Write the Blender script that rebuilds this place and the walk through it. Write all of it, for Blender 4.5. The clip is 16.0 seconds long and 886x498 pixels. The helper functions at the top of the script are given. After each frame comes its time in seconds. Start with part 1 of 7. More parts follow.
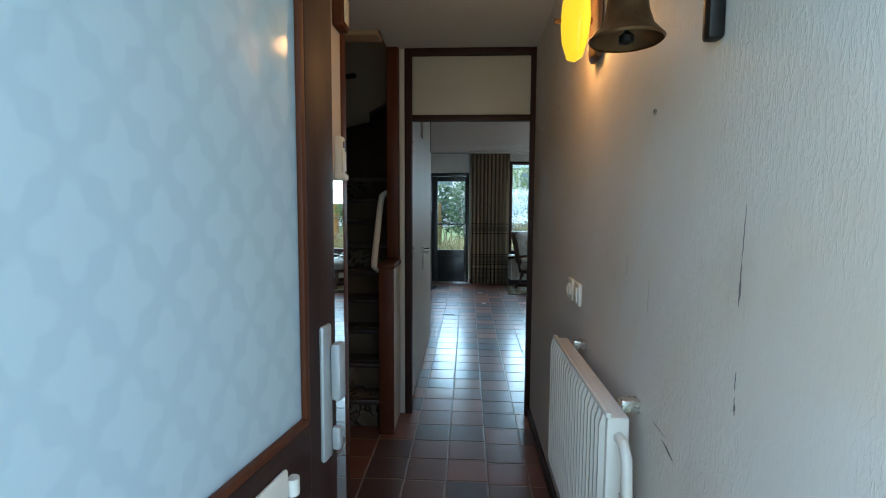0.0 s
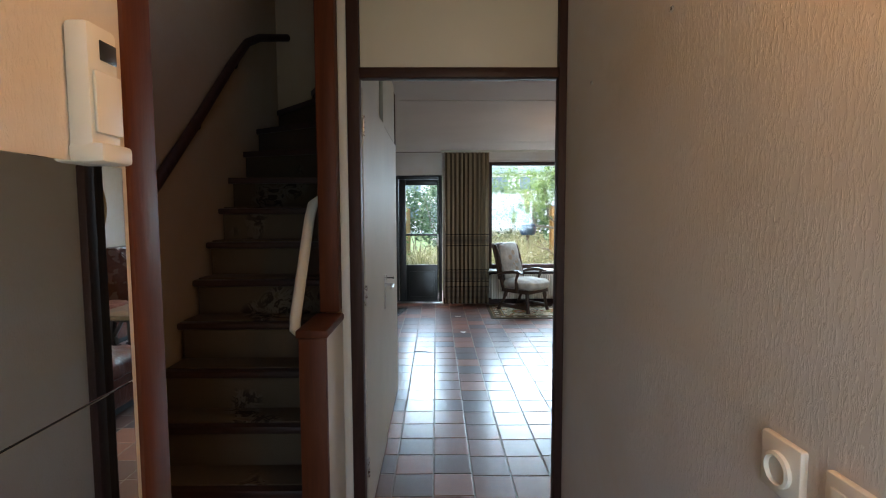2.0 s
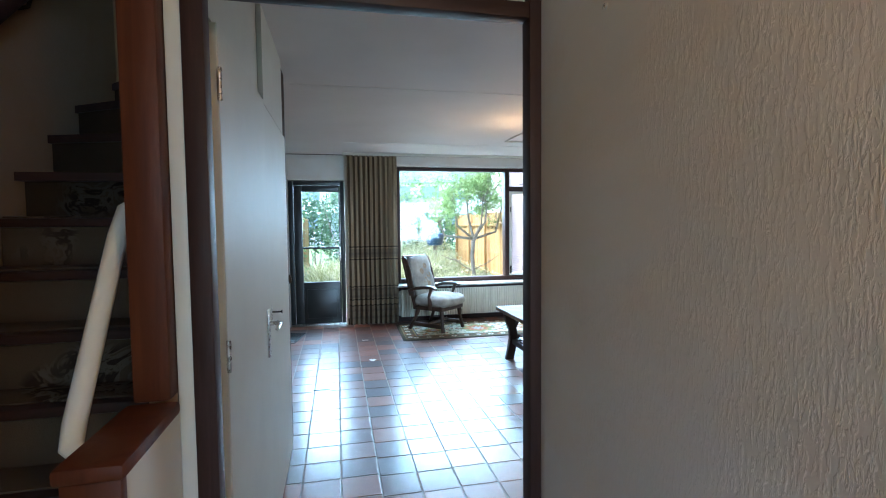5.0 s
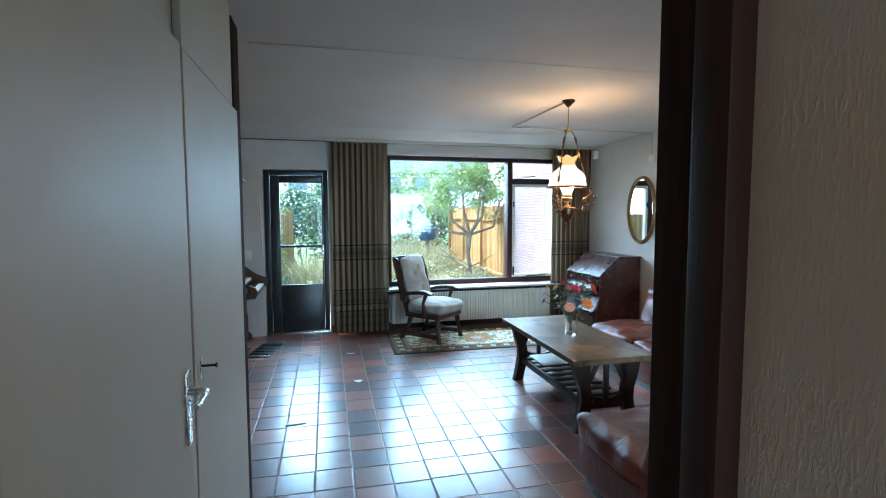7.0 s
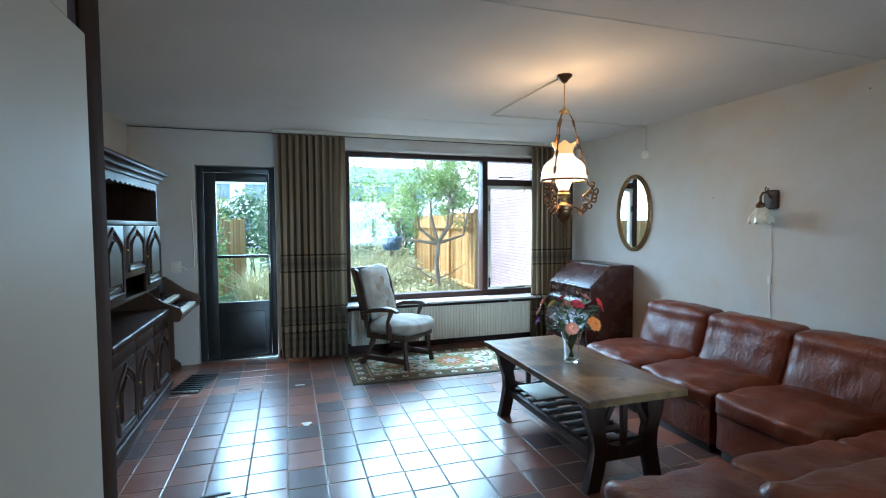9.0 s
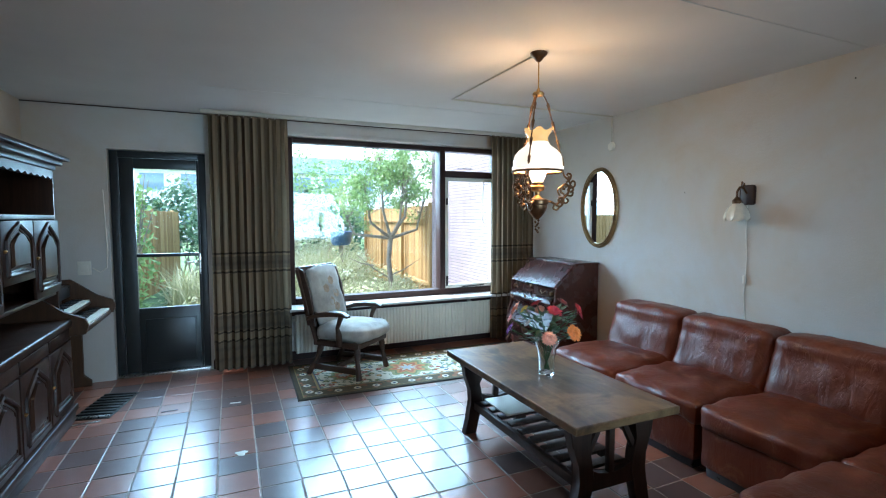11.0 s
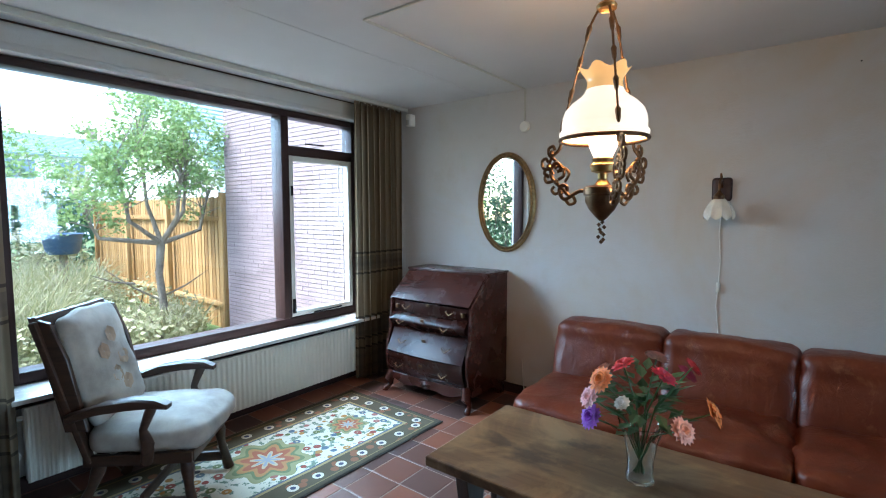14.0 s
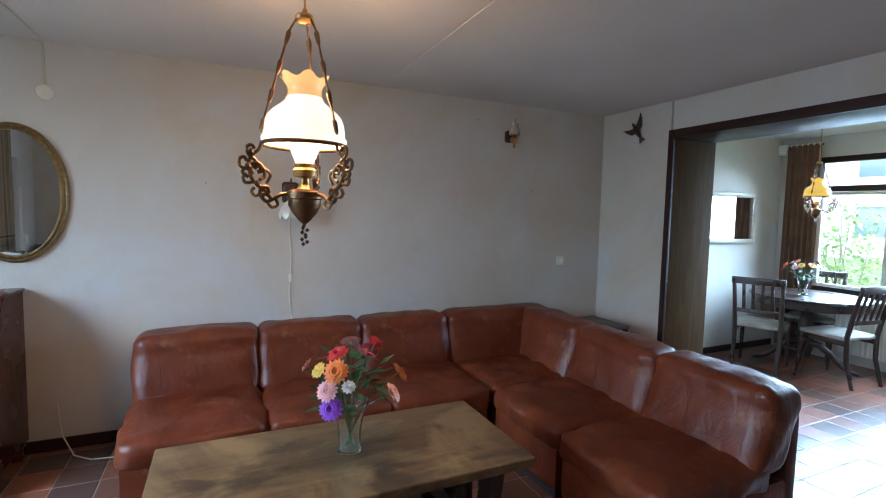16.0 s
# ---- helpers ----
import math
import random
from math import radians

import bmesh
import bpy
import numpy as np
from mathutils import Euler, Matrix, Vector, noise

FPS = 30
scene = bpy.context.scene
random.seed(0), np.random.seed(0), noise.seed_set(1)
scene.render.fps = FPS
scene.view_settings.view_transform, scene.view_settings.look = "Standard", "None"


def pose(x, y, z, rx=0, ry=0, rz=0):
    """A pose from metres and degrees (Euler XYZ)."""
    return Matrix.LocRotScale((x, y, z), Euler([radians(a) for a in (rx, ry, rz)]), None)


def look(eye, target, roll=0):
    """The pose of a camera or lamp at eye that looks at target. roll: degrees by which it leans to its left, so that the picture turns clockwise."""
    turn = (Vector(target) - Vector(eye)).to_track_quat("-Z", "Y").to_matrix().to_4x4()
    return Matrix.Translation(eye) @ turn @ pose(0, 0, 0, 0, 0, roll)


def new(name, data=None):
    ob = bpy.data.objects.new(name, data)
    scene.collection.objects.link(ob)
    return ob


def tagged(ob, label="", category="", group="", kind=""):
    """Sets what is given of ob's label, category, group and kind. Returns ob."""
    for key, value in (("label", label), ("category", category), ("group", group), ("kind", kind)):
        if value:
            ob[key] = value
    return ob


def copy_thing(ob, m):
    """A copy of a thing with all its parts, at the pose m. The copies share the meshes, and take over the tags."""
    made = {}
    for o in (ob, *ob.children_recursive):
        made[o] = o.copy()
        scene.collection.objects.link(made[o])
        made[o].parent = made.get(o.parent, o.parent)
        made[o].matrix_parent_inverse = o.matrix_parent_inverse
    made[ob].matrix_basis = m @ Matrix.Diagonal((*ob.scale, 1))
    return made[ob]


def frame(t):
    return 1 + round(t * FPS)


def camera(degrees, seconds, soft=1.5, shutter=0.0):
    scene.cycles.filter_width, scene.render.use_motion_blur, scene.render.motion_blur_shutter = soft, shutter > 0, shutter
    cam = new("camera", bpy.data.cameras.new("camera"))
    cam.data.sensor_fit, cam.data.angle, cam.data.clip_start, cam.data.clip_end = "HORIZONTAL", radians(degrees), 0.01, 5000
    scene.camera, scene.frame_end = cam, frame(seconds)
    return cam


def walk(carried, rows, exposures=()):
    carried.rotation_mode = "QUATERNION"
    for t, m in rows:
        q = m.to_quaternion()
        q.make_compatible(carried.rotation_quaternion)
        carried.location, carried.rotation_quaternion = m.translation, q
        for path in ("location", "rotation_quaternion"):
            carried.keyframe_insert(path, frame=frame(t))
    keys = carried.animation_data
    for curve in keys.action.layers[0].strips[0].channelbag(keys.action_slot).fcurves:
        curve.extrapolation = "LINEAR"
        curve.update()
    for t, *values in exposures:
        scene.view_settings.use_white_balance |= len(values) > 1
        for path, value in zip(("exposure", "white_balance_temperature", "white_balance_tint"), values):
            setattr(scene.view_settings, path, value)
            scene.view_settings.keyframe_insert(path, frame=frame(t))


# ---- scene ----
cam = camera(85.2, 16.0, soft=1.1)
PATH = [
    (0, (0.107, 0.75, 1.413), (0.003, 2.74, 1.246), 0.3),
    (0.5, (0.117, 1.106, 1.458), (0.03, 3.097, 1.299), 0.1),
    (1, (0.067, 1.459, 1.46), (-0.008, 3.452, 1.307), 0.2),
    (1.5, (0.026, 1.766, 1.476), (-0.03, 3.759, 1.327), 0.1),
    (2, (0.028, 2.053, 1.459), (0.053, 4.047, 1.314), -0.2),
    (2.5, (0.015, 2.354, 1.474), (0.135, 4.346, 1.331), -0.0),
    (3, (-0.009, 2.612, 1.478), (0.181, 4.598, 1.339), 0.1),
    (3.5, (-0.032, 2.71, 1.476), (0.234, 4.688, 1.354), -0.1),
    (4, (-0.011, 2.728, 1.468), (0.323, 4.697, 1.359), -0.4),
    (4.5, (0.001, 2.759, 1.464), (0.386, 4.719, 1.356), -0.4),
    (5, (0.012, 2.772, 1.462), (0.438, 4.723, 1.354), -0.6),
    (7.5, (0.125, 3.81, 1.535), (0.593, 5.749, 1.386), -0.1),
    (8, (0.152, 4.059, 1.53), (0.632, 5.996, 1.389), -0.1),
    (8.5, (0.191, 4.214, 1.488), (0.73, 6.137, 1.368), -0.3),
    (9, (0.252, 4.314, 1.448), (0.861, 6.217, 1.349), -0.3),
    (9.5, (0.247, 4.352, 1.459), (0.918, 6.233, 1.361), -0.4),
    (12, (0.402, 5.296, 1.467), (1.31, 7.072, 1.315), 0.1),
    (12.5, (0.419, 5.665, 1.464), (1.411, 7.395, 1.31), -0.0),
    (13, (0.399, 6.024, 1.474), (1.529, 7.667, 1.323), 0.1),
    (13.5, (0.358, 6.322, 1.482), (1.682, 7.814, 1.334), 0.2),
    (14, (0.295, 6.596, 1.485), (1.882, 7.804, 1.334), -0.0),
    (14.5, (0.265, 6.83, 1.481), (2.103, 7.602, 1.328), 0.1),
    (15, (0.267, 7.064, 1.505), (2.255, 7.224, 1.349), 0.8),
    (15.5, (0.204, 7.296, 1.518), (2.158, 6.899, 1.364), 1.2),
    (16, (0.165, 7.487, 1.509), (1.976, 6.651, 1.359), 1.3),
]

SKY, WINW, FRONTW = 0.15, 8.0, 1.5
EXPO = [(0.0, 2.24, 6100, 13), (0.5, 1.85, 6550, 17), (1.0, 2.05, 7250, 22), (1.5, 2.5, 7150, 22), (2.0, 2.95, 6850, 22), (2.5, 3.48, 6450, 20), (3.5, 3.75, 5950, 15), (5.0, 3.62, 5600, 13),
        (7.5, 3.2, 5550, 10), (9.5, 3.2, 5550, 10), (12.0, 3.2, 5550, 11), (13.5, 3.14, 5550, 12), (15.0, 2.82, 6000, 22), (16.0, 3.2, 5850, 20)]
walk(cam, [(t, look(eye, target, roll)) for t, eye, target, roll in PATH], EXPO)

# ---- world, daylight and large lights ----
world = bpy.data.worlds.new("overcast_sky")
scene.world = world
world.use_nodes = True
wnt = world.node_tree
sky = wnt.nodes.new("ShaderNodeTexSky")
sky.sky_type = "NISHITA"
sky.sun_disc = False
sky.sun_elevation = radians(55)
sky.sun_rotation = radians(290)
sky.air_density = 1.3
sky.dust_density = 1.5
wnt.nodes["Background"].inputs["Strength"].default_value = SKY
wnt.links.new(sky.outputs[0], wnt.nodes["Background"].inputs["Color"])

sun = new("sun", bpy.data.lights.new("sun", "SUN"))
sun.data.energy, sun.data.angle, sun.data.color = 1.5, radians(20), (1.0, 0.98, 0.95)
sun.matrix_world = look((0, 0, 10), (6.0, -2.0, 0))


def area(name, eye, target, w, h, watts, color, spread=180):
    lamp = new(name, bpy.data.lights.new(name, "AREA"))
    lamp.data.shape, lamp.data.size, lamp.data.size_y = "RECTANGLE", w, h
    lamp.data.energy, lamp.data.color = watts, color
    lamp.data.spread = radians(spread)
    lamp.matrix_world = look(eye, target)
    return lamp


DAY = (0.55, 0.83, 1.0)
area("sky_light_window", (2.0, 10.85, 2.15), (2.0, 9.0, 0.5), 2.9, 1.7, WINW * 2.4, DAY, 120)
area("sky_light_garden_door", (-0.22, 10.55, 1.75), (-0.22, 9.0, 0.4), 0.7, 1.2, WINW * 0.42, DAY, 116)
area("sky_light_dining_window", (2.5, 1.30, 1.5), (2.5, 3.2, 0.2), 1.9, 1.5, WINW * 2.2, DAY, 112)
area("sky_light_front_door", (0.12, 0.60, 1.25), (0.12, 4.0, 0.9), 0.8, 1.9, FRONTW, (0.55, 0.80, 1.0))


def bulb(name, place, watts, color, size):
    lamp = new(name, bpy.data.lights.new(name, "POINT"))
    lamp.data.energy, lamp.data.color, lamp.data.shadow_soft_size = watts, color, size
    lamp.location = place
    return lamp


bulb("pendant_bulb", (2.04, 7.2, 1.90), 1.9, (1.0, 0.60, 0.28), 0.04)
bulb("hall_bulb", (0.452, 2.41, 2.02), 1.25, (1.0, 0.50, 0.17), 0.03)

# ---- materials ----


class Nodes:
    def __init__(self, name):
        self.m = bpy.data.materials.new(name)
        self.m.use_nodes = True
        self.t = self.m.node_tree
        self.b = self.t.nodes["Principled BSDF"]
        self.c = self.t.nodes.new("ShaderNodeTexCoord")

    def n(self, kind, **kw):
        node = self.t.nodes.new(kind)
        for k, v in kw.items():
            if k == "op":
                node.operation = v
            elif k == "blend":
                node.blend_type = v
            elif k == "dtype":
                node.data_type = v
            elif k == "feature":
                node.feature = v
        return node

    def link(self, a, b):
        self.t.links.new(a, b)

    def val(self, socket, v):
        if isinstance(v, (int, float, tuple, list)):
            socket.default_value = v
        else:
            self.link(v, socket)

    def math(self, op, a, b=0.0, c=None):
        node = self.n("ShaderNodeMath", op=op)
        self.val(node.inputs[0], a)
        self.val(node.inputs[1], b)
        if c is not None:
            self.val(node.inputs[2], c)
        return node.outputs[0]

    def coords(self, scale=(1, 1, 1), space="Object", rot=(0, 0, 0)):
        mp = self.n("ShaderNodeMapping")
        mp.inputs["Scale"].default_value = scale
        mp.inputs["Rotation"].default_value = rot
        self.link(self.c.outputs[space], mp.inputs["Vector"])
        return mp.outputs[0]

    def noise(self, scale, detail=4.0, rough=0.55, vec=None, dist=0.0):
        node = self.n("ShaderNodeTexNoise")
        node.inputs["Scale"].default_value = scale
        node.inputs["Detail"].default_value = detail
        node.inputs["Roughness"].default_value = rough
        node.inputs["Distortion"].default_value = dist
        self.link(vec if vec is not None else self.c.outputs["Object"], node.inputs["Vector"])
        return node.outputs["Fac"]

    def voronoi(self, scale, vec=None, feature="F1", out="Distance"):
        node = self.n("ShaderNodeTexVoronoi", feature=feature)
        node.inputs["Scale"].default_value = scale
        self.link(vec if vec is not None else self.c.outputs["Object"], node.inputs["Vector"])
        return node.outputs[out]

    def ramp(self, fac, stops, constant=False):
        node = self.n("ShaderNodeValToRGB")
        cr = node.color_ramp
        cr.interpolation = "CONSTANT" if constant else "LINEAR"
        while len(cr.elements) < len(stops):
            cr.elements.new(0.5)
        for e, (p, col) in zip(cr.elements, stops):
            e.position = p
            e.color = (*col, 1) if len(col) == 3 else col
        self.link(fac, node.inputs[0])
        return node.outputs[0]

    def mix(self, fac, a, b, blend="MIX"):
        node = self.n("ShaderNodeMix", dtype="RGBA", blend=blend)
        self.val(node.inputs[0], fac)
        self.val(node.inputs[6], (*a, 1) if isinstance(a, tuple) and len(a) == 3 else a)
        self.val(node.inputs[7], (*b, 1) if isinstance(b, tuple) and len(b) == 3 else b)
        return node.outputs[2]

    def bump(self, height, strength=0.3, dist=0.01):
        node = self.n("ShaderNodeBump")
        node.inputs["Strength"].default_value = strength
        node.inputs["Distance"].default_value = dist
        self.link(height, node.inputs["Height"])
        self.link(node.outputs[0], self.b.inputs["Normal"])

    def done(self, color=None, rough=None, metal=None, spec=None):
        for key, v in (("Base Color", color), ("Roughness", rough), ("Metallic", metal), ("Specular IOR Level", spec)):
            if v is not None:
                self.val(self.b.inputs[key], (*v, 1) if isinstance(v, tuple) and len(v) == 3 else v)
        return self.m

    def span(self, fac, lo, hi):
        node = self.n("ShaderNodeMapRange")
        self.link(fac, node.inputs[0])
        node.inputs[3].default_value, node.inputs[4].default_value = lo, hi
        return node.outputs[0]


def plain(name, c, rough=0.5, metal=0.0, var=0.12, scale=6.0, bump=0.05, bscale=120.0, spec=0.5):
    """A surface with slight unevenness of tone and a fine grain."""
    k = Nodes(name)
    f = k.noise(scale, 5)
    lo, hi = tuple(v * (1 - var) for v in c), tuple(min(1, v * (1 + var)) for v in c)
    col = k.ramp(f, [(0.3, lo), (0.7, hi)])
    if bump:
        k.bump(k.noise(bscale, 3), bump, 0.004)
    return k.done(col, k.span(k.noise(scale * 3, 3), max(0.02, rough - 0.08), min(1, rough + 0.08)), metal, spec)


def wood(name, dark, light, scale=1.0, rough=0.4, axis=0, wear=None, bump=0.12):
    """Grain that runs along one axis of the thing."""
    k = Nodes(name)
    s = [9.0 * scale] * 3
    s[axis] = 0.7 * scale
    v = k.coords(tuple(s))
    g = k.noise(3.0, 8, 0.62, v, 1.2)
    fine = k.noise(22.0, 3, 0.6, v)
    col = k.ramp(g, [(0.28, dark), (0.52, tuple((a + b) / 2 for a, b in zip(dark, light))), (0.75, light)])
    col = k.mix(k.math("MULTIPLY", fine, 0.35), col, dark)
    if wear:
        w = k.ramp(k.noise(2.2, 6, 0.65), [(0.50, (0, 0, 0)), (0.68, (1, 1, 1))])
        col = k.mix(w, col, wear)
    k.bump(k.math("ADD", g, k.math("MULTIPLY", fine, 0.5)), bump, 0.004)
    return k.done(col, k.span(k.noise(7, 4), rough - 0.1, rough + 0.14), 0.0)


def wallpaper(name, c, strength=0.5, vertical=True):
    """Painted embossed wallpaper with relief that runs downwards."""
    k = Nodes(name)
    v = k.coords((165, 165, 40) if vertical else (90, 90, 90))
    relief = k.noise(1.0, 3, 0.6, v, 0.6)
    relief = k.ramp(relief, [(0.47, (0, 0, 0)), (0.60, (1, 1, 1))])
    relief = k.math("MULTIPLY", relief, k.ramp(k.noise(2.6, 4, 0.6), [(0.42, (0.08, 0.08, 0.08)), (0.66, (1, 1, 1))]))
    big = k.noise(1.3, 5, 0.6)
    stain = k.ramp(k.noise(3.5, 7, 0.7), [(0.56, (0, 0, 0)), (0.82, (1, 1, 1))])
    # large warm patches: yellowed staining together with lamplight tinted into the colour
    stain_glow = k.ramp(k.noise(0.9, 6, 0.62, None, 0.8), [(0.42, (0, 0, 0)), (0.70, (1, 1, 1))])
    col = k.ramp(big, [(0.3, tuple(x * 0.92 for x in c)), (0.7, c)])
    col = k.mix(k.math("MULTIPLY", stain_glow, 0.75), col, tuple(x * y for x, y in zip(c, (0.92, 0.78, 0.60))))
    col = k.mix(k.math("MULTIPLY", stain, 0.36), col, (0.44, 0.35, 0.26))
    k.bump(k.math("ADD", relief, k.math("MULTIPLY", k.noise(11, 4, 0.6), 0.8)), strength, 0.006)
    return k.done(col, k.span(k.noise(30, 2), 0.55, 0.75), 0.0, 0.3)


M = {}
M["wall"] = wallpaper("painted_wall", (0.61, 0.595, 0.562), 0.22, False)
M["hall_wall"] = wallpaper("embossed_wallpaper", (0.71, 0.69, 0.66), 0.23)
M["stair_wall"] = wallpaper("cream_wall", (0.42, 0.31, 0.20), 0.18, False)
M["ceiling"] = plain("ceiling_paint", (0.61, 0.605, 0.59), 0.8, 0, 0.05, 1.4, 0.12, 60)
M["white_paint"] = plain("white_paint", (0.66, 0.64, 0.57), 0.35, 0, 0.04, 2.5, 0.03, 90)
M["white_panel"] = plain("white_panel", (0.53, 0.51, 0.43), 0.55, 0, 0.04, 2.5, 0.05, 60)
M["dark_frame"] = wood("dark_stained_frame", (0.024, 0.011, 0.009), (0.056, 0.025, 0.019), 1.0, 0.5, 2)
M["dark_frame_h"] = wood("dark_stained_rail", (0.024, 0.011, 0.009), (0.056, 0.025, 0.019), 1.0, 0.5, 0)
for nm in ("dark_frame", "dark_frame_h"):
    M[nm].node_tree.nodes["Principled BSDF"].inputs["Specular IOR Level"].default_value = 0.25
M["black_door"] = plain("black_green_paint", (0.018, 0.021, 0.021), 0.35, 0, 0.25, 5, 0.06, 70)
M["red_wood"] = wood("red_brown_wood", (0.070, 0.018, 0.007), (0.130, 0.037, 0.014), 0.9, 0.46, 2)
M["red_wood"].node_tree.nodes["Principled BSDF"].inputs["Specular IOR Level"].default_value = 0.25
M["stair_wood"] = wood("stair_nosing_wood", (0.030, 0.013, 0.010), (0.065, 0.028, 0.02), 1.0, 0.45, 0)
ok = Nodes("stained_oak_top")
grain = ok.noise(2.4, 8, 0.6, ok.coords((7.0, 0.6, 7.0)), 1.0)
tone = ok.ramp(grain, [(0.3, (0.085, 0.042, 0.018)), (0.55, (0.135, 0.072, 0.031)), (0.75, (0.19, 0.108, 0.048))])
worn = ok.ramp(ok.noise(3.0, 7, 0.68, None, 0.6), [(0.47, (0, 0, 0)), (0.62, (1, 1, 1))])
tone = ok.mix(ok.math("MULTIPLY", worn, 0.65), tone, (0.28, 0.175, 0.080))
knots = ok.ramp(ok.noise(5.5, 4, 0.5, ok.coords((1.0, 0.55, 1.0)), 0.4), [(0.55, (0, 0, 0)), (0.64, (1, 1, 1))])
tone = ok.mix(ok.math("MULTIPLY", knots, 0.75), tone, (0.035, 0.020, 0.012))
ok.bump(grain, 0.04, 0.004)
M["oak"] = ok.done(tone, ok.span(ok.noise(6, 5, 0.65), 0.28, 0.5), 0.0, 0.3)
M["oak_dark"] = wood("dark_oak", (0.022, 0.012, 0.008), (0.060, 0.034, 0.021), 1.0, 0.42, 2)
M["cabinet"] = wood("cabinet_oak", (0.026, 0.011, 0.006), (0.068, 0.030, 0.015), 1.0, 0.36, 2)
M["cabinet"].node_tree.nodes["Principled BSDF"].inputs["Specular IOR Level"].default_value = 0.3
M["opening_wood"] = wood("brown_opening_lining", (0.055, 0.030, 0.013), (0.105, 0.060, 0.026), 1.0, 0.75, 2)
M["jamb_brown"] = wood("matt_brown_jamb", (0.035, 0.020, 0.014), (0.070, 0.042, 0.030), 1.0, 0.8, 2)
M["jamb_brown"].node_tree.nodes["Principled BSDF"].inputs["Specular IOR Level"].default_value = 0.04
M["opening_wood"].node_tree.nodes["Principled BSDF"].inputs["Specular IOR Level"].default_value = 0.04
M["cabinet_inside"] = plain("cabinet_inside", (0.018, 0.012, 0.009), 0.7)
M["mahogany"] = wood("mahogany", (0.036, 0.010, 0.007), (0.085, 0.023, 0.014), 1.0, 0.24, 1)
M["chair_wood"] = wood("chair_oak", (0.028, 0.014, 0.009), (0.085, 0.045, 0.026), 1.2, 0.38, 0)
M["dining_wood"] = wood("dining_wood", (0.018, 0.009, 0.006), (0.05, 0.026, 0.017), 1.0, 0.28, 0)
M["organ_wood"] = wood("organ_wood", (0.05, 0.024, 0.011), (0.11, 0.055, 0.026), 0.9, 0.4, 2)
M["brass"] = plain("brass", (0.45, 0.27, 0.10), 0.36, 1.0, 0.3, 30, 0.1, 150)
M["bronze"] = plain("old_bronze", (0.16, 0.085, 0.04), 0.42, 0.9, 0.3, 30, 0.15, 120)
M["iron"] = plain("black_iron", (0.03, 0.028, 0.026), 0.5, 0.8, 0.2, 30, 0.1)
M["steel"] = plain("brushed_steel", (0.62, 0.61, 0.58), 0.28, 1.0, 0.08, 30, 0.03)
M["aluminium"] = plain("satin_aluminium", (0.42, 0.43, 0.43), 0.5, 0.35, 0.06, 30, 0.03)
M["plastic"] = plain("cream_plastic", (0.78, 0.75, 0.66), 0.4, 0, 0.03, 10, 0.0)
M["dark_plastic"] = plain("dark_plastic", (0.03, 0.03, 0.032), 0.3, 0, 0.1, 10, 0.0)
M["radiator"] = plain("radiator_enamel", (0.72, 0.69, 0.60), 0.35, 0, 0.05, 4, 0.03)
M["sill"] = plain("stone_sill", (0.62, 0.60, 0.56), 0.25, 0, 0.14, 14, 0.05, 90)
M["cushion"] = plain("pale_cushion", (0.37, 0.345, 0.30), 0.9, 0, 0.3, 7, 0.5, 220)
M["print"] = plain("faded_flower_print", (0.34, 0.25, 0.17), 0.95, 0, 0.2, 20, 0.0)
M["scuff"] = plain("scuffed_plaster", (0.16, 0.14, 0.13), 0.9, 0, 0.3, 60, 0.0)
M["gilt"] = plain("gilt_frame", (0.30, 0.20, 0.09), 0.38, 0.85, 0.3, 40, 0.15, 140)
M["pale_gilt"] = plain("pale_gilt", (0.36, 0.33, 0.27), 0.5, 0.35, 0.25, 40, 0.15, 140)
M["grout"] = plain("floor_grout", (0.30, 0.235, 0.19), 0.92, 0, 0.3, 20, 0.3, 200)
M["carpet_edge"] = plain("carpet_edge", (0.05, 0.045, 0.035), 0.95, 0, 0.2, 40, 0.5, 200)
M["stem"] = plain("flower_stem", (0.035, 0.10, 0.025), 0.5, 0, 0.3, 20, 0.0)
M["leaf"] = plain("flower_leaf", (0.03, 0.085, 0.025), 0.5, 0, 0.4, 30, 0.0)
M["wicker"] = plain("vine_bark", (0.10, 0.075, 0.05), 0.9, 0, 0.3, 12, 0.4, 60)
for nm, col in (("red", (0.62, 0.03, 0.03)), ("orange", (0.80, 0.22, 0.04)), ("pink", (0.85, 0.40, 0.38)), ("salmon", (0.86, 0.34, 0.22)),
                ("purple", (0.28, 0.05, 0.45)), ("white", (0.80, 0.84, 0.74)), ("crimson", (0.42, 0.02, 0.05)), ("yellow", (0.85, 0.50, 0.08))):
    M["petal_" + nm] = plain("petal_" + nm, col, 0.6, 0, 0.25, 60, 0.0)


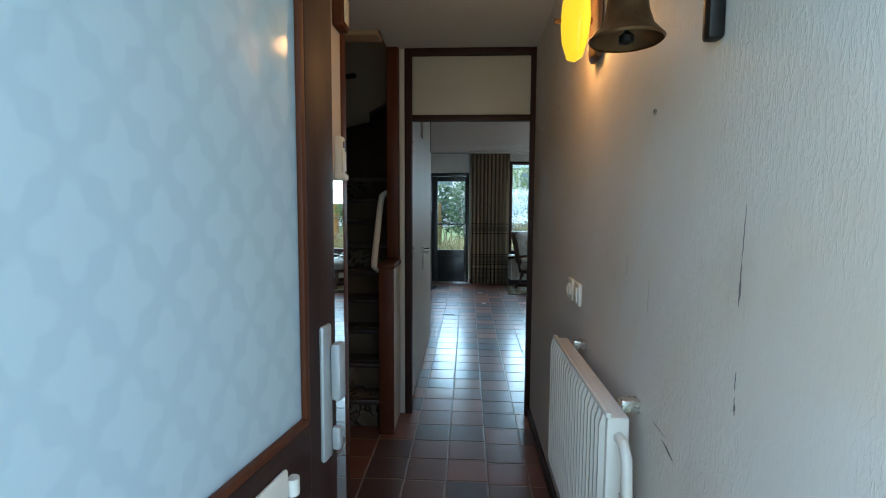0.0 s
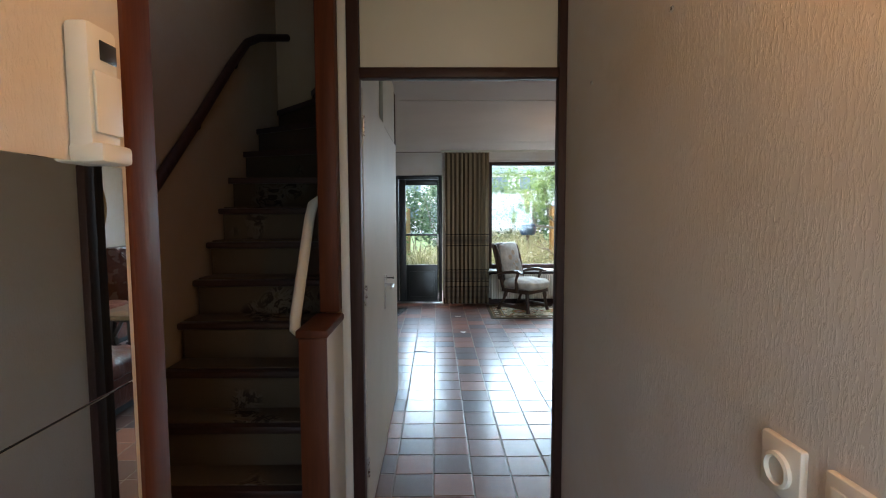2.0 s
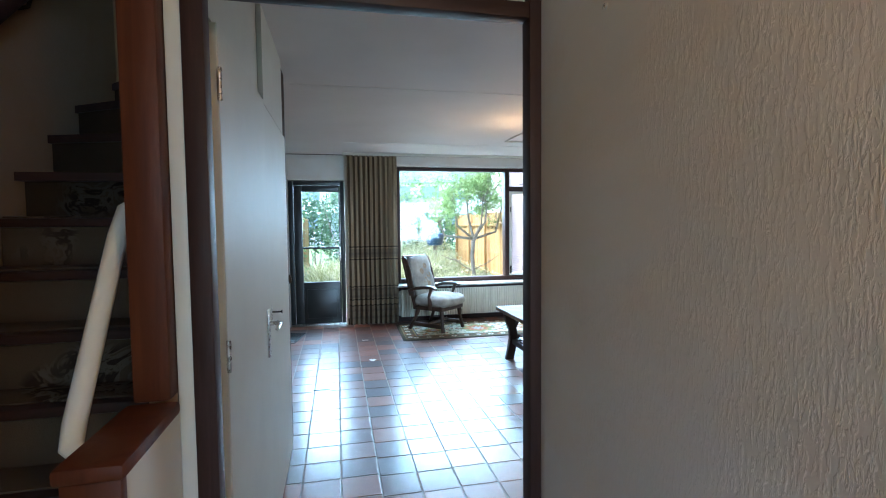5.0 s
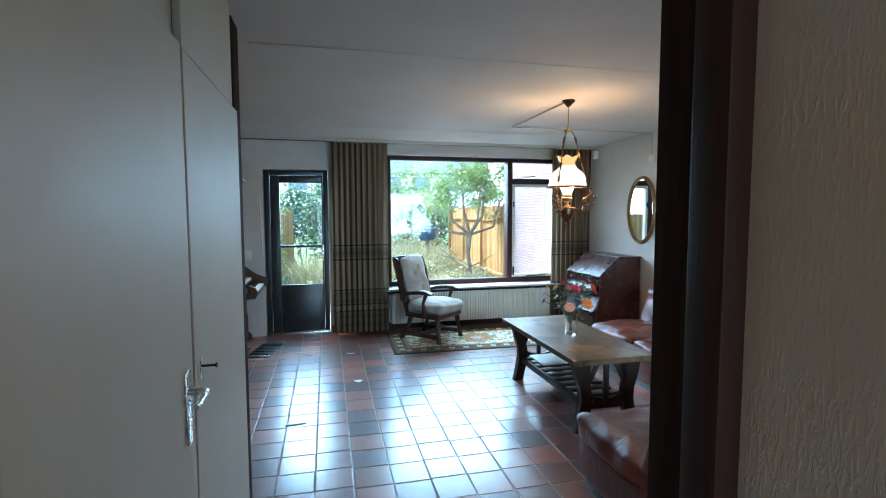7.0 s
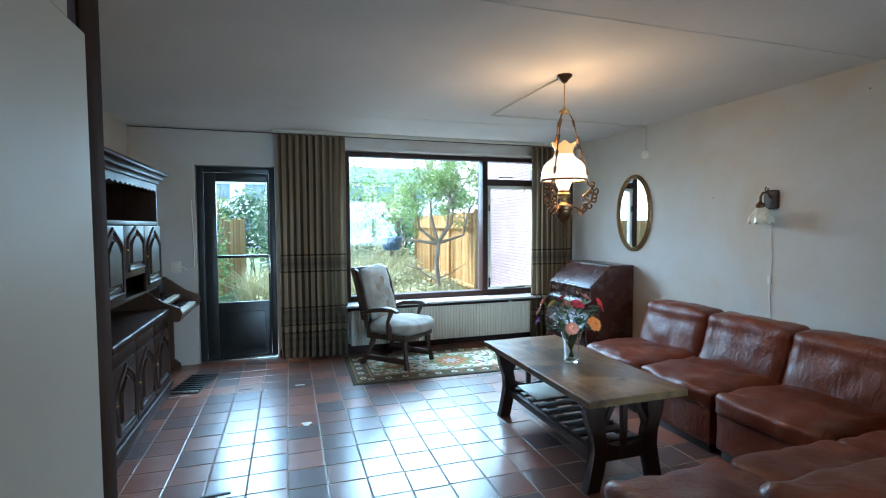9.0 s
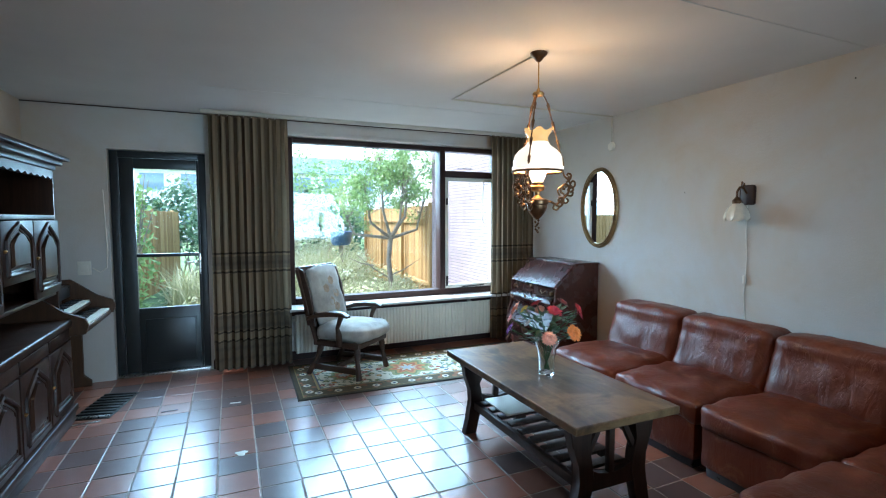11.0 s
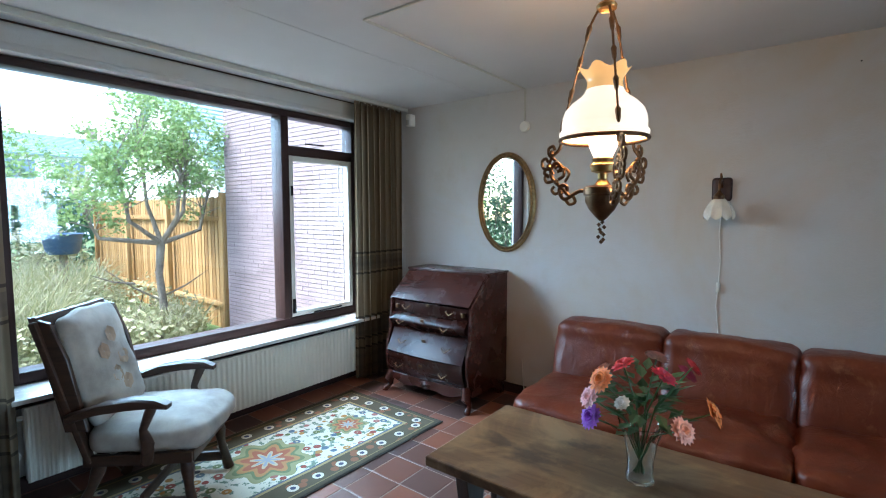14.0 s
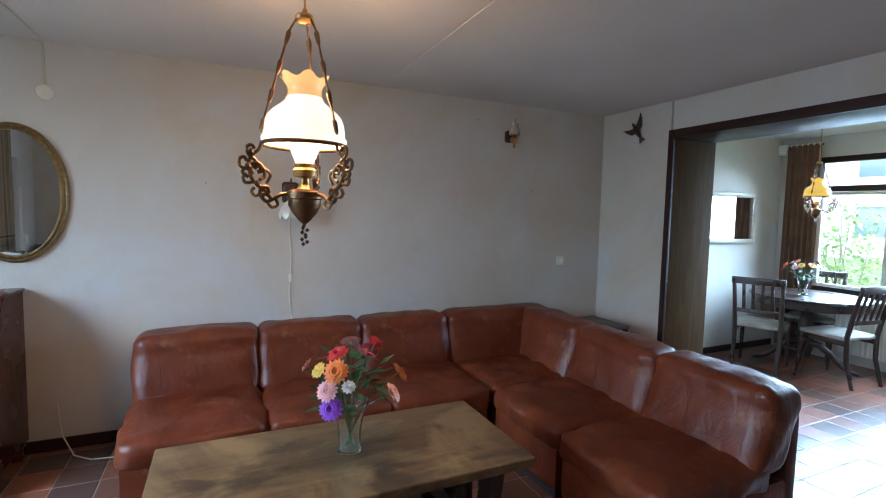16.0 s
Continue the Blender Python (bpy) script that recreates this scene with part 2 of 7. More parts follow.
def tile_material(island):
    k = Nodes("terracotta_tile_joined" if island else "terracotta_tile")
    if island:
        rnd = k.n("ShaderNodeNewGeometry").outputs["Random Per Island"]
    else:
        rnd = k.n("ShaderNodeObjectInfo").outputs["Random"]
    base = k.ramp(rnd, [(0.0, (0.080, 0.048, 0.042)), (0.25, (0.125, 0.060, 0.043)), (0.5, (0.19, 0.072, 0.043)), (0.78, (0.29, 0.096, 0.048)), (1.0, (0.40, 0.135, 0.066))])
    cloud = k.noise(7, 5, 0.6)
    col = k.mix(k.math("MULTIPLY", cloud, 0.5), base, (0.11, 0.055, 0.042))
    spots = k.ramp(k.noise(34, 4, 0.7), [(0.66, (0, 0, 0)), (0.76, (1, 1, 1))])
    col = k.mix(k.math("MULTIPLY", spots, 0.35), col, (0.30, 0.20, 0.15))
    k.bump(k.math("ADD", k.noise(6, 2), k.math("MULTIPLY", k.noise(60, 3), 0.06)), 0.018, 0.02)
    k.b.inputs["Coat Weight"].default_value = 0.68
    k.b.inputs["Coat IOR"].default_value = 1.62
    k.b.inputs["Coat Roughness"].default_value = 0.21
    return k.done(col, k.span(k.noise(12, 5, 0.65), 0.30, 0.46), 0.0, 0.4)


M["tile"], M["tile_joined"] = tile_material(False), tile_material(True)


def leather():
    k = Nodes("worn_red_brown_leather")
    f = k.noise(3.2, 6, 0.62)
    col = k.ramp(f, [(0.25, (0.080, 0.014, 0.005)), (0.55, (0.138, 0.027, 0.009)), (0.8, (0.235, 0.058, 0.019))])
    scuff = k.ramp(k.noise(4.5, 8, 0.72, None, 0.8), [(0.56, (0, 0, 0)), (0.74, (1, 1, 1))])
    col = k.mix(k.math("MULTIPLY", scuff, 0.6), col, (0.33, 0.14, 0.065))
    cre = k.voronoi(210)
    fold = k.noise(9, 4, 0.6, k.coords((1, 1, 0.35)), 2.2)
    ridge = k.math("ABSOLUTE", k.math("SUBTRACT", k.noise(14, 3, 0.55, k.coords((1, 1, 0.3)), 1.6), 0.5))
    ridge = k.ramp(ridge, [(0.0, (1, 1, 1)), (0.035, (0, 0, 0))])
    ridge = k.math("MULTIPLY", ridge, k.ramp(k.noise(4.5, 3, 0.5), [(0.50, (0, 0, 0)), (0.60, (1, 1, 1))]))
    hgt = k.math("ADD", k.math("MULTIPLY", fold, 1.0), k.math("MULTIPLY", ridge, -0.22))
    k.bump(k.math("ADD", hgt, k.math("MULTIPLY", cre, 0.02)), 0.32, 0.016)
    return k.done(col, k.span(k.noise(9, 5, 0.7), 0.28, 0.48), 0.0, 0.34)


M["leather"] = leather()
M["leather_dark"] = plain("dark_leather_side", (0.085, 0.020, 0.012), 0.45, 0, 0.2, 8, 0.25, 90)


def curtain_material():
    """Beige woven cloth, darker threads lengthways, three bands of dark cross stripes."""
    k = Nodes("striped_curtain_cloth")
    uv = k.n("ShaderNodeSeparateXYZ")
    k.link(k.c.outputs["UV"], uv.inputs[0])
    u, v = uv.outputs[0], uv.outputs[1]
    thread = k.math("SINE", k.math("MULTIPLY", u, 150.0))
    wide = k.math("SINE", k.math("ADD", k.math("MULTIPLY", u, 41.0), 1.0))
    fac = k.math("ADD", k.math("MULTIPLY", thread, 0.10), k.math("MULTIPLY", wide, 0.20))
    fac = k.math("ADD", fac, 0.5)
    col = k.ramp(fac, [(0.1, (0.078, 0.052, 0.031)), (0.45, (0.185, 0.134, 0.082)), (0.9, (0.36, 0.275, 0.178))])
    grey = k.mix(0.72, col, (0.055, 0.048, 0.045))
    bands = None
    for centre, half in ((1.045, 0.06), (0.475, 0.075), (0.14, 0.15)):
        d = k.math("ABSOLUTE", k.math("SUBTRACT", v, centre))
        m = k.math("LESS_THAN", d, half)
        bands = m if bands is None else k.math("MAXIMUM", bands, m)
    wave = k.math("SINE", k.math("MULTIPLY", v, 62.0))
    soft = k.math("MULTIPLY", bands, k.span(wave, 0.5, 0.75))
    col = k.mix(soft, col, grey)
    lines = None
    for z in (1.135, 0.957, 0.57, 0.385, 0.30):
        m = k.math("LESS_THAN", k.math("ABSOLUTE", k.math("SUBTRACT", v, z)), 0.009)
        lines = m if lines is None else k.math("MAXIMUM", lines, m)
    col = k.mix(k.math("MULTIPLY", lines, 0.7), col, (0.018, 0.015, 0.015))
    k.bump(k.noise(260, 2), 0.3, 0.003)
    m = k.done(col, 0.92, 0.0, 0.1)
    tr = k.n("ShaderNodeBsdfTranslucent")
    k.link(col, tr.inputs[0])
    mx = k.n("ShaderNodeMixShader")
    mx.inputs[0].default_value = 0.25
    k.link(k.b.outputs[0], mx.inputs[1])
    k.link(tr.outputs[0], mx.inputs[2])
    k.link(mx.outputs[0], k.t.nodes["Material Output"].inputs[0])
    return m


M["curtain"] = curtain_material()
M["brown_curtain"] = plain("brown_curtain_cloth", (0.16, 0.085, 0.05), 0.9, 0, 0.2, 6, 0.3, 200)


def rug_material():
    """Cream field with a flower rosette and scattered blossoms, olive border with pale rings."""
    k = Nodes("oriental_rug_pile")
    uv = k.n("ShaderNodeSeparateXYZ")
    k.link(k.c.outputs["Object"], uv.inputs[0])
    x, y = uv.outputs[0], uv.outputs[1]
    ax, ay = k.math("ABSOLUTE", x), k.math("ABSOLUTE", y)
    edge = k.math("MINIMUM", k.math("SUBTRACT", 1.065, ax), k.math("SUBTRACT", 0.475, ay))
    # the field: blossoms in cells
    cell = k.voronoi(14.0)
    cellc = k.voronoi(14.0, None, "F1", "Color")
    sep = k.n("ShaderNodeSeparateColor")
    k.link(cellc, sep.inputs[0])
    blossom = k.ramp(sep.outputs[0], [(0.0, (0.30, 0.07, 0.05)), (0.3, (0.10, 0.15, 0.20)), (0.5, (0.42, 0.22, 0.06)), (0.7, (0.13, 0.17, 0.06)), (0.88, (0.36, 0.14, 0.12))], True)
    leafy = k.ramp(k.noise(24, 3, 0.6), [(0.54, (0, 0, 0)), (0.58, (1, 1, 1))])
    field = k.mix(leafy, (0.70, 0.68, 0.56), (0.17, 0.24, 0.17))
    field = k.mix(k.math("LESS_THAN", cell, 0.36), field, blossom)
    field = k.mix(k.math("LESS_THAN", cell, 0.13), field, (0.58, 0.50, 0.34))
    # the rosettes: one in the middle, one to each side
    for cx, size in ((0.0, 0.23), (0.62, 0.13), (-0.62, 0.13)):
        dx = k.math("SUBTRACT", x, cx)
        r = k.math("SQRT", k.math("ADD", k.math("MULTIPLY", dx, dx), k.math("MULTIPLY", y, y)))
        ang = k.math("ARCTAN2", y, dx)
        r = k.math("SUBTRACT", r, k.math("MULTIPLY", k.math("COSINE", k.math("MULTIPLY", ang, 8.0)), size * 0.13))
        ros = k.ramp(k.math("DIVIDE", r, size), [(0.0, (0.30, 0.33, 0.38)), (0.2, (0.50, 0.42, 0.28)), (0.32, (0.36, 0.11, 0.06)), (0.55, (0.44, 0.22, 0.08)), (0.70, (0.16, 0.20, 0.09)), (0.82, (0.30, 0.30, 0.15))], True)
        field = k.mix(k.math("LESS_THAN", r, size), field, ros)
    # the border
    bcell = k.voronoi(13)
    border = k.mix(k.math("LESS_THAN", bcell, 0.33), (0.085, 0.070, 0.040), (0.24, 0.10, 0.05))
    fx = k.math("SUBTRACT", k.math("FRACT", k.math("MULTIPLY", ax, 6.1)), 0.5)
    fy = k.math("SUBTRACT", k.math("FRACT", k.math("ADD", k.math("MULTIPLY", ay, 6.1), 0.5)), 0.5)
    be = k.math("MULTIPLY", k.math("SUBTRACT", edge, 0.095), 6.1)
    side = k.math("LESS_THAN", k.math("SUBTRACT", 1.065, ax), k.math("SUBTRACT", 0.475, ay))
    along = k.math("ADD", k.math("MULTIPLY", side, fy), k.math("MULTIPLY", k.math("SUBTRACT", 1.0, side), fx))
    rr = k.math("SQRT", k.math("ADD", k.math("MULTIPLY", along, along), k.math("MULTIPLY", be, be)))
    ring = k.ramp(rr, [(0.0, (0.06, 0.07, 0.13)), (0.09, (0.62, 0.57, 0.45)), (0.20, (0.085, 0.070, 0.040))], True)
    border = k.mix(k.math("LESS_THAN", rr, 0.20), border, ring)
    stripe = k.ramp(edge, [(0.0, (0.06, 0.05, 0.03)), (0.028, (0.22, 0.17, 0.07)), (0.040, (0.07, 0.06, 0.035)), (0.165, (0.34, 0.26, 0.12)), (0.185, (0.10, 0.12, 0.16)), (0.20, (0.5, 0.5, 0.5))], True)
    inb = k.math("MULTIPLY", k.math("GREATER_THAN", edge, 0.040), k.math("LESS_THAN", edge, 0.165))
    col = k.mix(k.math("LESS_THAN", edge, 0.20), field, stripe)
    col = k.mix(inb, col, border)
    col = k.mix(k.math("MULTIPLY", k.noise(5, 4), 0.2), col, (0.36, 0.33, 0.26))
    k.bump(k.noise(320, 2), 0.5, 0.004)
    return k.done(col, 0.95, 0.0, 0.1)


M["rug"] = rug_material()


def runner_material():
    """Brown-grey stair carpet with pale and dark floral scrolls."""
    k = Nodes("floral_stair_carpet")
    f = k.noise(8, 3, 0.5, None, 2.5)
    col = k.mix(k.math("MULTIPLY", k.noise(4, 4), 0.8), (0.098, 0.070, 0.046), (0.135, 0.103, 0.071))
    far = k.ramp(k.noise(2.6, 2), [(0.58, (0, 0, 0)), (0.64, (1, 1, 1))])
    scroll = k.ramp(f, [(0.40, (0, 0, 0)), (0.43, (1, 1, 1)), (0.50, (1, 1, 1)), (0.53, (0, 0, 0))])
    col = k.mix(k.math("MULTIPLY", scroll, far), col, (0.15, 0.125, 0.095))
    dk = k.ramp(f, [(0.53, (0, 0, 0)), (0.56, (1, 1, 1)), (0.63, (1, 1, 1)), (0.66, (0, 0, 0))])
    col = k.mix(k.math("MULTIPLY", dk, far), col, (0.045, 0.03, 0.022))
    k.bump(k.noise(260, 2), 0.5, 0.004)
    return k.done(col, 0.95, 0.0, 0.1)


M["runner"] = runner_material()


def glass_clear(name, tint=(0.97, 1.0, 0.99)):
    k = Nodes(name)
    gl = k.n("ShaderNodeBsdfGlossy")
    gl.inputs["Roughness"].default_value = 0.02
    tp = k.n("ShaderNodeBsdfTransparent")
    tp.inputs[0].default_value = (*tint, 1)
    lw = k.n("ShaderNodeLayerWeight")
    mx = k.n("ShaderNodeMixShader")
    k.link(k.math("ADD", k.math("MULTIPLY", k.math("POWER", lw.outputs["Facing"], 4.0), 0.5), 0.04), mx.inputs[0])
    k.link(tp.outputs[0], mx.inputs[1])
    k.link(gl.outputs[0], mx.inputs[2])
    k.link(mx.outputs[0], k.t.nodes["Material Output"].inputs[0])
    return k.m


M["pane"] = glass_clear("window_glass")


def vase_glass():
    k = Nodes("vase_glass")
    k.b.inputs["Transmission Weight"].default_value = 1.0
    k.b.inputs["IOR"].default_value = 1.45
    return k.done((0.95, 0.99, 0.98), 0.03)


M["vase"] = vase_glass()


def frosted():
    """Pale glass rolled with a lattice of large soft quatrefoils."""
    k = Nodes("frosted_pattern_glass")
    xyz = k.n("ShaderNodeSeparateXYZ")
    k.link(k.c.outputs["Object"], xyz.inputs[0])
    wob = k.math("MULTIPLY", k.math("SUBTRACT", k.noise(13, 4, 0.65), 0.5), 0.75)
    lines = None
    for off in (0.0, 0.5):
        fx = k.math("SUBTRACT", k.math("FRACT", k.math("ADD", k.math("DIVIDE", xyz.outputs[0], 0.112), off)), 0.5)
        fz = k.math("SUBTRACT", k.math("FRACT", k.math("ADD", k.math("DIVIDE", xyz.outputs[2], 0.146), off)), 0.5)
        r = k.math("SQRT", k.math("ADD", k.math("MULTIPLY", fx, fx), k.math("MULTIPLY", fz, fz)))
        lobe = k.math("COSINE", k.math("MULTIPLY", k.math("ARCTAN2", fz, fx), 4.0))
        q = k.math("DIVIDE", r, k.math("ADD", k.math("MULTIPLY", lobe, 0.085), 0.315))
        ring = k.ramp(k.math("ADD", q, wob), [(0.78, (1, 1, 1)), (1.0, (0, 0, 0))])
        lines = ring if lines is None else k.math("MAXIMUM", lines, ring)
    fl = k.noise(26, 4, 0.6, None, 1.2)
    lines = k.math("MULTIPLY", lines, k.span(k.noise(4, 3), 0.25, 1.0))
    col = k.mix(lines, (0.585, 0.705, 0.752), (0.66, 0.78, 0.82))
    k.bump(k.math("ADD", k.math("MULTIPLY", lines, 0.6), k.math("MULTIPLY", fl, 0.25)), 0.02, 0.004)
    m = k.done(col, 0.07, 0.0, 0.5)
    tr = k.n("ShaderNodeBsdfTranslucent")
    k.link(col, tr.inputs[0])
    mx = k.n("ShaderNodeMixShader")
    mx.inputs[0].default_value = 0.3
    k.link(k.b.outputs[0], mx.inputs[1])
    k.link(tr.outputs[0], mx.inputs[2])
    k.link(mx.outputs[0], k.t.nodes["Material Output"].inputs[0])
    return m


M["frosted"] = frosted()


def mirror_material():
    k = Nodes("mirror_silver")
    k.b.inputs["Metallic"].default_value = 1.0
    return k.done((0.86, 0.88, 0.87), k.span(k.noise(3), 0.005, 0.02), 1.0)


M["mirror"] = mirror_material()


def opal(name, color, strength, glass=(0.85, 0.80, 0.70)):
    """Milk glass of a burning lamp."""
    k = Nodes(name)
    k.b.inputs["Emission Color"].default_value = (*color, 1)
    k.b.inputs["Emission Strength"].default_value = strength
    return k.done(glass, 0.2)


M["opal_lit"] = opal("opal_shade_lit", (1.0, 0.80, 0.52), 0.13)
M["opal_neck"] = opal("amber_shade_neck", (1.0, 0.56, 0.19), 0.08, (0.62, 0.38, 0.14))
M["chimney_lit"] = opal("lamp_chimney_lit", (1.0, 0.82, 0.55), 0.4)
M["opal_hall"] = opal("hall_shade_lit", (1.0, 0.60, 0.02), 0.24, (0.72, 0.42, 0.02))
M["opal_dining"] = opal("dining_shade_lit", (1.0, 0.66, 0.12), 0.06, (0.74, 0.46, 0.07))
M["opal_dim"] = plain("smoked_opal_glass", (0.40, 0.35, 0.26), 0.25, 0, 0.1, 30, 0.0)
M["opal"] = plain("opal_glass", (0.72, 0.66, 0.54), 0.25, 0, 0.08, 30, 0.0)


def brick_material():
    k = Nodes("pale_pink_brick")
    rnd = k.n("ShaderNodeNewGeometry").outputs["Random Per Island"]
    col = k.ramp(rnd, [(0.0, (0.235, 0.188, 0.192)), (0.5, (0.26, 0.21, 0.213)), (1.0, (0.285, 0.232, 0.235))])
    col = k.mix(k.math("MULTIPLY", k.noise(30, 4), 0.5), col, (0.20, 0.155, 0.14))
    k.bump(k.noise(90, 4), 0.4, 0.006)
    return k.done(col, 0.9, 0.0, 0.2)


M["brick"] = brick_material()
M["mortar"] = plain("mortar", (0.12, 0.105, 0.10), 0.95, 0, 0.15, 20, 0.4, 120)
fw = Nodes("fence_wood")
fgrain = fw.noise(3.0, 7, 0.62, fw.coords((14, 14, 0.8)), 0.8)
ftone = fw.ramp(fgrain, [(0.3, (0.28, 0.16, 0.055)), (0.7, (0.48, 0.32, 0.14))])
fage = fw.ramp(fw.n("ShaderNodeObjectInfo").outputs["Random"], [(0.0, (0.62, 0.55, 0.45)), (0.5, (0.9, 0.86, 0.8)), (1.0, (1, 1, 1))])
fw.bump(fgrain, 0.3, 0.006)
M["fence_wood"] = fw.done(fw.mix(1.0, ftone, fage, "MULTIPLY"), 0.78, 0.0, 0.25)
M["grass"] = plain("lawn", (0.08, 0.13, 0.035), 0.9, 0, 0.5, 2.0, 0.6, 60)
M["house_white"] = plain("white_render", (0.78, 0.77, 0.74), 0.8, 0, 0.06, 1.0, 0.1, 30)
M["roof"] = plain("grey_green_roof_tile", (0.21, 0.29, 0.285), 0.7, 0, 0.2, 2.0, 0.2, 20)
M["house_glass"] = plain("far_window_glass", (0.20, 0.26, 0.32), 0.1, 0, 0.1, 2, 0.0)
M["bark"] = plain("bark", (0.19, 0.165, 0.125), 0.95, 0, 0.35, 14, 0.7, 40)
M["tub"] = plain("blue_tub", (0.05, 0.10, 0.17), 0.45, 0, 0.15, 8, 0.05)
M["paving"] = plain("paving", (0.30, 0.28, 0.26), 0.9, 0, 0.2, 4, 0.3, 50)
M["far_wall"] = plain("outer_brick", (0.33, 0.22, 0.18), 0.9, 0, 0.2, 6, 0.3, 60)


def leaf_material(name, a, b, c):
    k = Nodes(name)
    rnd = k.n("ShaderNodeNewGeometry").outputs["Random Per Island"]
    col = k.ramp(rnd, [(0.0, a), (0.5, b), (1.0, c)])
    m = k.done(col, 0.55, 0.0, 0.3)
    tr = k.n("ShaderNodeBsdfTranslucent")
    k.link(col, tr.inputs[0])
    mx = k.n("ShaderNodeMixShader")
    mx.inputs[0].default_value = 0.35
    k.link(k.b.outputs[0], mx.inputs[1])
    k.link(tr.outputs[0], mx.inputs[2])
    k.link(mx.outputs[0], k.t.nodes["Material Output"].inputs[0])
    return m


M["tree_leaf"] = leaf_material("tree_leaf", (0.14, 0.22, 0.07), (0.21, 0.32, 0.11), (0.31, 0.42, 0.17))
M["hedge_leaf"] = leaf_material("hedge_leaf", (0.045, 0.10, 0.055), (0.085, 0.16, 0.085), (0.13, 0.21, 0.11))
M["dry_leaf"] = leaf_material("dry_grass", (0.22, 0.24, 0.11), (0.34, 0.34, 0.18), (0.46, 0.44, 0.29))

# ---- mesh helpers ----


def finish(bm, name, material, smooth=True, angle=40):
    bmesh.ops.recalc_face_normals(bm, faces=bm.faces)
    me = bpy.data.meshes.new(name)
    bm.to_mesh(me)
    bm.free()
    me.materials.append(material)
    if smooth:
        me.shade_smooth()
        me.set_sharp_from_angle(angle=radians(angle))
    return me


def part(name, bm, material, parent=None, label="", smooth=True, angle=40, kind=""):
    ob = new(name, finish(bm, name, M[material] if isinstance(material, str) else material, smooth, angle))
    if parent is not None:
        ob.parent = parent
    return tagged(ob, label, "", "", kind)


def thing(name, label, category, at=(0, 0, 0), rz=0.0, group="", kind=""):
    ob = new(name)
    ob.empty_display_size = 0.1
    ob.matrix_world = pose(*at, 0, 0, rz)
    return tagged(ob, label, category, group, kind)


def B():
    return bmesh.new()


def box(bm, x0, x1, y0, y1, z0, z1, bev=0.0, seg=2):
    r = bmesh.ops.create_cube(bm, size=1.0)
    vs = r["verts"]
    for v in vs:
        v.co = Vector((x0 + (v.co.x + 0.5) * (x1 - x0), y0 + (v.co.y + 0.5) * (y1 - y0), z0 + (v.co.z + 0.5) * (z1 - z0)))
    if bev > 0:
        es = list({e for v in vs for e in v.link_edges})
        bmesh.ops.bevel(bm, geom=es, offset=bev, segments=seg, affect="EDGES", profile=0.5)
    return bm


def bx(x0, x1, y0, y1, z0, z1, bev=0.004, seg=2):
    return box(B(), x0, x1, y0, y1, z0, z1, bev, seg)


def beam(bm, a, b, w, d, bev=0.004, up=(0, 0, 1)):
    """A square bar from a to b, w wide and d deep."""
    a, b = Vector(a), Vector(b)
    z = (b - a).normalized()
    x = Vector(up).cross(z)
    x = Vector((1, 0, 0)) if x.length < 1e-4 else x.normalized()
    y = z.cross(x)
    tmp = B()
    box(tmp, -w / 2, w / 2, -d / 2, d / 2, 0, (b - a).length, bev)
    m = Matrix(((x.x, y.x, z.x, a.x), (x.y, y.y, z.y, a.y), (x.z, y.z, z.z, a.z), (0, 0, 0, 1)))
    merge(bm, tmp, m)
    return bm


def merge(bm, other, m=None):
    if m is not None:
        bmesh.ops.transform(other, matrix=m, verts=other.verts)
    me = bpy.data.meshes.new("tmp")
    other.to_mesh(me)
    other.free()
    bm.from_mesh(me)
    bpy.data.meshes.remove(me)
    return bm


def lathe(profile, n=24, bm=None, at=(0, 0, 0), wave=None, cap=True):
    """A turned body from (radius, height) pairs. wave: a function of height share and angle that scales the radius."""
    bm = bm or B()
    rings = []
    for i, (r, z) in enumerate(profile):
        ring = []
        for j in range(n):
            a = 2 * math.pi * j / n
            k = wave(i / (len(profile) - 1), a) if wave else (1.0, 0.0)
            ring.append(bm.verts.new((at[0] + r * k[0] * math.cos(a), at[1] + r * k[0] * math.sin(a), at[2] + z + k[1])))
        rings.append(ring)
    for p, q in zip(rings, rings[1:]):
        for j in range(n):
            bm.faces.new((p[j], p[(j + 1) % n], q[(j + 1) % n], q[j]))
    if cap:
        for ring in (rings[0], rings[-1]):
            if (ring[0].co - ring[n // 2].co).length > 1e-4:
                bm.faces.new(ring)
    return bm


def tube(bm, pts, r, n=10, cap=True):
    """A round bar along points; r is one radius or one for each point."""
    pts = [Vector(p) for p in pts]
    rs = r if isinstance(r, (list, tuple)) else [r] * len(pts)
    ref = None
    rings = []
    for i, p in enumerate(pts):
        d = (pts[min(i + 1, len(pts) - 1)] - pts[max(i - 1, 0)]).normalized()
        if ref is None:
            ref = Vector((0, 0, 1)) if abs(d.z) < 0.9 else Vector((1, 0, 0))
        u = d.cross(ref).normalized()
        ref = u.cross(d)
        w = u.cross(d).normalized()
        rings.append([bm.verts.new(p + rs[i] * (math.cos(2 * math.pi * j / n) * u + math.sin(2 * math.pi * j / n) * w)) for j in range(n)])
    for p, q in zip(rings, rings[1:]):
        for j in range(n):
            bm.faces.new((p[j], p[(j + 1) % n], q[(j + 1) % n], q[j]))
    if cap:
        bm.faces.new(rings[0])
        bm.faces.new(rings[-1])
    return bm


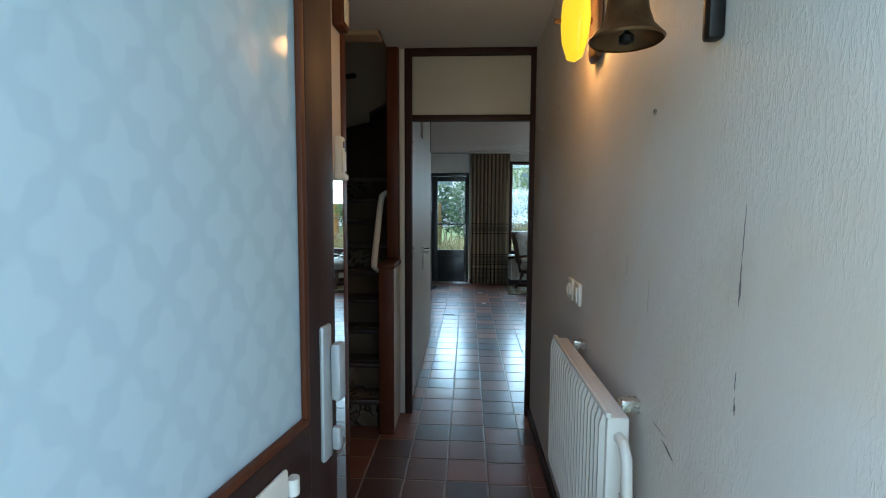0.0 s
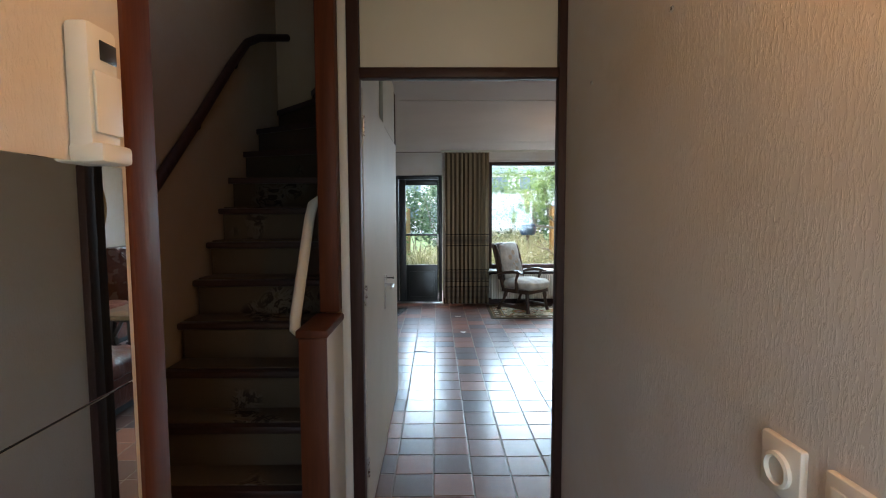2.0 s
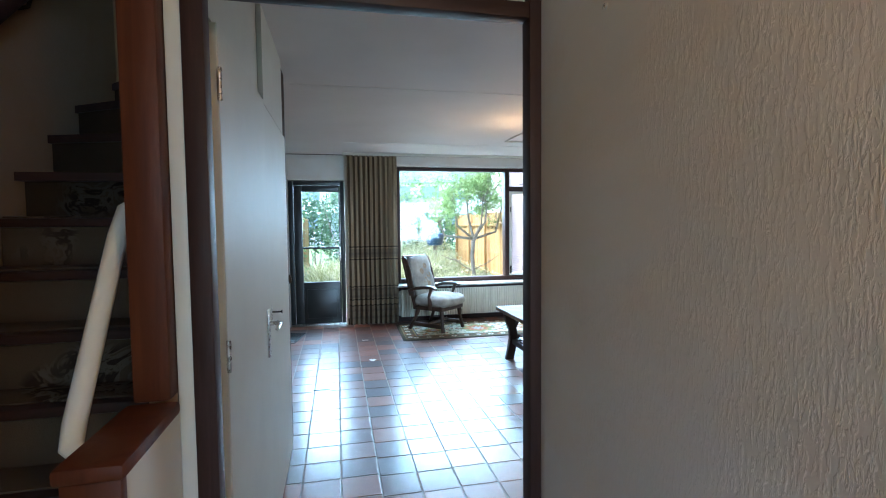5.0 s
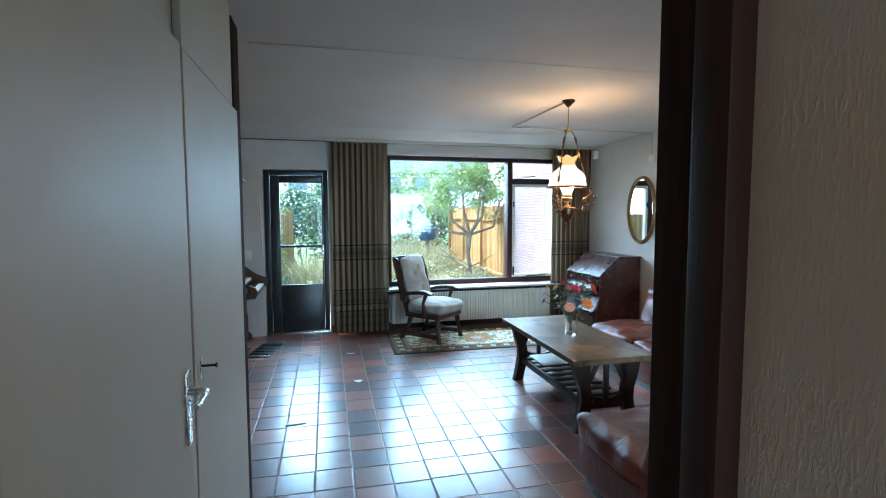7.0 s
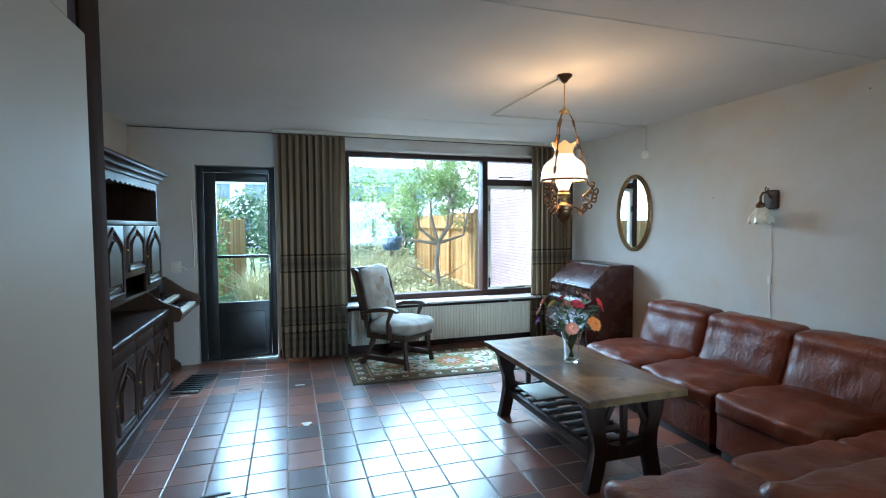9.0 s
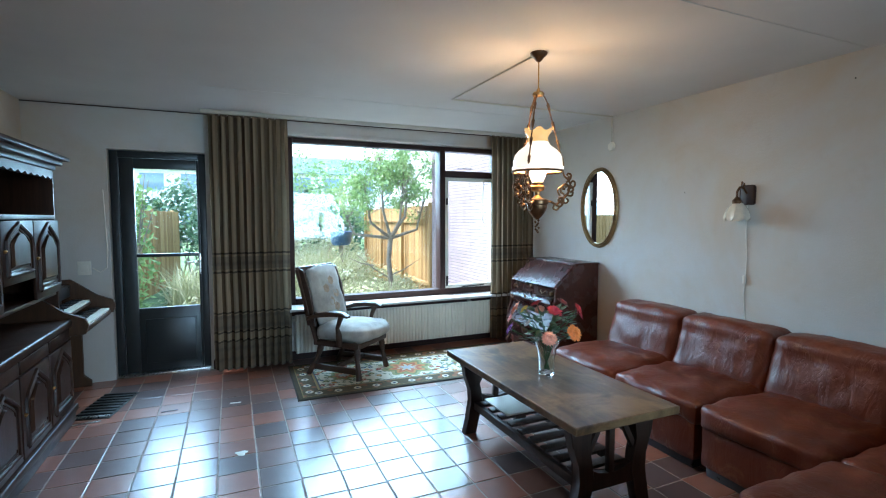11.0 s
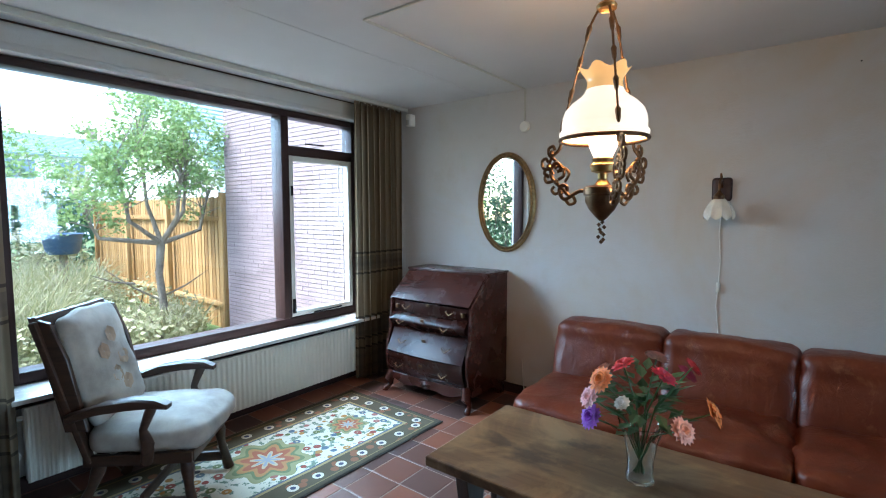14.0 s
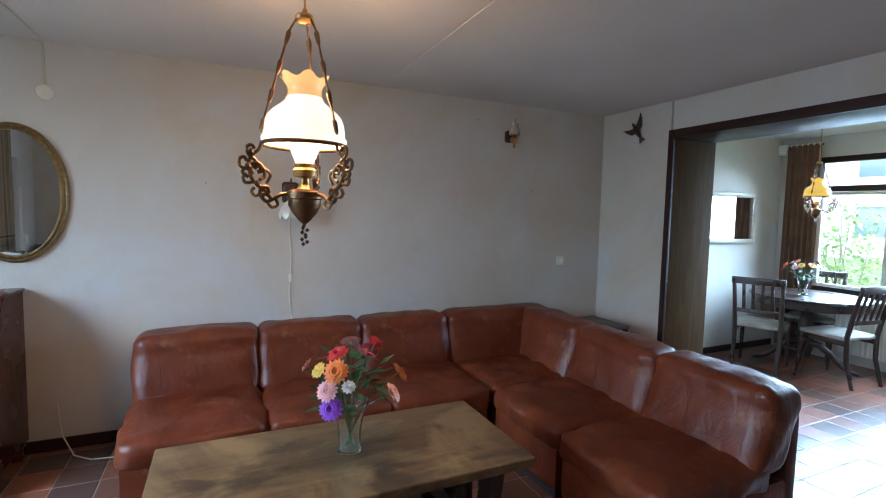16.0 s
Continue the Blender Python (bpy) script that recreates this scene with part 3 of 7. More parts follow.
def arc(c, r, a0, a1, n, plane="xz"):
    out = []
    for i in range(n + 1):
        a = radians(a0 + (a1 - a0) * i / n)
        p, q = r * math.cos(a), r * math.sin(a)
        out.append((c[0] + p, c[1], c[2] + q) if plane == "xz" else (c[0], c[1] + p, c[2] + q) if plane == "yz" else (c[0] + p, c[1] + q, c[2]))
    return out


def extrude(outline, y0, y1, bm=None, bev=0.0):
    """A board cut to an outline of (x, z) pairs, from y0 to y1."""
    bm = bm or B()
    front = [bm.verts.new((x, y0, z)) for x, z in outline]
    back = [bm.verts.new((x, y1, z)) for x, z in outline]
    f = bm.faces.new(front)
    bm.faces.new(list(reversed(back)))
    n = len(outline)
    for i in range(n):
        bm.faces.new((front[i], back[i], back[(i + 1) % n], front[(i + 1) % n]))
    if bev:
        es = [e for e in bm.edges if abs(e.verts[0].co.y - e.verts[1].co.y) < 1e-6]
        bmesh.ops.bevel(bm, geom=es, offset=bev, segments=1, affect="EDGES")
    return bm


def pillow(x0, x1, y0, y1, z0, z1, r=0.06, cuts=9, puff=0.02, crease=0.0, seed=0):
    """A stuffed block with rounded edges, swollen faces and shallow folds."""
    bm = B()
    bmesh.ops.create_cube(bm, size=2.0)
    bmesh.ops.subdivide_edges(bm, edges=bm.edges[:], cuts=cuts, use_grid_fill=True)
    h = Vector(((x1 - x0) / 2, (y1 - y0) / 2, (z1 - z0) / 2))
    c = Vector(((x0 + x1) / 2, (y0 + y1) / 2, (z0 + z1) / 2))
    for v in bm.verts:
        s = v.co.copy()
        p = Vector((s.x * h.x, s.y * h.y, s.z * h.z))
        core = Vector([max(-(a - r), min(a - r, q)) for a, q in zip(h, p)])
        d = p - core
        if d.length > 1e-6:
            p = core + d.normalized() * r
        swell = Vector((0, 0, 0))
        for i in range(3):
            if abs(s[i]) > 0.999:
                o = [j for j in range(3) if j != i]
                swell[i] = math.copysign(puff * (1 - s[o[0]] ** 2) * (1 - s[o[1]] ** 2), s[i])
        p += swell
        if crease:
            q = (p + c) * 9 + Vector((seed * 3.1, seed * 1.7, seed))
            nrm = d.normalized() if d.length > 1e-6 else Vector((0, 0, 1))
            p += nrm * crease * noise.noise(q)
        v.co = c + p
    return bm
# ---- the setting: floors, walls, ceilings ----
H = 2.45


def structure(name, bm, material, label, category, smooth=False):
    return tagged(part(name, bm, material, None, "", smooth), label, category, "", "structure")


def wall(name, pieces, material="wall", label="", category="wall"):
    bm = B()
    for p in pieces:
        box(bm, *p)
    return structure(name, bm, material, label, category)


floor_hall = structure("floor_hall", bx(-1.35, 0.60, 0.80, 4.02, -0.12, -0.0022, 0), "grout", "hall floor of dark terracotta tiles", "floor")
floor_living = structure("floor_living", bx(-1.35, 3.85, 4.02, 10.0, -0.12, -0.0022, 0), "grout", "living room floor of glossy terracotta tiles with pale joints", "floor")
floor_dining = structure("floor_dining", bx(0.60, 3.85, 1.30, 4.02, -0.12, -0.0022, 0), "grout", "dining room floor of terracotta tiles in daylight", "floor")

wall("wall_hall_east", [(0.535, 0.66, 0.80, 3.965, 0, 2.6)], "hall_wall", "hall wall with white embossed wallpaper, scuffed")
wall("wall_hall_west", [(-0.56, -0.43, 0.95, 1.62, 0, 2.6), (-0.56, -0.43, 1.62, 2.42, 2.04, 2.6), (-0.56, -0.43, 2.42, 2.775, 0, 2.6)], "hall_wall", "hall wall with cream embossed wallpaper")
wall("wall_front", [(-1.5, -0.40, 0.80, 0.95, 0, 2.6), (-0.40, 0.535, 0.80, 0.95, 2.12, 2.6)], "wall", "front wall round the entrance door")
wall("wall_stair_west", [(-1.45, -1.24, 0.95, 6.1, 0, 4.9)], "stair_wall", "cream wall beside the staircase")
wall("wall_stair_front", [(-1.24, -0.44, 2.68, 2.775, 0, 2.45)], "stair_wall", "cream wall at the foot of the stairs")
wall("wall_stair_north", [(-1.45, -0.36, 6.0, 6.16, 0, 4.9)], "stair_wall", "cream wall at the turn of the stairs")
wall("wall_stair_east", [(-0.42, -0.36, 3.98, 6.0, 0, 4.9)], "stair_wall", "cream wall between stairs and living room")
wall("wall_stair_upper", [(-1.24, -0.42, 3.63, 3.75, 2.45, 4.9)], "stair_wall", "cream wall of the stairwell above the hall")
wall("wall_partition", [(0.568, 1.10, 4.02, 4.14, 0, 2.45), (-0.36, -0.318, 3.99, 4.10, 0, 2.45)], "wall", "white partition between hall and living room")
wall("wall_south", [(2.99, 3.75, 3.68, 4.18, 0, 2.45), (1.10, 2.99, 3.70, 4.16, 2.215, 2.45)], "wall", "white wall beside the wide opening to the dining room")
wall("wall_east", [(3.75, 3.90, 1.2, 10.1, 0, 2.6)], "wall", "white living room wall, stained and uneven, with warm lamplight put into its colour")
wall("wall_west", [(-1.40, -1.25, 6.1, 10.1, 0, 2.6)], "wall", "white living room wall behind the cabinet")
wall("wall_north", [(-1.40, -0.665, 9.86, 10.12, 0, 2.6), (-0.665, 0.12, 9.86, 10.12, 2.085, 2.6), (0.12, 0.865, 9.86, 10.12, 0, 2.6),
                    (0.865, 3.365, 9.86, 10.12, 2.30, 2.6), (0.865, 3.365, 9.86, 10.12, 0, 0.55), (3.365, 3.90, 9.86, 10.12, 0, 2.6)], "wall", "white wall with garden door and large window")
wall("wall_dining_front", [(0.60, 1.45, 1.25, 1.40, 0, 2.6), (1.45, 3.42, 1.25, 1.40, 2.22, 2.6), (1.45, 3.42, 1.25, 1.40, 0, 0.72), (3.42, 3.90, 1.25, 1.40, 0, 2.6)], "wall", "white dining room wall round the front window")
wall("wall_dining_west", [(0.66, 0.78, 1.25, 4.02, 0, 2.6)], "wall", "white dining room wall")
structure("ceiling_hall", bx(-1.45, 0.66, 0.80, 3.66, 2.45, 2.60, 0), "ceiling", "white painted hall ceiling", "ceiling")
structure("ceiling_hall_end", bx(-0.43, 0.66, 3.66, 4.02, 2.45, 2.60, 0), "ceiling", "white painted hall ceiling", "ceiling")
structure("ceiling_living", bx(-0.36, 3.90, 4.02, 6.1, 2.45, 2.60, 0), "ceiling", "white living room ceiling", "ceiling")
bm = box(B(), -1.40, 3.90, 6.1, 10.12, 2.45, 2.60)
structure("ceiling_window_side", bm, "ceiling", "white living room ceiling with board seams", "ceiling")
structure("ceiling_dining", bx(0.66, 3.90, 1.25, 4.02, 2.45, 2.60, 0), "ceiling", "white dining room ceiling", "ceiling")
structure("ceiling_stairwell", bx(-1.45, -0.32, 3.6, 6.1, 4.9, 5.0, 0), "ceiling", "ceiling above the stairwell", "ceiling")
# narrow cover strips over the seams of the ceiling boards
for nm, a in (("trim_seam", (0.10, 3.74, 8.78, 8.80, 2.447, 2.45)), ("trim_seam_south", (-0.30, 3.74, 6.355, 6.38, 2.446, 2.45))):
    structure(nm, bx(*a, 0.001), "ceiling", "painted seam strip on the ceiling", "trim")
structure("trim_cornice_north", bx(-1.25, 3.75, 9.850, 9.86, 2.441, 2.45, 0.002), "stair_wood", "narrow dark strip where wall meets ceiling", "trim")

for nm, a in (("baseboard_hall", (0.518, 0.535, 0.95, 3.95, 0, 0.075)), ("baseboard_east", (3.733, 3.75, 4.18, 9.86, 0, 0.075)), ("baseboard_south", (2.995, 3.733, 4.18, 4.196, 0, 0.075)),
              ("baseboard_north", (0.14, 3.73, 9.842, 9.86, 0, 0.09)), ("baseboard_west", (-1.25, -1.233, 6.1, 9.84, 0, 0.075)), ("baseboard_dining", (3.733, 3.75, 1.40, 3.68, 0, 0.07))):
    structure(nm, bx(*a, 0.004), "dark_frame_h", "dark brown wooden baseboard", "baseboard")


def lining(ob_name, pieces, label, material="dark_frame", category="door frame"):
    ob = thing(ob_name, label, category, kind="structure")
    for nm, p, mt in pieces:
        part(nm, bx(*p, 0.004), mt, ob)
    return ob


# the frame between hall and living room, with a blind panel over the door opening
lining("door_frame_1", [("jamb", (-0.318, -0.270, 3.955, 4.01, 0, 2.45), "dark_frame"), ("jamb", (0.504, 0.566, 3.955, 4.01, 0, 2.45), "dark_frame"), ("jamb", (0.560, 0.5675, 4.0105, 4.142, 0, 2.449), "jamb_brown"),
                        ("head", (-0.270, 0.504, 3.955, 4.01, 2.405, 2.45), "dark_frame_h"), ("transom", (-0.270, 0.504, 3.958, 4.008, 1.985, 2.025), "dark_frame_h"),
                        ("transom_panel", (-0.270, 0.504, 3.985, 4.00, 2.025, 2.405), "white_panel")], "dark brown door frame with a blind white panel above")
structure("trim_stair_casing", bx(-0.354, -0.319, 3.965, 4.0, 0, 2.45, 0.004), "white_paint", "white painted casing beside the stairs", "trim", True)
structure("trim_stair_post", bx(-0.432, -0.355, 3.92, 3.985, 1.075, 2.45, 0.008), "red_wood", "red-brown varnished post at the staircase", "trim", True)
structure("trim_hall_post", bx(-0.445, -0.424, 2.776, 2.848, 0, 2.45, 0.006), "red_wood", "red-brown wooden post at the stair opening", "trim", True)
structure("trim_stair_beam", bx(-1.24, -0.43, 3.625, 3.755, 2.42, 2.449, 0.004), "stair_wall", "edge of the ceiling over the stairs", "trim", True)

# low wall with a board front and cap at the foot of the stairs
low = thing("stair_newel_wall", "low white wall with red-brown board and cap beside the stairs", "newel", kind="structure")
part("wall_panel", bx(-0.430, -0.350, 3.665, 3.96, 0, 1.045, 0.003), "white_paint", low)
part("front_board", bx(-0.437, -0.345, 3.640, 3.664, 0, 1.045, 0.004), "red_wood", low)
part("cap", bx(-0.445, -0.337, 3.630, 3.925, 1.046, 1.075, 0.008), "red_wood", low)

# lining of the wide opening to the dining room
lining("door_frame_2", [("jamb", (2.962, 2.99, 3.67, 4.165, 0, 2.15), "opening_wood"), ("lintel", (1.10, 2.99, 3.67, 4.165, 2.151, 2.214), "dark_frame_h"),
                        ("architrave", (2.955, 3.005, 4.166, 4.19, 0, 2.215), "dark_frame"), ("architrave", (1.10, 2.954, 4.166, 4.19, 2.146, 2.215), "dark_frame_h")], "dark wooden lining of the wide opening")

# ---- staircase ----
stairs = thing("staircase", "steep dark staircase with floral carpet on the risers", "stairs", kind="structure")
RISE, GO, Y1 = 0.187, 0.163, 3.745
XW, XE = -1.239, -0.44
for n in range(1, 9):
    y = Y1 + GO * (n - 1)
    z = RISE * n
    part("tread", bx(XW, XE - 0.005 * (n % 2), y - 0.025, y + GO + 0.02, z - 0.035, z, 0.010), "stair_wood", stairs)
    part("riser", bx(XW + 0.02, XE - 0.03, y, y + 0.018, z - RISE, z - 0.0352, 0.002), "runner", stairs)
    part("carpet", bx(XW + 0.02, XE - 0.03, y + 0.012, y + GO, z + 0.0005, z + 0.008, 0.003), "runner", stairs)
py = Y1 + GO * 8
for i in range(6):
    a0, a1 = radians(180 - 15 * i), radians(180 - 15 * (i + 1.1))
    z = RISE * (9 + i)
    r = 1.05

    def lim(a):
        d = Vector((math.cos(a), math.sin(a)))
        k = min(r, (XE - XW) / max(1e-3, -d.x) if d.x < 0 else 9, (5.995 - py) / max(1e-3, d.y) if d.y > 0 else 9)
        return d * k
    p0, p1 = lim(a0), lim(a1)
    bm = B()
    cc = Vector((XE, py))
    pts = [cc + Vector((0, -0.03)), cc + p0 + Vector((0, -0.03 if i == 0 else 0)), cc + p1, cc + Vector((0.0, 0.02))]
    lo = [bm.verts.new((p.x, p.y, z - 0.035)) for p in pts]
    hi = [bm.verts.new((p.x, p.y, z)) for p in pts]
    bm.faces.new(lo), bm.faces.new(hi)
    for j in range(4):
        bm.faces.new((lo[j], lo[(j + 1) % 4], hi[(j + 1) % 4], hi[j]))
    part("winder_tread", bm, "stair_wood", stairs, smooth=False)
    bm = B()
    q0, q1 = cc + Vector((-0.01, 0.005)), cc + p0 * 0.985 + Vector((0, 0.012))
    vs = [bm.verts.new((q.x, q.y, zz)) for q, zz in ((q0, z - RISE), (q1, z - RISE), (q1, z - 0.035), (q0, z - 0.035))]
    f = bm.faces.new(vs)
    bmesh.ops.solidify(bm, geom=[f], thickness=0.015)
    part("winder_riser", bm, "runner", stairs, smooth=False)

rail = thing("handrail", "dark brown wooden handrail on the stair wall", "handrail")
pts = [(-1.185, 3.35, 0.89), (-1.185, 3.9, 1.36), (-1.185, 4.482, 1.87), (-1.185, 5.0, 2.35), (-1.185, 5.25, 2.56), (-1.17, 5.42, 2.65), (-1.14, 5.56, 2.70), (-1.06, 5.70, 2.75)]
part("rail", tube(B(), pts, 0.026, 12), "dark_frame", rail)
for y, z in ((3.7, 1.18), (4.6, 1.975), (5.1, 2.43)):
    part("bracket", tube(B(), [(-1.239, y, z - 0.08), (-1.20, y, z - 0.07), (-1.185, y, z - 0.02)], 0.008, 8), "iron", rail)
grab = thing("stair_grab_bar", "white plastic grab bar at the foot of the stairs", "grab bar")
part("bar", tube(B(), [(-0.437, 3.80, 1.02), (-0.47, 3.80, 1.02), (-0.495, 3.805, 1.04), (-0.50, 3.83, 1.075), (-0.50, 4.06, 1.44), (-0.495, 4.10, 1.50), (-0.47, 4.12, 1.52), (-0.44, 4.12, 1.52)], 0.021, 14), "plastic", grab)
for y, z in ((3.80, 1.02), (4.12, 1.52)):
    bm = lathe([(0.033, 0), (0.033, 0.008), (0.024, 0.011)], 18)
    bmesh.ops.transform(bm, matrix=pose(-0.4365, y, z, 0, -90, 0), verts=bm.verts)
    part("flange", bm, "plastic", grab)

# ---- doors ----


def lever(parent, x, y, z, side=1, toward=-1):
    """A steel lever handle with a long plate on a door face that looks along +x or -x; the lever points along y."""
    part("back_plate", bx(min(x, x + side * 0.008), max(x, x + side * 0.008), y - 0.02, y + 0.02, z - 0.15, z + 0.06, 0.003), "steel", parent, "brushed steel plate")
    s = side
    part("handle", tube(B(), [(x + s * 0.008, y, z), (x + s * 0.045, y, z), (x + s * 0.055, y + toward * 0.012, z), (x + s * 0.055, y + toward * 0.06, z), (x + s * 0.052, y + toward * 0.115, z - 0.004)], [0.010, 0.010, 0.010, 0.009, 0.008], 10), "steel", parent, "brushed steel lever handle")


# two white flush doors along the stair side of the living room
closet = wall("wall_closet", [(-0.355, -0.325, 4.10, 4.20, 0, 2.45), (-0.355, -0.325, 4.20, 5.10, 2.04, 2.45), (-0.355, -0.3035, 5.108, 5.884, 2.0135, 2.45)], "white_panel", "white panelling under the stairs", "wall panel")
lining("door_frame_3", [("jamb", (-0.358, -0.316, 6.001, 6.165, 0, 2.45), "jamb_brown"), ("jamb", (-0.3595, -0.352, 5.03, 5.20, 0, 2.039), "jamb_brown"), ("jamb", (-0.357, -0.3245, 5.10, 5.104, 2.04, 2.44), "dark_frame")], "dark brown frame of the cupboard under the stairs")
structure("trim_cupboard_dark", bx(-0.3248, -0.3238, 5.885, 6.0, 2.013, 2.449, 0), "dark_frame", "dark wooden panel above the cupboard door", "trim")
d1 = thing("door_1", "white flush inner door standing open against the cupboard", "door", kind="structure")
part("leaf", bx(-0.335, -0.295, 4.205, 5.062, 0.012, 2.012, 0.004), "white_panel", d1, smooth=False)
lever(d1, -0.295, 4.985, 1.03, 1, -1)
for z in (0.25, 1.05, 1.8):
    part("hinge", lathe([(0.007, 0), (0.007, 0.09)], 10, at=(-0.292, 4.20, z)), "steel", d1)
d2 = thing("door_2", "white flush cupboard door with a key in its lock", "door", kind="structure")
part("leaf", bx(-0.340, -0.303, 5.112, 6.0005, 0.012, 2.012, 0.003), "white_panel", d2, smooth=False)
part("escutcheon", bx(-0.305, -0.301, 5.17, 5.19, 1.00, 1.075, 0.002), "steel", d2)
part("key", tube(B(), [(-0.301, 5.18, 1.045), (-0.262, 5.18, 1.045), (-0.255, 5.18, 1.045)], [0.004, 0.004, 0.010], 8), "iron", d2)
part("bolt_slot", bx(-0.305, -0.3035, 5.895, 5.90, 1.365, 1.415, 0.0005), "iron", d2)

# toilet door in the hall
d3 = thing("door_3", "white hall door with steel lever handle, closed", "door", kind="structure")
part("leaf", bx(-0.47, -0.425, 1.64, 2.396, 0.01, 2.03, 0.004), "white_paint", d3, smooth=False)
part("frame", bx(-0.55, -0.427, 2.403, 2.42, 0, 2.04, 0.003), "white_paint", d3)
part("frame", bx(-0.55, -0.427, 1.62, 1.638, 0, 2.04, 0.003), "white_paint", d3)
lever(d3, -0.425, 2.33, 1.04, 1, -1)

# front door, opened inwards
fd = thing("door_4", "dark brown front door with large frosted glass pane, open", "front door", (-0.330, 0.925, 0), 80.5, kind="structure")
part("stile", bx(0.72, 0.835, -0.02, 0.02, 0.01, 2.10, 0.005), "dark_frame", fd)
part("stile", bx(0.0, 0.10, -0.02, 0.02, 0.01, 2.10, 0.005), "dark_frame", fd)
part("top_rail", bx(0.10, 0.72, -0.02, 0.02, 2.0, 2.10, 0.005), "dark_frame_h", fd)
part("middle_rail", bx(0.10, 0.72, -0.02, 0.02, 0.86, 1.0, 0.005), "dark_frame_h", fd)
part("bottom_rail", bx(0.10, 0.72, -0.02, 0.02, 0.01, 0.16, 0.005), "dark_frame_h", fd)
part("bottom_panel", bx(0.10, 0.72, -0.012, 0.012, 0.16, 0.86, 0.002), "dark_frame", fd)
part("pane", bx(0.10, 0.72, -0.006, 0.006, 1.0, 2.0, 0), "frosted", fd, "pale blue frosted glass")
bm = B()
for a in ((0.10, 0.72, 0.998, 1.014), (0.10, 0.72, 1.986, 2.002)):
    box(bm, a[0], a[1], -0.019, -0.0065, a[2], a[3], 0.003)
for a in ((0.098, 0.114), (0.706, 0.722)):
    box(bm, a[0], a[1], -0.0188, -0.0066, 1.0, 2.0, 0.003)
part("glazing_bead", bm, "red_wood", fd, "red-brown glazing bead")
part("lock_plate", bx(0.755, 0.795, -0.031, -0.0195, 0.90, 1.18, 0.006), "aluminium", fd, "aluminium lock plate")
part("grip", bx(0.78, 0.812, -0.054, -0.031, 1.02, 1.14, 0.008), "aluminium", fd, "aluminium door pull")
part("knob", bx(0.783, 0.80, -0.05, -0.031, 0.915, 0.965, 0.006), "aluminium", fd)
part("letter_flap", bx(0.30, 0.62, -0.030, -0.0205, 0.885, 0.965, 0.005), "plastic", fd, "white letter flap")
part("flap_hinge", lathe([(0.012, 0), (0.012, 0.03)], 12, at=(0.635, -0.028, 0.91)), "plastic", fd)

# garden door
gd = thing("door_5", "black garden door with glazed upper part and rail", "garden door", kind="structure")
for p in ((-0.66, -0.595, 9.93, 10.05, 0, 2.08), (0.055, 0.115, 9.93, 10.05, 0, 2.08)):
    part("frame_post", bx(*p, 0.005), "black_door", gd)
part("frame_head", bx(-0.595, 0.055, 9.93, 10.05, 2.02, 2.08, 0.005), "black_door", gd)
for p in ((-0.592, -0.478, 9.945, 9.99, 0.02, 2.017), (0.034, 0.053, 9.945, 9.99, 0.02, 2.017)):
    part("stile", bx(*p, 0.005), "black_door", gd)
part("top_rail", bx(-0.478, 0.034, 9.945, 9.99, 1.925, 2.017, 0.004), "black_door", gd)
part("bottom_panel", bx(-0.478, 0.034, 9.945, 9.99, 0.02, 0.625, 0.004), "black_door", gd)
part("raised_panel", bx(-0.43, -0.01, 9.938, 9.9445, 0.10, 0.52, 0.006), "black_door", gd)
part("middle_rail", bx(-0.478, 0.034, 9.94, 9.98, 1.105, 1.135, 0.004), "black_door", gd)
for z0, z1 in ((0.625, 1.105), (1.135, 1.925)):
    pn = part("pane", bx(-0.478, 0.034, 9.963, 9.969, z0, z1, 0), "pane", gd)
    pn.visible_shadow = False
part("handle_plate", bx(0.033, 0.055, 9.936, 9.9445, 0.93, 1.13, 0.003), "steel", gd)
part("handle", tube(B(), [(0.044, 9.936, 1.05), (0.044, 9.90, 1.05), (0.03, 9.893, 1.05), (-0.06, 9.893, 1.05)], 0.009, 10), "steel", gd)
part("catch", tube(B(), [(0.03, 9.94, 1.70), (0.0, 9.90, 1.70)], 0.006, 8), "steel", gd)
part("threshold", bx(-0.66, 0.115, 9.88, 10.05, 0.0, 0.018, 0.003), "steel", gd, "worn metal threshold")

# ---- windows ----
w1 = thing("window_1", "large dark brown window with a fixed pane and a casement", "window", kind="structure")
for nm, p, mt in (("frame_post", (0.868, 0.928, 9.93, 10.06, 0.56, 2.295), "dark_frame"), ("frame_post", (3.305, 3.362, 9.93, 10.06, 0.56, 2.295), "dark_frame"),
                  ("frame_head", (0.928, 3.305, 9.93, 10.06, 2.245, 2.295), "dark_frame_h"), ("frame_sill", (0.928, 3.305, 9.93, 10.06, 0.56, 0.625), "dark_frame_h"),
                  ("mullion", (2.572, 2.642, 9.925, 10.06, 0.625, 2.245), "dark_frame"), ("transom", (2.642, 3.305, 9.928, 10.06, 1.945, 2.02), "dark_frame_h")):
    part(nm, bx(*p, 0.005), mt, w1)
for p in ((0.928, 2.572, 9.99, 9.996, 0.625, 2.245), (2.66, 3.29, 9.99, 9.996, 2.03, 2.235), (2.685, 3.265, 9.99, 9.996, 0.672, 1.90)):
    pn = part("pane", bx(*p, 0), "pane", w1)
    pn.visible_shadow = False
cs = part("casement", bx(2.645, 2.685, 9.935, 10.0, 0.63, 1.942, 0.004), "white_paint", w1, "white painted casement")
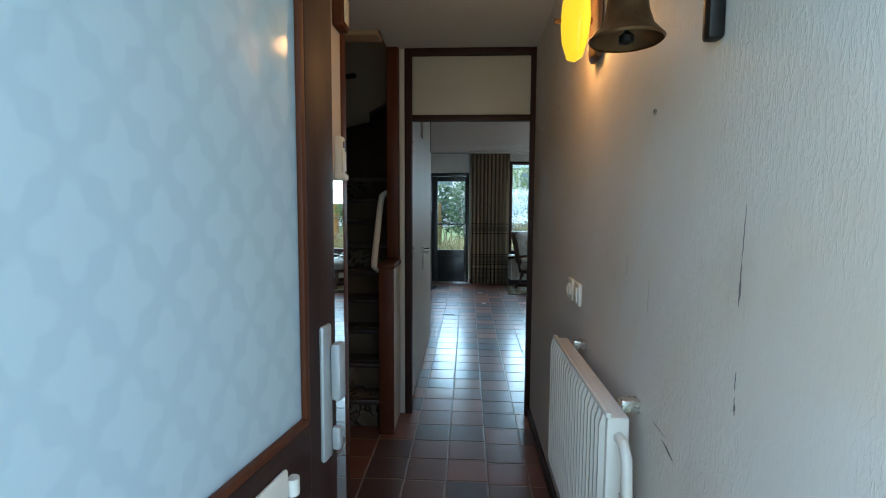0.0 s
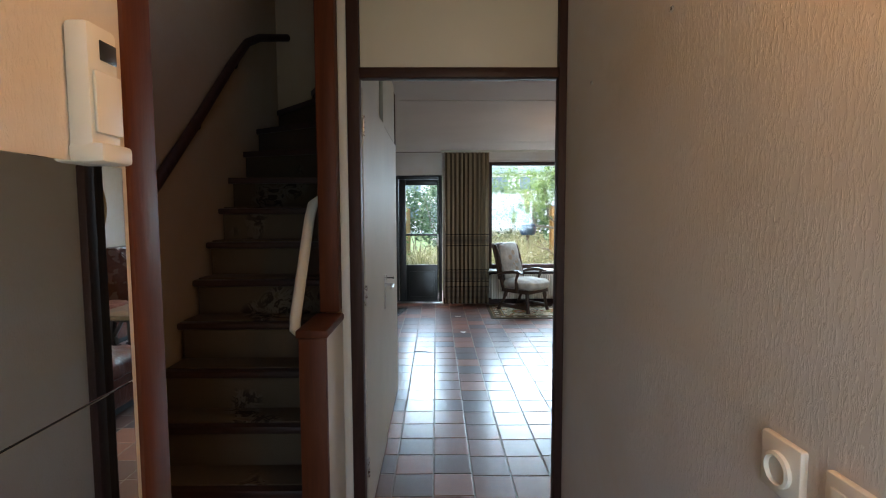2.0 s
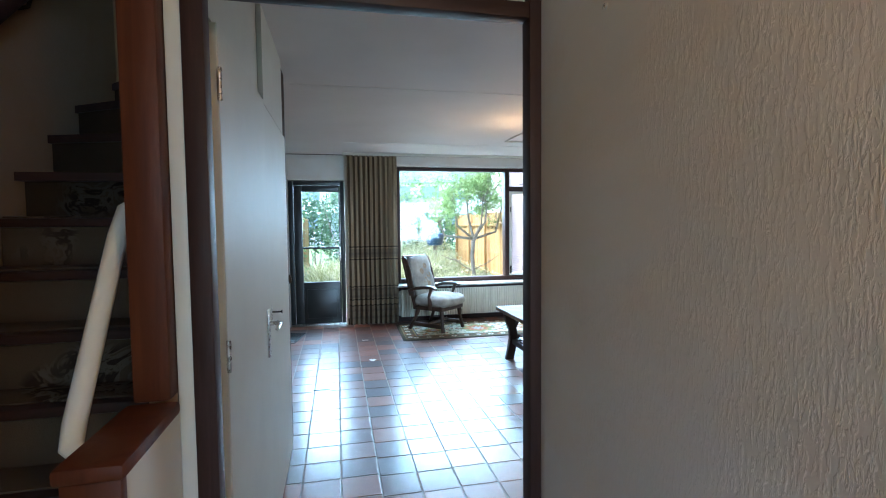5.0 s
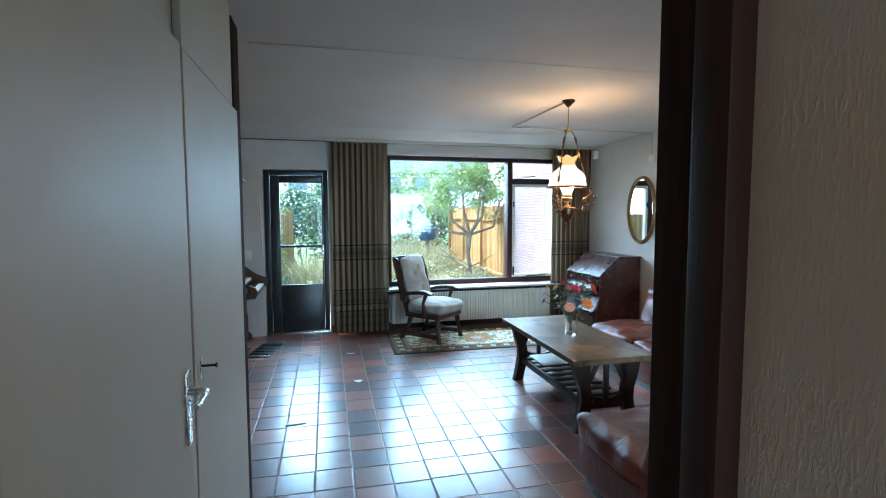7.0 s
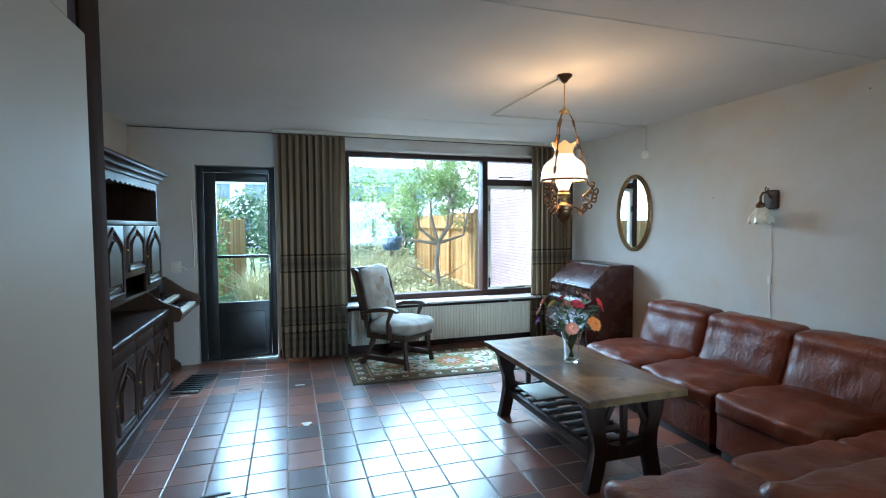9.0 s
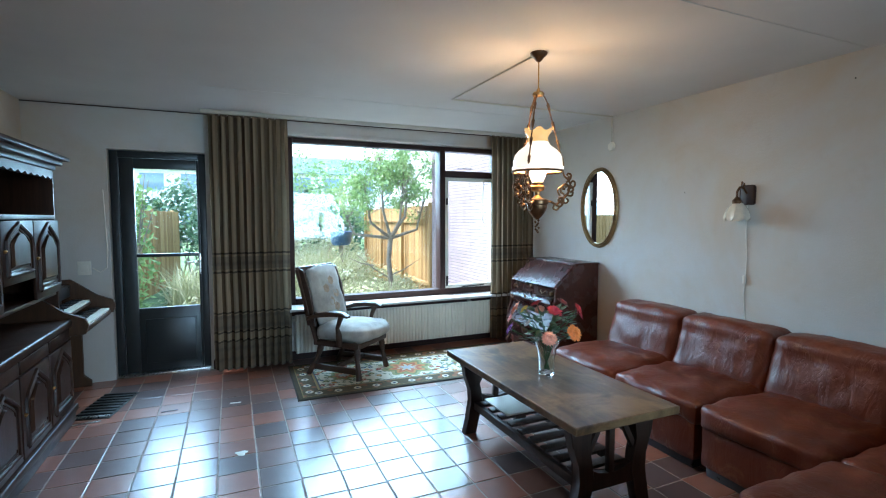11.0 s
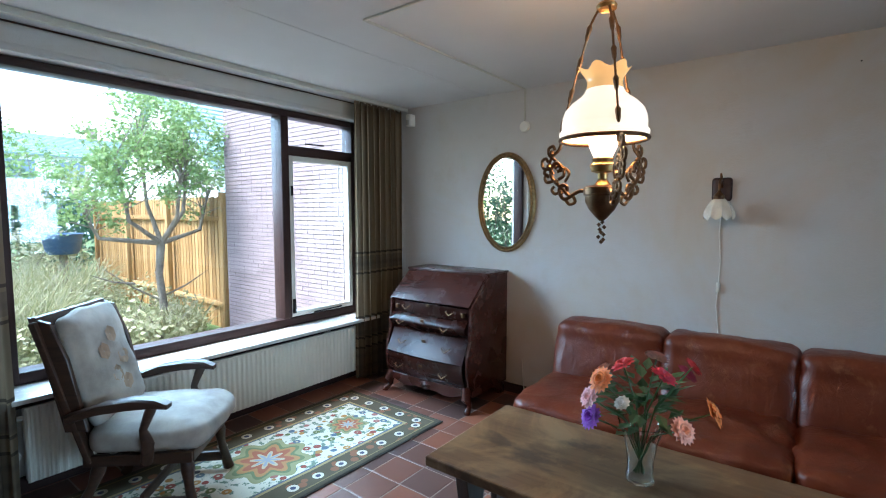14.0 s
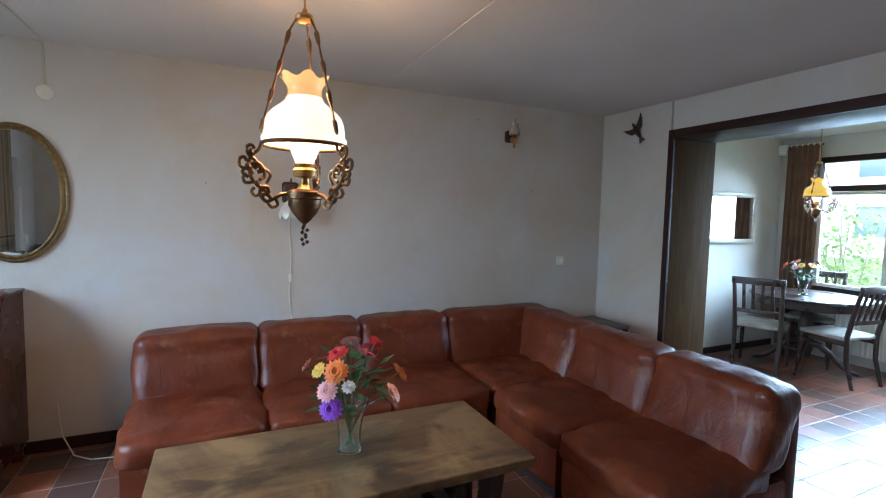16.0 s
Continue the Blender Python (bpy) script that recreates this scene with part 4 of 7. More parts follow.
for p in ((3.265, 3.302, 9.935, 10.0, 0.63, 1.942), (2.685, 3.265, 9.935, 10.0, 0.63, 0.672), (2.685, 3.265, 9.935, 10.0, 1.90, 1.942)):
    part("casement_rail", bx(*p, 0.004), "white_paint", w1)
part("vent_stay", tube(B(), [(2.80, 9.93, 2.045), (2.98, 9.915, 2.05)], 0.006, 8), "iron", w1)
part("casement_stay", tube(B(), [(2.86, 9.925, 0.64), (3.15, 9.915, 0.65)], 0.007, 8), "iron", w1)
part("casement_latch", bx(2.652, 2.675, 9.915, 9.936, 0.66, 0.78, 0.004), "iron", w1)
part("casement_latch", bx(2.655, 2.672, 9.918, 9.936, 1.62, 1.70, 0.004), "iron", w1)
part("window_sill", bx(0.84, 3.38, 9.66, 9.93, 0.532, 0.558, 0.005), "sill", w1, "pale stone sill")
part("apron", bx(0.87, 3.36, 9.835, 9.859, 0.46, 0.532, 0.004), "dark_frame_h", w1)
structure("trim_curtain_rail", bx(0.10, 3.73, 9.62, 9.655, 2.415, 2.45, 0.004), "white_panel", "white curtain rail at the ceiling", "trim", True)
structure("trim_pelmet", bx(0.86, 3.37, 9.845, 9.86, 2.30, 2.34, 0.004), "wall", "narrow strip above the window", "trim", True)

w2 = thing("window_2", "dark brown front window of the dining room", "window", kind="structure")
for nm, p, mt in (("frame_post", (1.452, 1.51, 1.29, 1.38, 0.72, 2.22), "dark_frame"), ("frame_post", (3.355, 3.418, 1.29, 1.38, 0.72, 2.22), "dark_frame"), ("mullion", (2.62, 2.68, 1.29, 1.385, 0.78, 2.16), "dark_frame"),
                  ("frame_head", (1.51, 3.355, 1.29, 1.38, 2.16, 2.22), "dark_frame_h"), ("frame_sill", (1.51, 3.355, 1.29, 1.38, 0.72, 0.78), "dark_frame_h"), ("transom", (1.51, 3.355, 1.292, 1.382, 1.84, 1.90), "dark_frame_h")):
    part(nm, bx(*p, 0.005), mt, w2)
for p in ((1.51, 2.62, 0.78, 1.84), (2.68, 3.355, 0.78, 1.84), (1.51, 2.62, 1.90, 2.16), (2.68, 3.355, 1.90, 2.16)):
    pn = part("pane", bx(p[0], p[1], 1.325, 1.331, p[2], p[3], 0), "pane", w2)
    pn.visible_shadow = False
for x in (2.695, 3.32):
    part("casement_stile", bx(x - 0.01, x + 0.03, 1.335, 1.378, 0.785, 1.835, 0.003), "white_paint", w2)
for z in (0.785, 1.80):
    part("casement_rail", bx(2.726, 3.309, 1.336, 1.377, z, z + 0.035, 0.003), "white_paint", w2)
part("window_sill", bx(1.42, 3.44, 1.385, 1.56, 0.68, 0.715, 0.005), "sill", w2)

# ---- curtains and radiators ----


def curtain(name, x0, x1, y, z0, z1, folds, material, label, amp=0.047):
    ob = thing(name, label, "curtain")
    bm = B()
    uvl = bm.loops.layers.uv.new("UVMap")
    nx, nz = folds * 10, 22
    grid = []
    rnd = random.Random(folds)
    ph = [rnd.uniform(-0.5, 0.5) for _ in range(folds + 2)]
    for i in range(nx + 1):
        col = []
        s = i / nx
        for j in range(nz + 1):
            q = j / nz
            a = s * folds * 2 * math.pi + ph[int(s * folds)] * math.sin(s * folds * math.pi) ** 2
            w = amp * (0.6 + 0.4 * (1 - q)) * (1 + 0.55 * noise.noise(Vector((s * 9, q * 1.2, folds))))
            x = x0 + (x1 - x0) * s + 0.012 * math.sin(2 * a + 1.1) + 0.010 * noise.noise(Vector((s * 6, q * 3, 2.0))) * (1 - q)
            col.append((bm.verts.new((x, y + w * math.sin(a), z0 + (z1 - z0) * q)), s * (x1 - x0) * 2.3, z0 + (z1 - z0) * q))
        grid.append(col)
    for i in range(nx):
        for j in range(nz):
            c = [grid[i][j], grid[i + 1][j], grid[i + 1][j + 1], grid[i][j + 1]]
            f = bm.faces.new([q[0] for q in c])
            for lp, q in zip(f.loops, c):
                lp[uvl].uv = (q[1], q[2])
    part("cloth", bm, material, ob, angle=180)
    part("heading", tube(B(), [(x0 + (x1 - x0) * i / 40, y - 0.004 + 0.012 * math.sin(i * 2.1), z1 - 0.012 + 0.004 * math.sin(i * 1.3)) for i in range(41)], 0.011, 6), material, ob, "gathered curtain heading")
    for i in range(folds):
        x = x0 + (x1 - x0) * (i + 0.5) / folds
        part("hook", bx(x - 0.004, x + 0.004, y - 0.02, y + 0.02, z1 - 0.015, z1 + 0.012, 0.001), "plastic", ob)
    return ob


curtain("curtain", 0.15, 0.845, 9.685, 0.025, 2.425, 10, "curtain", "long beige curtain with dark woven cross stripes beside the garden door")
curtain("curtain", 3.13, 3.70, 9.685, 0.03, 2.425, 8, "curtain", "long beige curtain with dark woven cross stripes in the corner")
curtain("curtain", 3.27, 3.62, 1.52, 0.05, 2.36, 6, "brown_curtain", "plain brown curtain at the dining room window", 0.03)


def radiator(name, label, length, height, at, rz, ribs, valve_at=0.0):
    """A steel panel radiator with pressed ribs; it stands along its own x and faces its own -y."""
    ob = thing(name, label, "radiator", at, rz)
    bm = B()
    n = ribs * 4
    top, bot = [], []
    cols = []
    for i in range(n + 1):
        x = length * i / n
        k = (0, 1, 1, 0)[i % 4]
        cols.append([bm.verts.new((x, -0.012 * k * w, z)) for z, w in ((0.0, 0.3), (0.03, 1), (height - 0.03, 1), (height, 0.3))])
    for a, b in zip(cols, cols[1:]):
        for j in range(3):
            bm.faces.new((a[j], b[j], b[j + 1], a[j + 1]))
    part("ribbed_panel", bm, "radiator", ob, angle=20)
    part("body", bx(0, length, 0.001, 0.055, 0.002, height - 0.002, 0.008), "radiator", ob)
    part("top_channel", bx(0, length, -0.002, 0.012, height - 0.006, height + 0.008, 0.003), "radiator", ob)
    for x in (length * 0.12, length * 0.88):
        part("bracket", bx(x - 0.02, x + 0.02, 0.055, 0.105, height - 0.02, height + 0.012, 0.003), "steel", ob)
    x = valve_at
    s = -1 if valve_at <= 0 else 1
    part("valve_elbow", tube(B(), [(x, 0.03, height - 0.05), (x + s * 0.03, 0.03, height - 0.05), (x + s * 0.05, 0.032, height - 0.075), (x + s * 0.052, 0.035, height - 0.16)], 0.013, 12), "radiator", ob)
    part("valve_nut", lathe([(0.018, 0), (0.018, 0.04)], 6, at=(x + s * 0.052, 0.035, height - 0.20)), "steel", ob)
    k = lathe([(0.024, 0), (0.026, 0.01), (0.026, 0.05), (0.022, 0.056), (0.013, 0.056), (0.012, 0.05)], 20)
    bmesh.ops.transform(k, matrix=pose(x + s * 0.052, 0.02, height - 0.225, 90, 0, 0), verts=k.verts)
    part("valve_knob", k, "plastic", ob)
    part("pipe", tube(B(), [(x + s * 0.052, 0.035, height - 0.2), (x + s * 0.052, 0.035, -at[2] + 0.002)], 0.008, 10), "radiator", ob)
    return ob


radiator("radiator", "cream panel radiator on the hall wall", 0.71, 0.50, (0.435, 2.57, 0.43), -90, 20, 0.71)
radiator("radiator", "long low cream radiator under the window", 2.28, 0.39, (0.90, 9.745, 0.09), 0, 62, 0.0)
radiator("radiator", "cream radiator under the dining room window", 1.5, 0.45, (3.2, 1.52, 0.13), 180, 36, 0.0)

# ---- hall things ----
mir = thing("wall_mirror", "tall frameless mirror on the hall wall", "mirror")
part("backing", bx(-0.4299, -0.422, 2.466, 2.746, 0.10, 1.523, 0.001), "dark_plastic", mir)
part("glass", bx(-0.4218, -0.4175, 2.464, 2.748, 0.098, 1.217, 0.0012), "mirror", mir, smooth=False)
part("glass", bx(-0.4218, -0.4175, 2.464, 2.748, 1.2185, 1.526, 0.0012), "mirror", mir, smooth=False)

al = thing("alarm_keypad", "white alarm keypad with small display on the hall wall", "alarm panel")
part("body", bx(-0.4299, -0.398, 2.664, 2.722, 1.535, 1.70, 0.008), "plastic", al)
part("display", bx(-0.3978, -0.3962, 2.684, 2.715, 1.655, 1.680, 0.0005), "dark_plastic", al)
part("flap", bx(-0.3978, -0.393, 2.668, 2.718, 1.562, 1.64, 0.003), "plastic", al)
part("foot", bx(-0.4298, -0.385, 2.663, 2.724, 1.525, 1.55, 0.006), "plastic", al)

for y, z, nm, lb in ((2.72, 1.088, "wall_socket", "cream wall socket in the hall"), (2.60, 1.088, "light_switch", "cream double light switch in the hall")):
    ob = thing(nm, lb, "socket" if nm == "wall_socket" else "switch")
    part("plate", bx(0.522, 0.5348, y - 0.04, y + 0.04, z - 0.04, z + 0.045, 0.004), "plastic", ob)
    if nm == "wall_socket":
        k = lathe([(0.026, 0), (0.026, 0.006), (0.021, 0.008), (0.019, 0.002)], 20)
        bmesh.ops.transform(k, matrix=pose(0.522, y, z, 0, -90, 0), verts=k.verts)
        part("socket_ring", k, "plastic", ob)
    else:
        part("rocker", bx(0.515, 0.5215, y - 0.027, y - 0.001, z - 0.027, z + 0.03, 0.003), "plastic", ob)
        part("rocker", bx(0.517, 0.5215, y + 0.001, y + 0.027, z - 0.027, z + 0.03, 0.003), "plastic", ob)

hl = thing("wall_lamp", "burning amber glass wall lamp with wooden back in the hall", "wall lamp")
part("back_board", bx(0.505, 0.5345, 2.36, 2.46, 1.90, 2.20, 0.02, 3), "stair_wood", hl)
bm = lathe([(0.0, -0.115), (0.06, -0.10), (0.098, -0.05), (0.108, 0.0), (0.10, 0.05), (0.075, 0.09), (0.03, 0.108), (0.0, 0.11)], 24)
bmesh.ops.transform(bm, matrix=pose(0.452, 2.41, 2.03) @ Matrix.Diagonal((0.42, 0.85, 1.15, 1)), verts=bm.verts)
sh = part("shade", bm, "opal_hall", hl, "glowing amber mottled glass")
sh.visible_shadow = False
part("pin", tube(B(), [(0.405, 2.41, 2.03), (0.385, 2.41, 2.03)], 0.008, 10), "bronze", hl)
part("arm", tube(B(), [(0.506, 2.41, 2.03), (0.47, 2.41, 2.03)], 0.012, 10), "bronze", hl)

bell = thing("door_bell", "old bronze bell on a bracket by the entrance", "bell")
part("bell_body", lathe([(0.060, 0.0), (0.063, 0.004), (0.057, 0.011), (0.044, 0.025), (0.036, 0.05), (0.033, 0.072), (0.025, 0.092), (0.010, 0.10), (0.0, 0.102)], 28, at=(0.375, 1.62, 1.70), cap=False), "bronze", bell)
part("clapper", lathe([(0.0, 0), (0.012, 0.004), (0.013, 0.014), (0.004, 0.022), (0.003, 0.09)], 12, at=(0.375, 1.62, 1.695)), "iron", bell)
part("bracket", tube(B(), [(0.375, 1.62, 1.80), (0.375, 1.62, 1.84), (0.41, 1.62, 1.86), (0.534, 1.62, 1.86)], 0.009, 10), "iron", bell)
part("mount", bx(0.505, 0.5345, 1.605, 1.635, 1.70, 1.93, 0.008), "iron", bell)
chime = thing("door_chime", "brown wooden chime box high on the hall wall", "chime")
part("case", bx(-0.4299, -0.385, 2.66, 2.76, 2.12, 2.26, 0.01), "red_wood", chime)
part("grille", bx(-0.3848, -0.381, 2.675, 2.745, 2.14, 2.24, 0.003), "plastic", chime)
# ---- sofa ----


def sofa_seat(name, x0, x1, y0, y1, back, label, seed):
    """One leather seat of the corner sofa. back: where the backrests stand, of 'e' (east) and 's' (south)."""
    ob = thing(name, label, "sofa", ((x0 + x1) / 2, (y0 + y1) / 2, 0), 0, "corner sofa")
    hx, hy = (x1 - x0) / 2 - 0.003, (y1 - y0) / 2 - 0.003
    part("plinth", bx(-hx + 0.04, hx - 0.04, -hy + 0.04, hy - 0.04, 0.0, 0.052, 0.004), "dark_plastic", ob)
    part("base", pillow(-hx + 0.012, hx - 0.012, -hy + 0.012, hy - 0.012, 0.05, 0.30, 0.03, 7, 0.004, 0.004, seed), "leather", ob, "red-brown leather base")
    sx1 = hx - (0.22 if "e" in back else 0.0)
    sy0 = -hy + (0.22 if "s" in back else 0.0)
    part("seat_cushion", pillow(-hx, sx1, sy0, hy, 0.265, 0.415, 0.045, 15, 0.022, 0.02, seed + 5), "leather", ob, "worn creased leather seat cushion")
    if "e" in back:
        bm = pillow(-0.13, 0.13, -hy - 0.004, hy + 0.004, 0.0, 0.405, 0.055, 15, 0.016, 0.012, seed + 9)
        for v in bm.verts:
            v.co.x += (v.co.z - 0.19) * 0.36
            v.co.x -= 0.03 * max(0, (v.co.z - 0.3) / 0.08)
        bmesh.ops.transform(bm, matrix=pose(hx - 0.20, 0, 0.345), verts=bm.verts)
        part("backrest", bm, "leather", ob, "plump leather backrest")
    if "s" in back:
        lo = -hx
        hi = hx if "e" not in back else hx - 0.04
        bm = pillow(lo - 0.004, hi + 0.004, -0.13, 0.13, 0.0, 0.405, 0.055, 15, 0.016, 0.012, seed + 11)
        for v in bm.verts:
            v.co.y -= (v.co.z - 0.19) * 0.36
            v.co.y += 0.03 * max(0, (v.co.z - 0.3) / 0.08)
        bmesh.ops.transform(bm, matrix=pose(0, -hy + 0.20, 0.345), verts=bm.verts)
        part("backrest", bm, "leather", ob, "plump leather backrest")
    if "e" in back:
        part("back_panel", bx(hx - 0.10, hx - 0.02, -hy + 0.01, hy - 0.01, 0.055, 0.60, 0.02), "leather_dark", ob)
    if "s" in back:
        part("back_panel", bx(-hx + 0.01, hx - 0.01, -hy + 0.02, -hy + 0.10, 0.055, 0.60, 0.02), "leather_dark", ob)
    return ob


SL = "worn red-brown leather sofa seat along the wall"
sofa_seat("sofa_seat", 2.72, 3.66, 7.275, 7.955, "e", "worn red-brown leather end seat beside the writing desk", 1)
sofa_seat("sofa_seat", 2.72, 3.66, 6.605, 7.272, "e", SL, 2)
sofa_seat("sofa_seat", 2.72, 3.66, 5.935, 6.602, "e", SL, 3)
sofa_seat("sofa_seat", 2.75, 3.66, 4.99, 5.932, "es", "red-brown leather corner seat of the sofa", 4)
sofa_seat("sofa_seat", 2.09, 2.747, 4.99, 5.932, "s", "worn red-brown leather sofa seat facing the window", 5)
sofa_seat("sofa_seat", 1.44, 2.087, 4.99, 5.932, "s", "worn red-brown leather end seat near the dining room", 6)

# ---- coffee table ----
ct = thing("coffee_table", "heavy dark oak coffee table with worn top and slatted shelf", "coffee table", (1.99, 7.05, 0))
TX, TY = 0.315, 0.685
part("tabletop", bx(-TX, TX, -TY, TY, 0.512, 0.552, 0.006), "oak", ct, "worn stained oak top", smooth=False)
for sy in (-1, 1):
    y = sy * (TY - 0.13)
    for sx in (-1, 1):
        o = [(0.115, 0.512), (0.265, 0.512), (0.245, 0.40), (0.205, 0.30), (0.20, 0.22), (0.225, 0.10), (0.25, 0.0), (0.165, 0.0), (0.14, 0.12), (0.115, 0.22), (0.125, 0.30), (0.15, 0.38), (0.14, 0.46)]
        part("leg", extrude([(sx * x, z) for x, z in o], y - 0.028, y + 0.028, bev=0.004), "oak_dark", ct)
    arch = [(-0.20, 0.20)] + [(0.17 * math.cos(radians(a)), 0.33 - 0.10 * math.sin(radians(a))) for a in range(180, -1, -20)] + [(0.20, 0.20), (0.20, 0.16), (-0.20, 0.16)]
    part("stretcher_board", extrude(arch, y - 0.02, y + 0.02, bev=0.003), "oak_dark", ct)
    part("spindle", beam(B(), (0, y, 0.20), (0, y, 0.512), 0.035, 0.03), "oak_dark", ct)
    for sx in (-1, 1):
        part("brace", beam(B(), (sx * 0.165, y, 0.30), (sx * 0.05, y, 0.512), 0.03, 0.028), "oak_dark", ct)
    part("top_bearer", beam(B(), (-0.27, y, 0.495), (0.27, y, 0.495), 0.03, 0.05), "oak_dark", ct)
for sx in (-1, 1):
    part("side_rail", bx(sx * 0.165 - 0.018, sx * 0.165 + 0.018, -TY + 0.14, TY - 0.14, 0.165, 0.215, 0.004), "oak_dark", ct)
for i in range(9):
    y = -0.46 + i * 0.115
    part("shelf_slat", bx(-0.16, 0.16, y - 0.03, y + 0.03, 0.2155, 0.232, 0.003), "oak_dark", ct)
paper = thing("paper", "folded white papers on the table shelf", "papers", (1.99, 7.05, 0))
part("sheet", bx(-0.12, 0.11, 0.20, 0.50, 0.2325, 0.240, 0.001), "plastic", paper)

# ---- vase with flowers ----


def flower(bm, head, r, petals, tilt, layers=2, seed=0):
    rnd = random.Random(seed)
    m = Matrix.Translation(head) @ tilt
    for L in range(layers):
        rr = r * (1 - 0.28 * L)
        for i in range(petals):
            a = 2 * math.pi * (i + 0.5 * L) / petals + rnd.uniform(-0.08, 0.08)
            up = 0.10 + 0.30 * L + rnd.uniform(-0.08, 0.08)
            w = rr * 0.95 * math.pi / petals + 0.002
            d, s = Vector((math.cos(a), math.sin(a), 0)), Vector((-math.sin(a), math.cos(a), 0))
            pts = [d * rr * 0.08 - s * w * 0.4, d * rr * 0.08 + s * w * 0.4, d * rr * 0.65 + s * w + Vector((0, 0, rr * up)), d * rr + Vector((0, 0, rr * up * 0.8)), d * rr * 0.65 - s * w + Vector((0, 0, rr * up))]
            bm.faces.new([bm.verts.new(m @ p) for p in pts])


def bouquet(name, label, at, scale, blooms, seed):
    ob = thing(name, label, "flowers", at)
    rnd = random.Random(seed)
    heads = []
    for mat, (x, y, z), r in blooms:
        p = Vector((x * 1.12, y * 1.12, 0.235 + (z - 0.235) * 0.88)) * scale
        base = Vector((-x * 0.10, -y * 0.10, 0.025)) * scale
        mid = base.lerp(p, 0.55) + Vector((0, 0, 0.03))
        mid.x *= 0.55
        mid.y *= 0.55
        part("stem", tube(B(), [base, mid, p], 0.0028 * scale, 6), "stem", ob)
        heads.append((mat, p, r * scale))
    for i, (mat, p, r) in enumerate(heads):
        fb = B()
        out = Vector((p.x * 1.6, p.y * 1.6, 0.18)).normalized()
        tilt = out.to_track_quat("Z", "Y").to_matrix().to_4x4()
        flower(fb, p, r * 0.84, 17 if r > 0.04 * scale else 11, tilt, 5, seed + i)
        part("blossom", fb, "petal_" + mat, ob, mat + " blossom", smooth=False)
    lf = B()
    for i in range(90):
        a, q = rnd.uniform(0, 6.28), rnd.uniform(0.19, 0.37) * scale
        rr = rnd.uniform(0.02, 0.12) * scale
        p = Vector((rr * math.cos(a), rr * math.sin(a), q))
        d = Vector((math.cos(a + rnd.uniform(-0.6, 0.6)), math.sin(a), rnd.uniform(-0.2, 0.7))).normalized() * 0.075 * scale
        s = d.cross(Vector((0, 0, 1))).normalized() * 0.019 * scale
        lf.faces.new([lf.verts.new(v) for v in (p, p + d * 0.4 + s, p + d + Vector((0, 0, -0.008)), p + d * 0.4 - s)])
    part("foliage", lf, "leaf", ob, smooth=False, kind="stuff")
    return ob


def vase(name, label, at, scale):
    ob = thing(name, label, "vase", at)
    s = scale
    out = [(0.042 * s, 0.0), (0.044 * s, 0.01 * s), (0.040 * s, 0.04 * s), (0.042 * s, 0.10 * s), (0.050 * s, 0.16 * s), (0.064 * s, 0.215 * s), (0.072 * s, 0.235 * s)]
    inn = [(r - 0.004, z + (0.012 * s if i == 0 else 0)) for i, (r, z) in enumerate(out)]
    bm = lathe(out + inn[::-1], 28, cap=False, wave=lambda q, a: (1 + (0.04 * math.cos(8 * a)), 0))
    bmesh.ops.holes_fill(bm, edges=[e for e in bm.edges if e.is_boundary])
    bmesh.ops.scale(bm, vec=(1.22, 1.22, 1.0), verts=bm.verts)
    part("glass_body", bm, "vase", ob)
    return ob


VX, VY = 2.0, 7.03
vase("vase", "clear flared glass vase on the coffee table", (VX, VY, 0.553), 0.88)
bouquet("bouquet", "mixed bouquet of red, orange, pink and purple blossoms in the vase", (VX, VY, 0.555), 1.0, [
    ("crimson", (0.00, -0.06, 0.40), 0.060), ("red", (-0.03, 0.05, 0.43), 0.055), ("orange", (-0.14, 0.08, 0.40), 0.058), ("pink", (0.08, -0.02, 0.44), 0.055),
    ("salmon", (-0.08, -0.13, 0.25), 0.055), ("orange", (0.02, -0.19, 0.29), 0.062), ("pink", (-0.15, 0.11, 0.33), 0.05), ("purple", (-0.16, 0.10, 0.26), 0.055),
    ("white", (-0.10, 0.03, 0.31), 0.034), ("crimson", (0.12, -0.10, 0.38), 0.050), ("red", (0.10, -0.12, 0.42), 0.045), ("salmon", (0.05, 0.14, 0.36), 0.045), ("yellow", (-0.06, 0.12, 0.38), 0.04)], 4)

# ---- hanging lamp ----


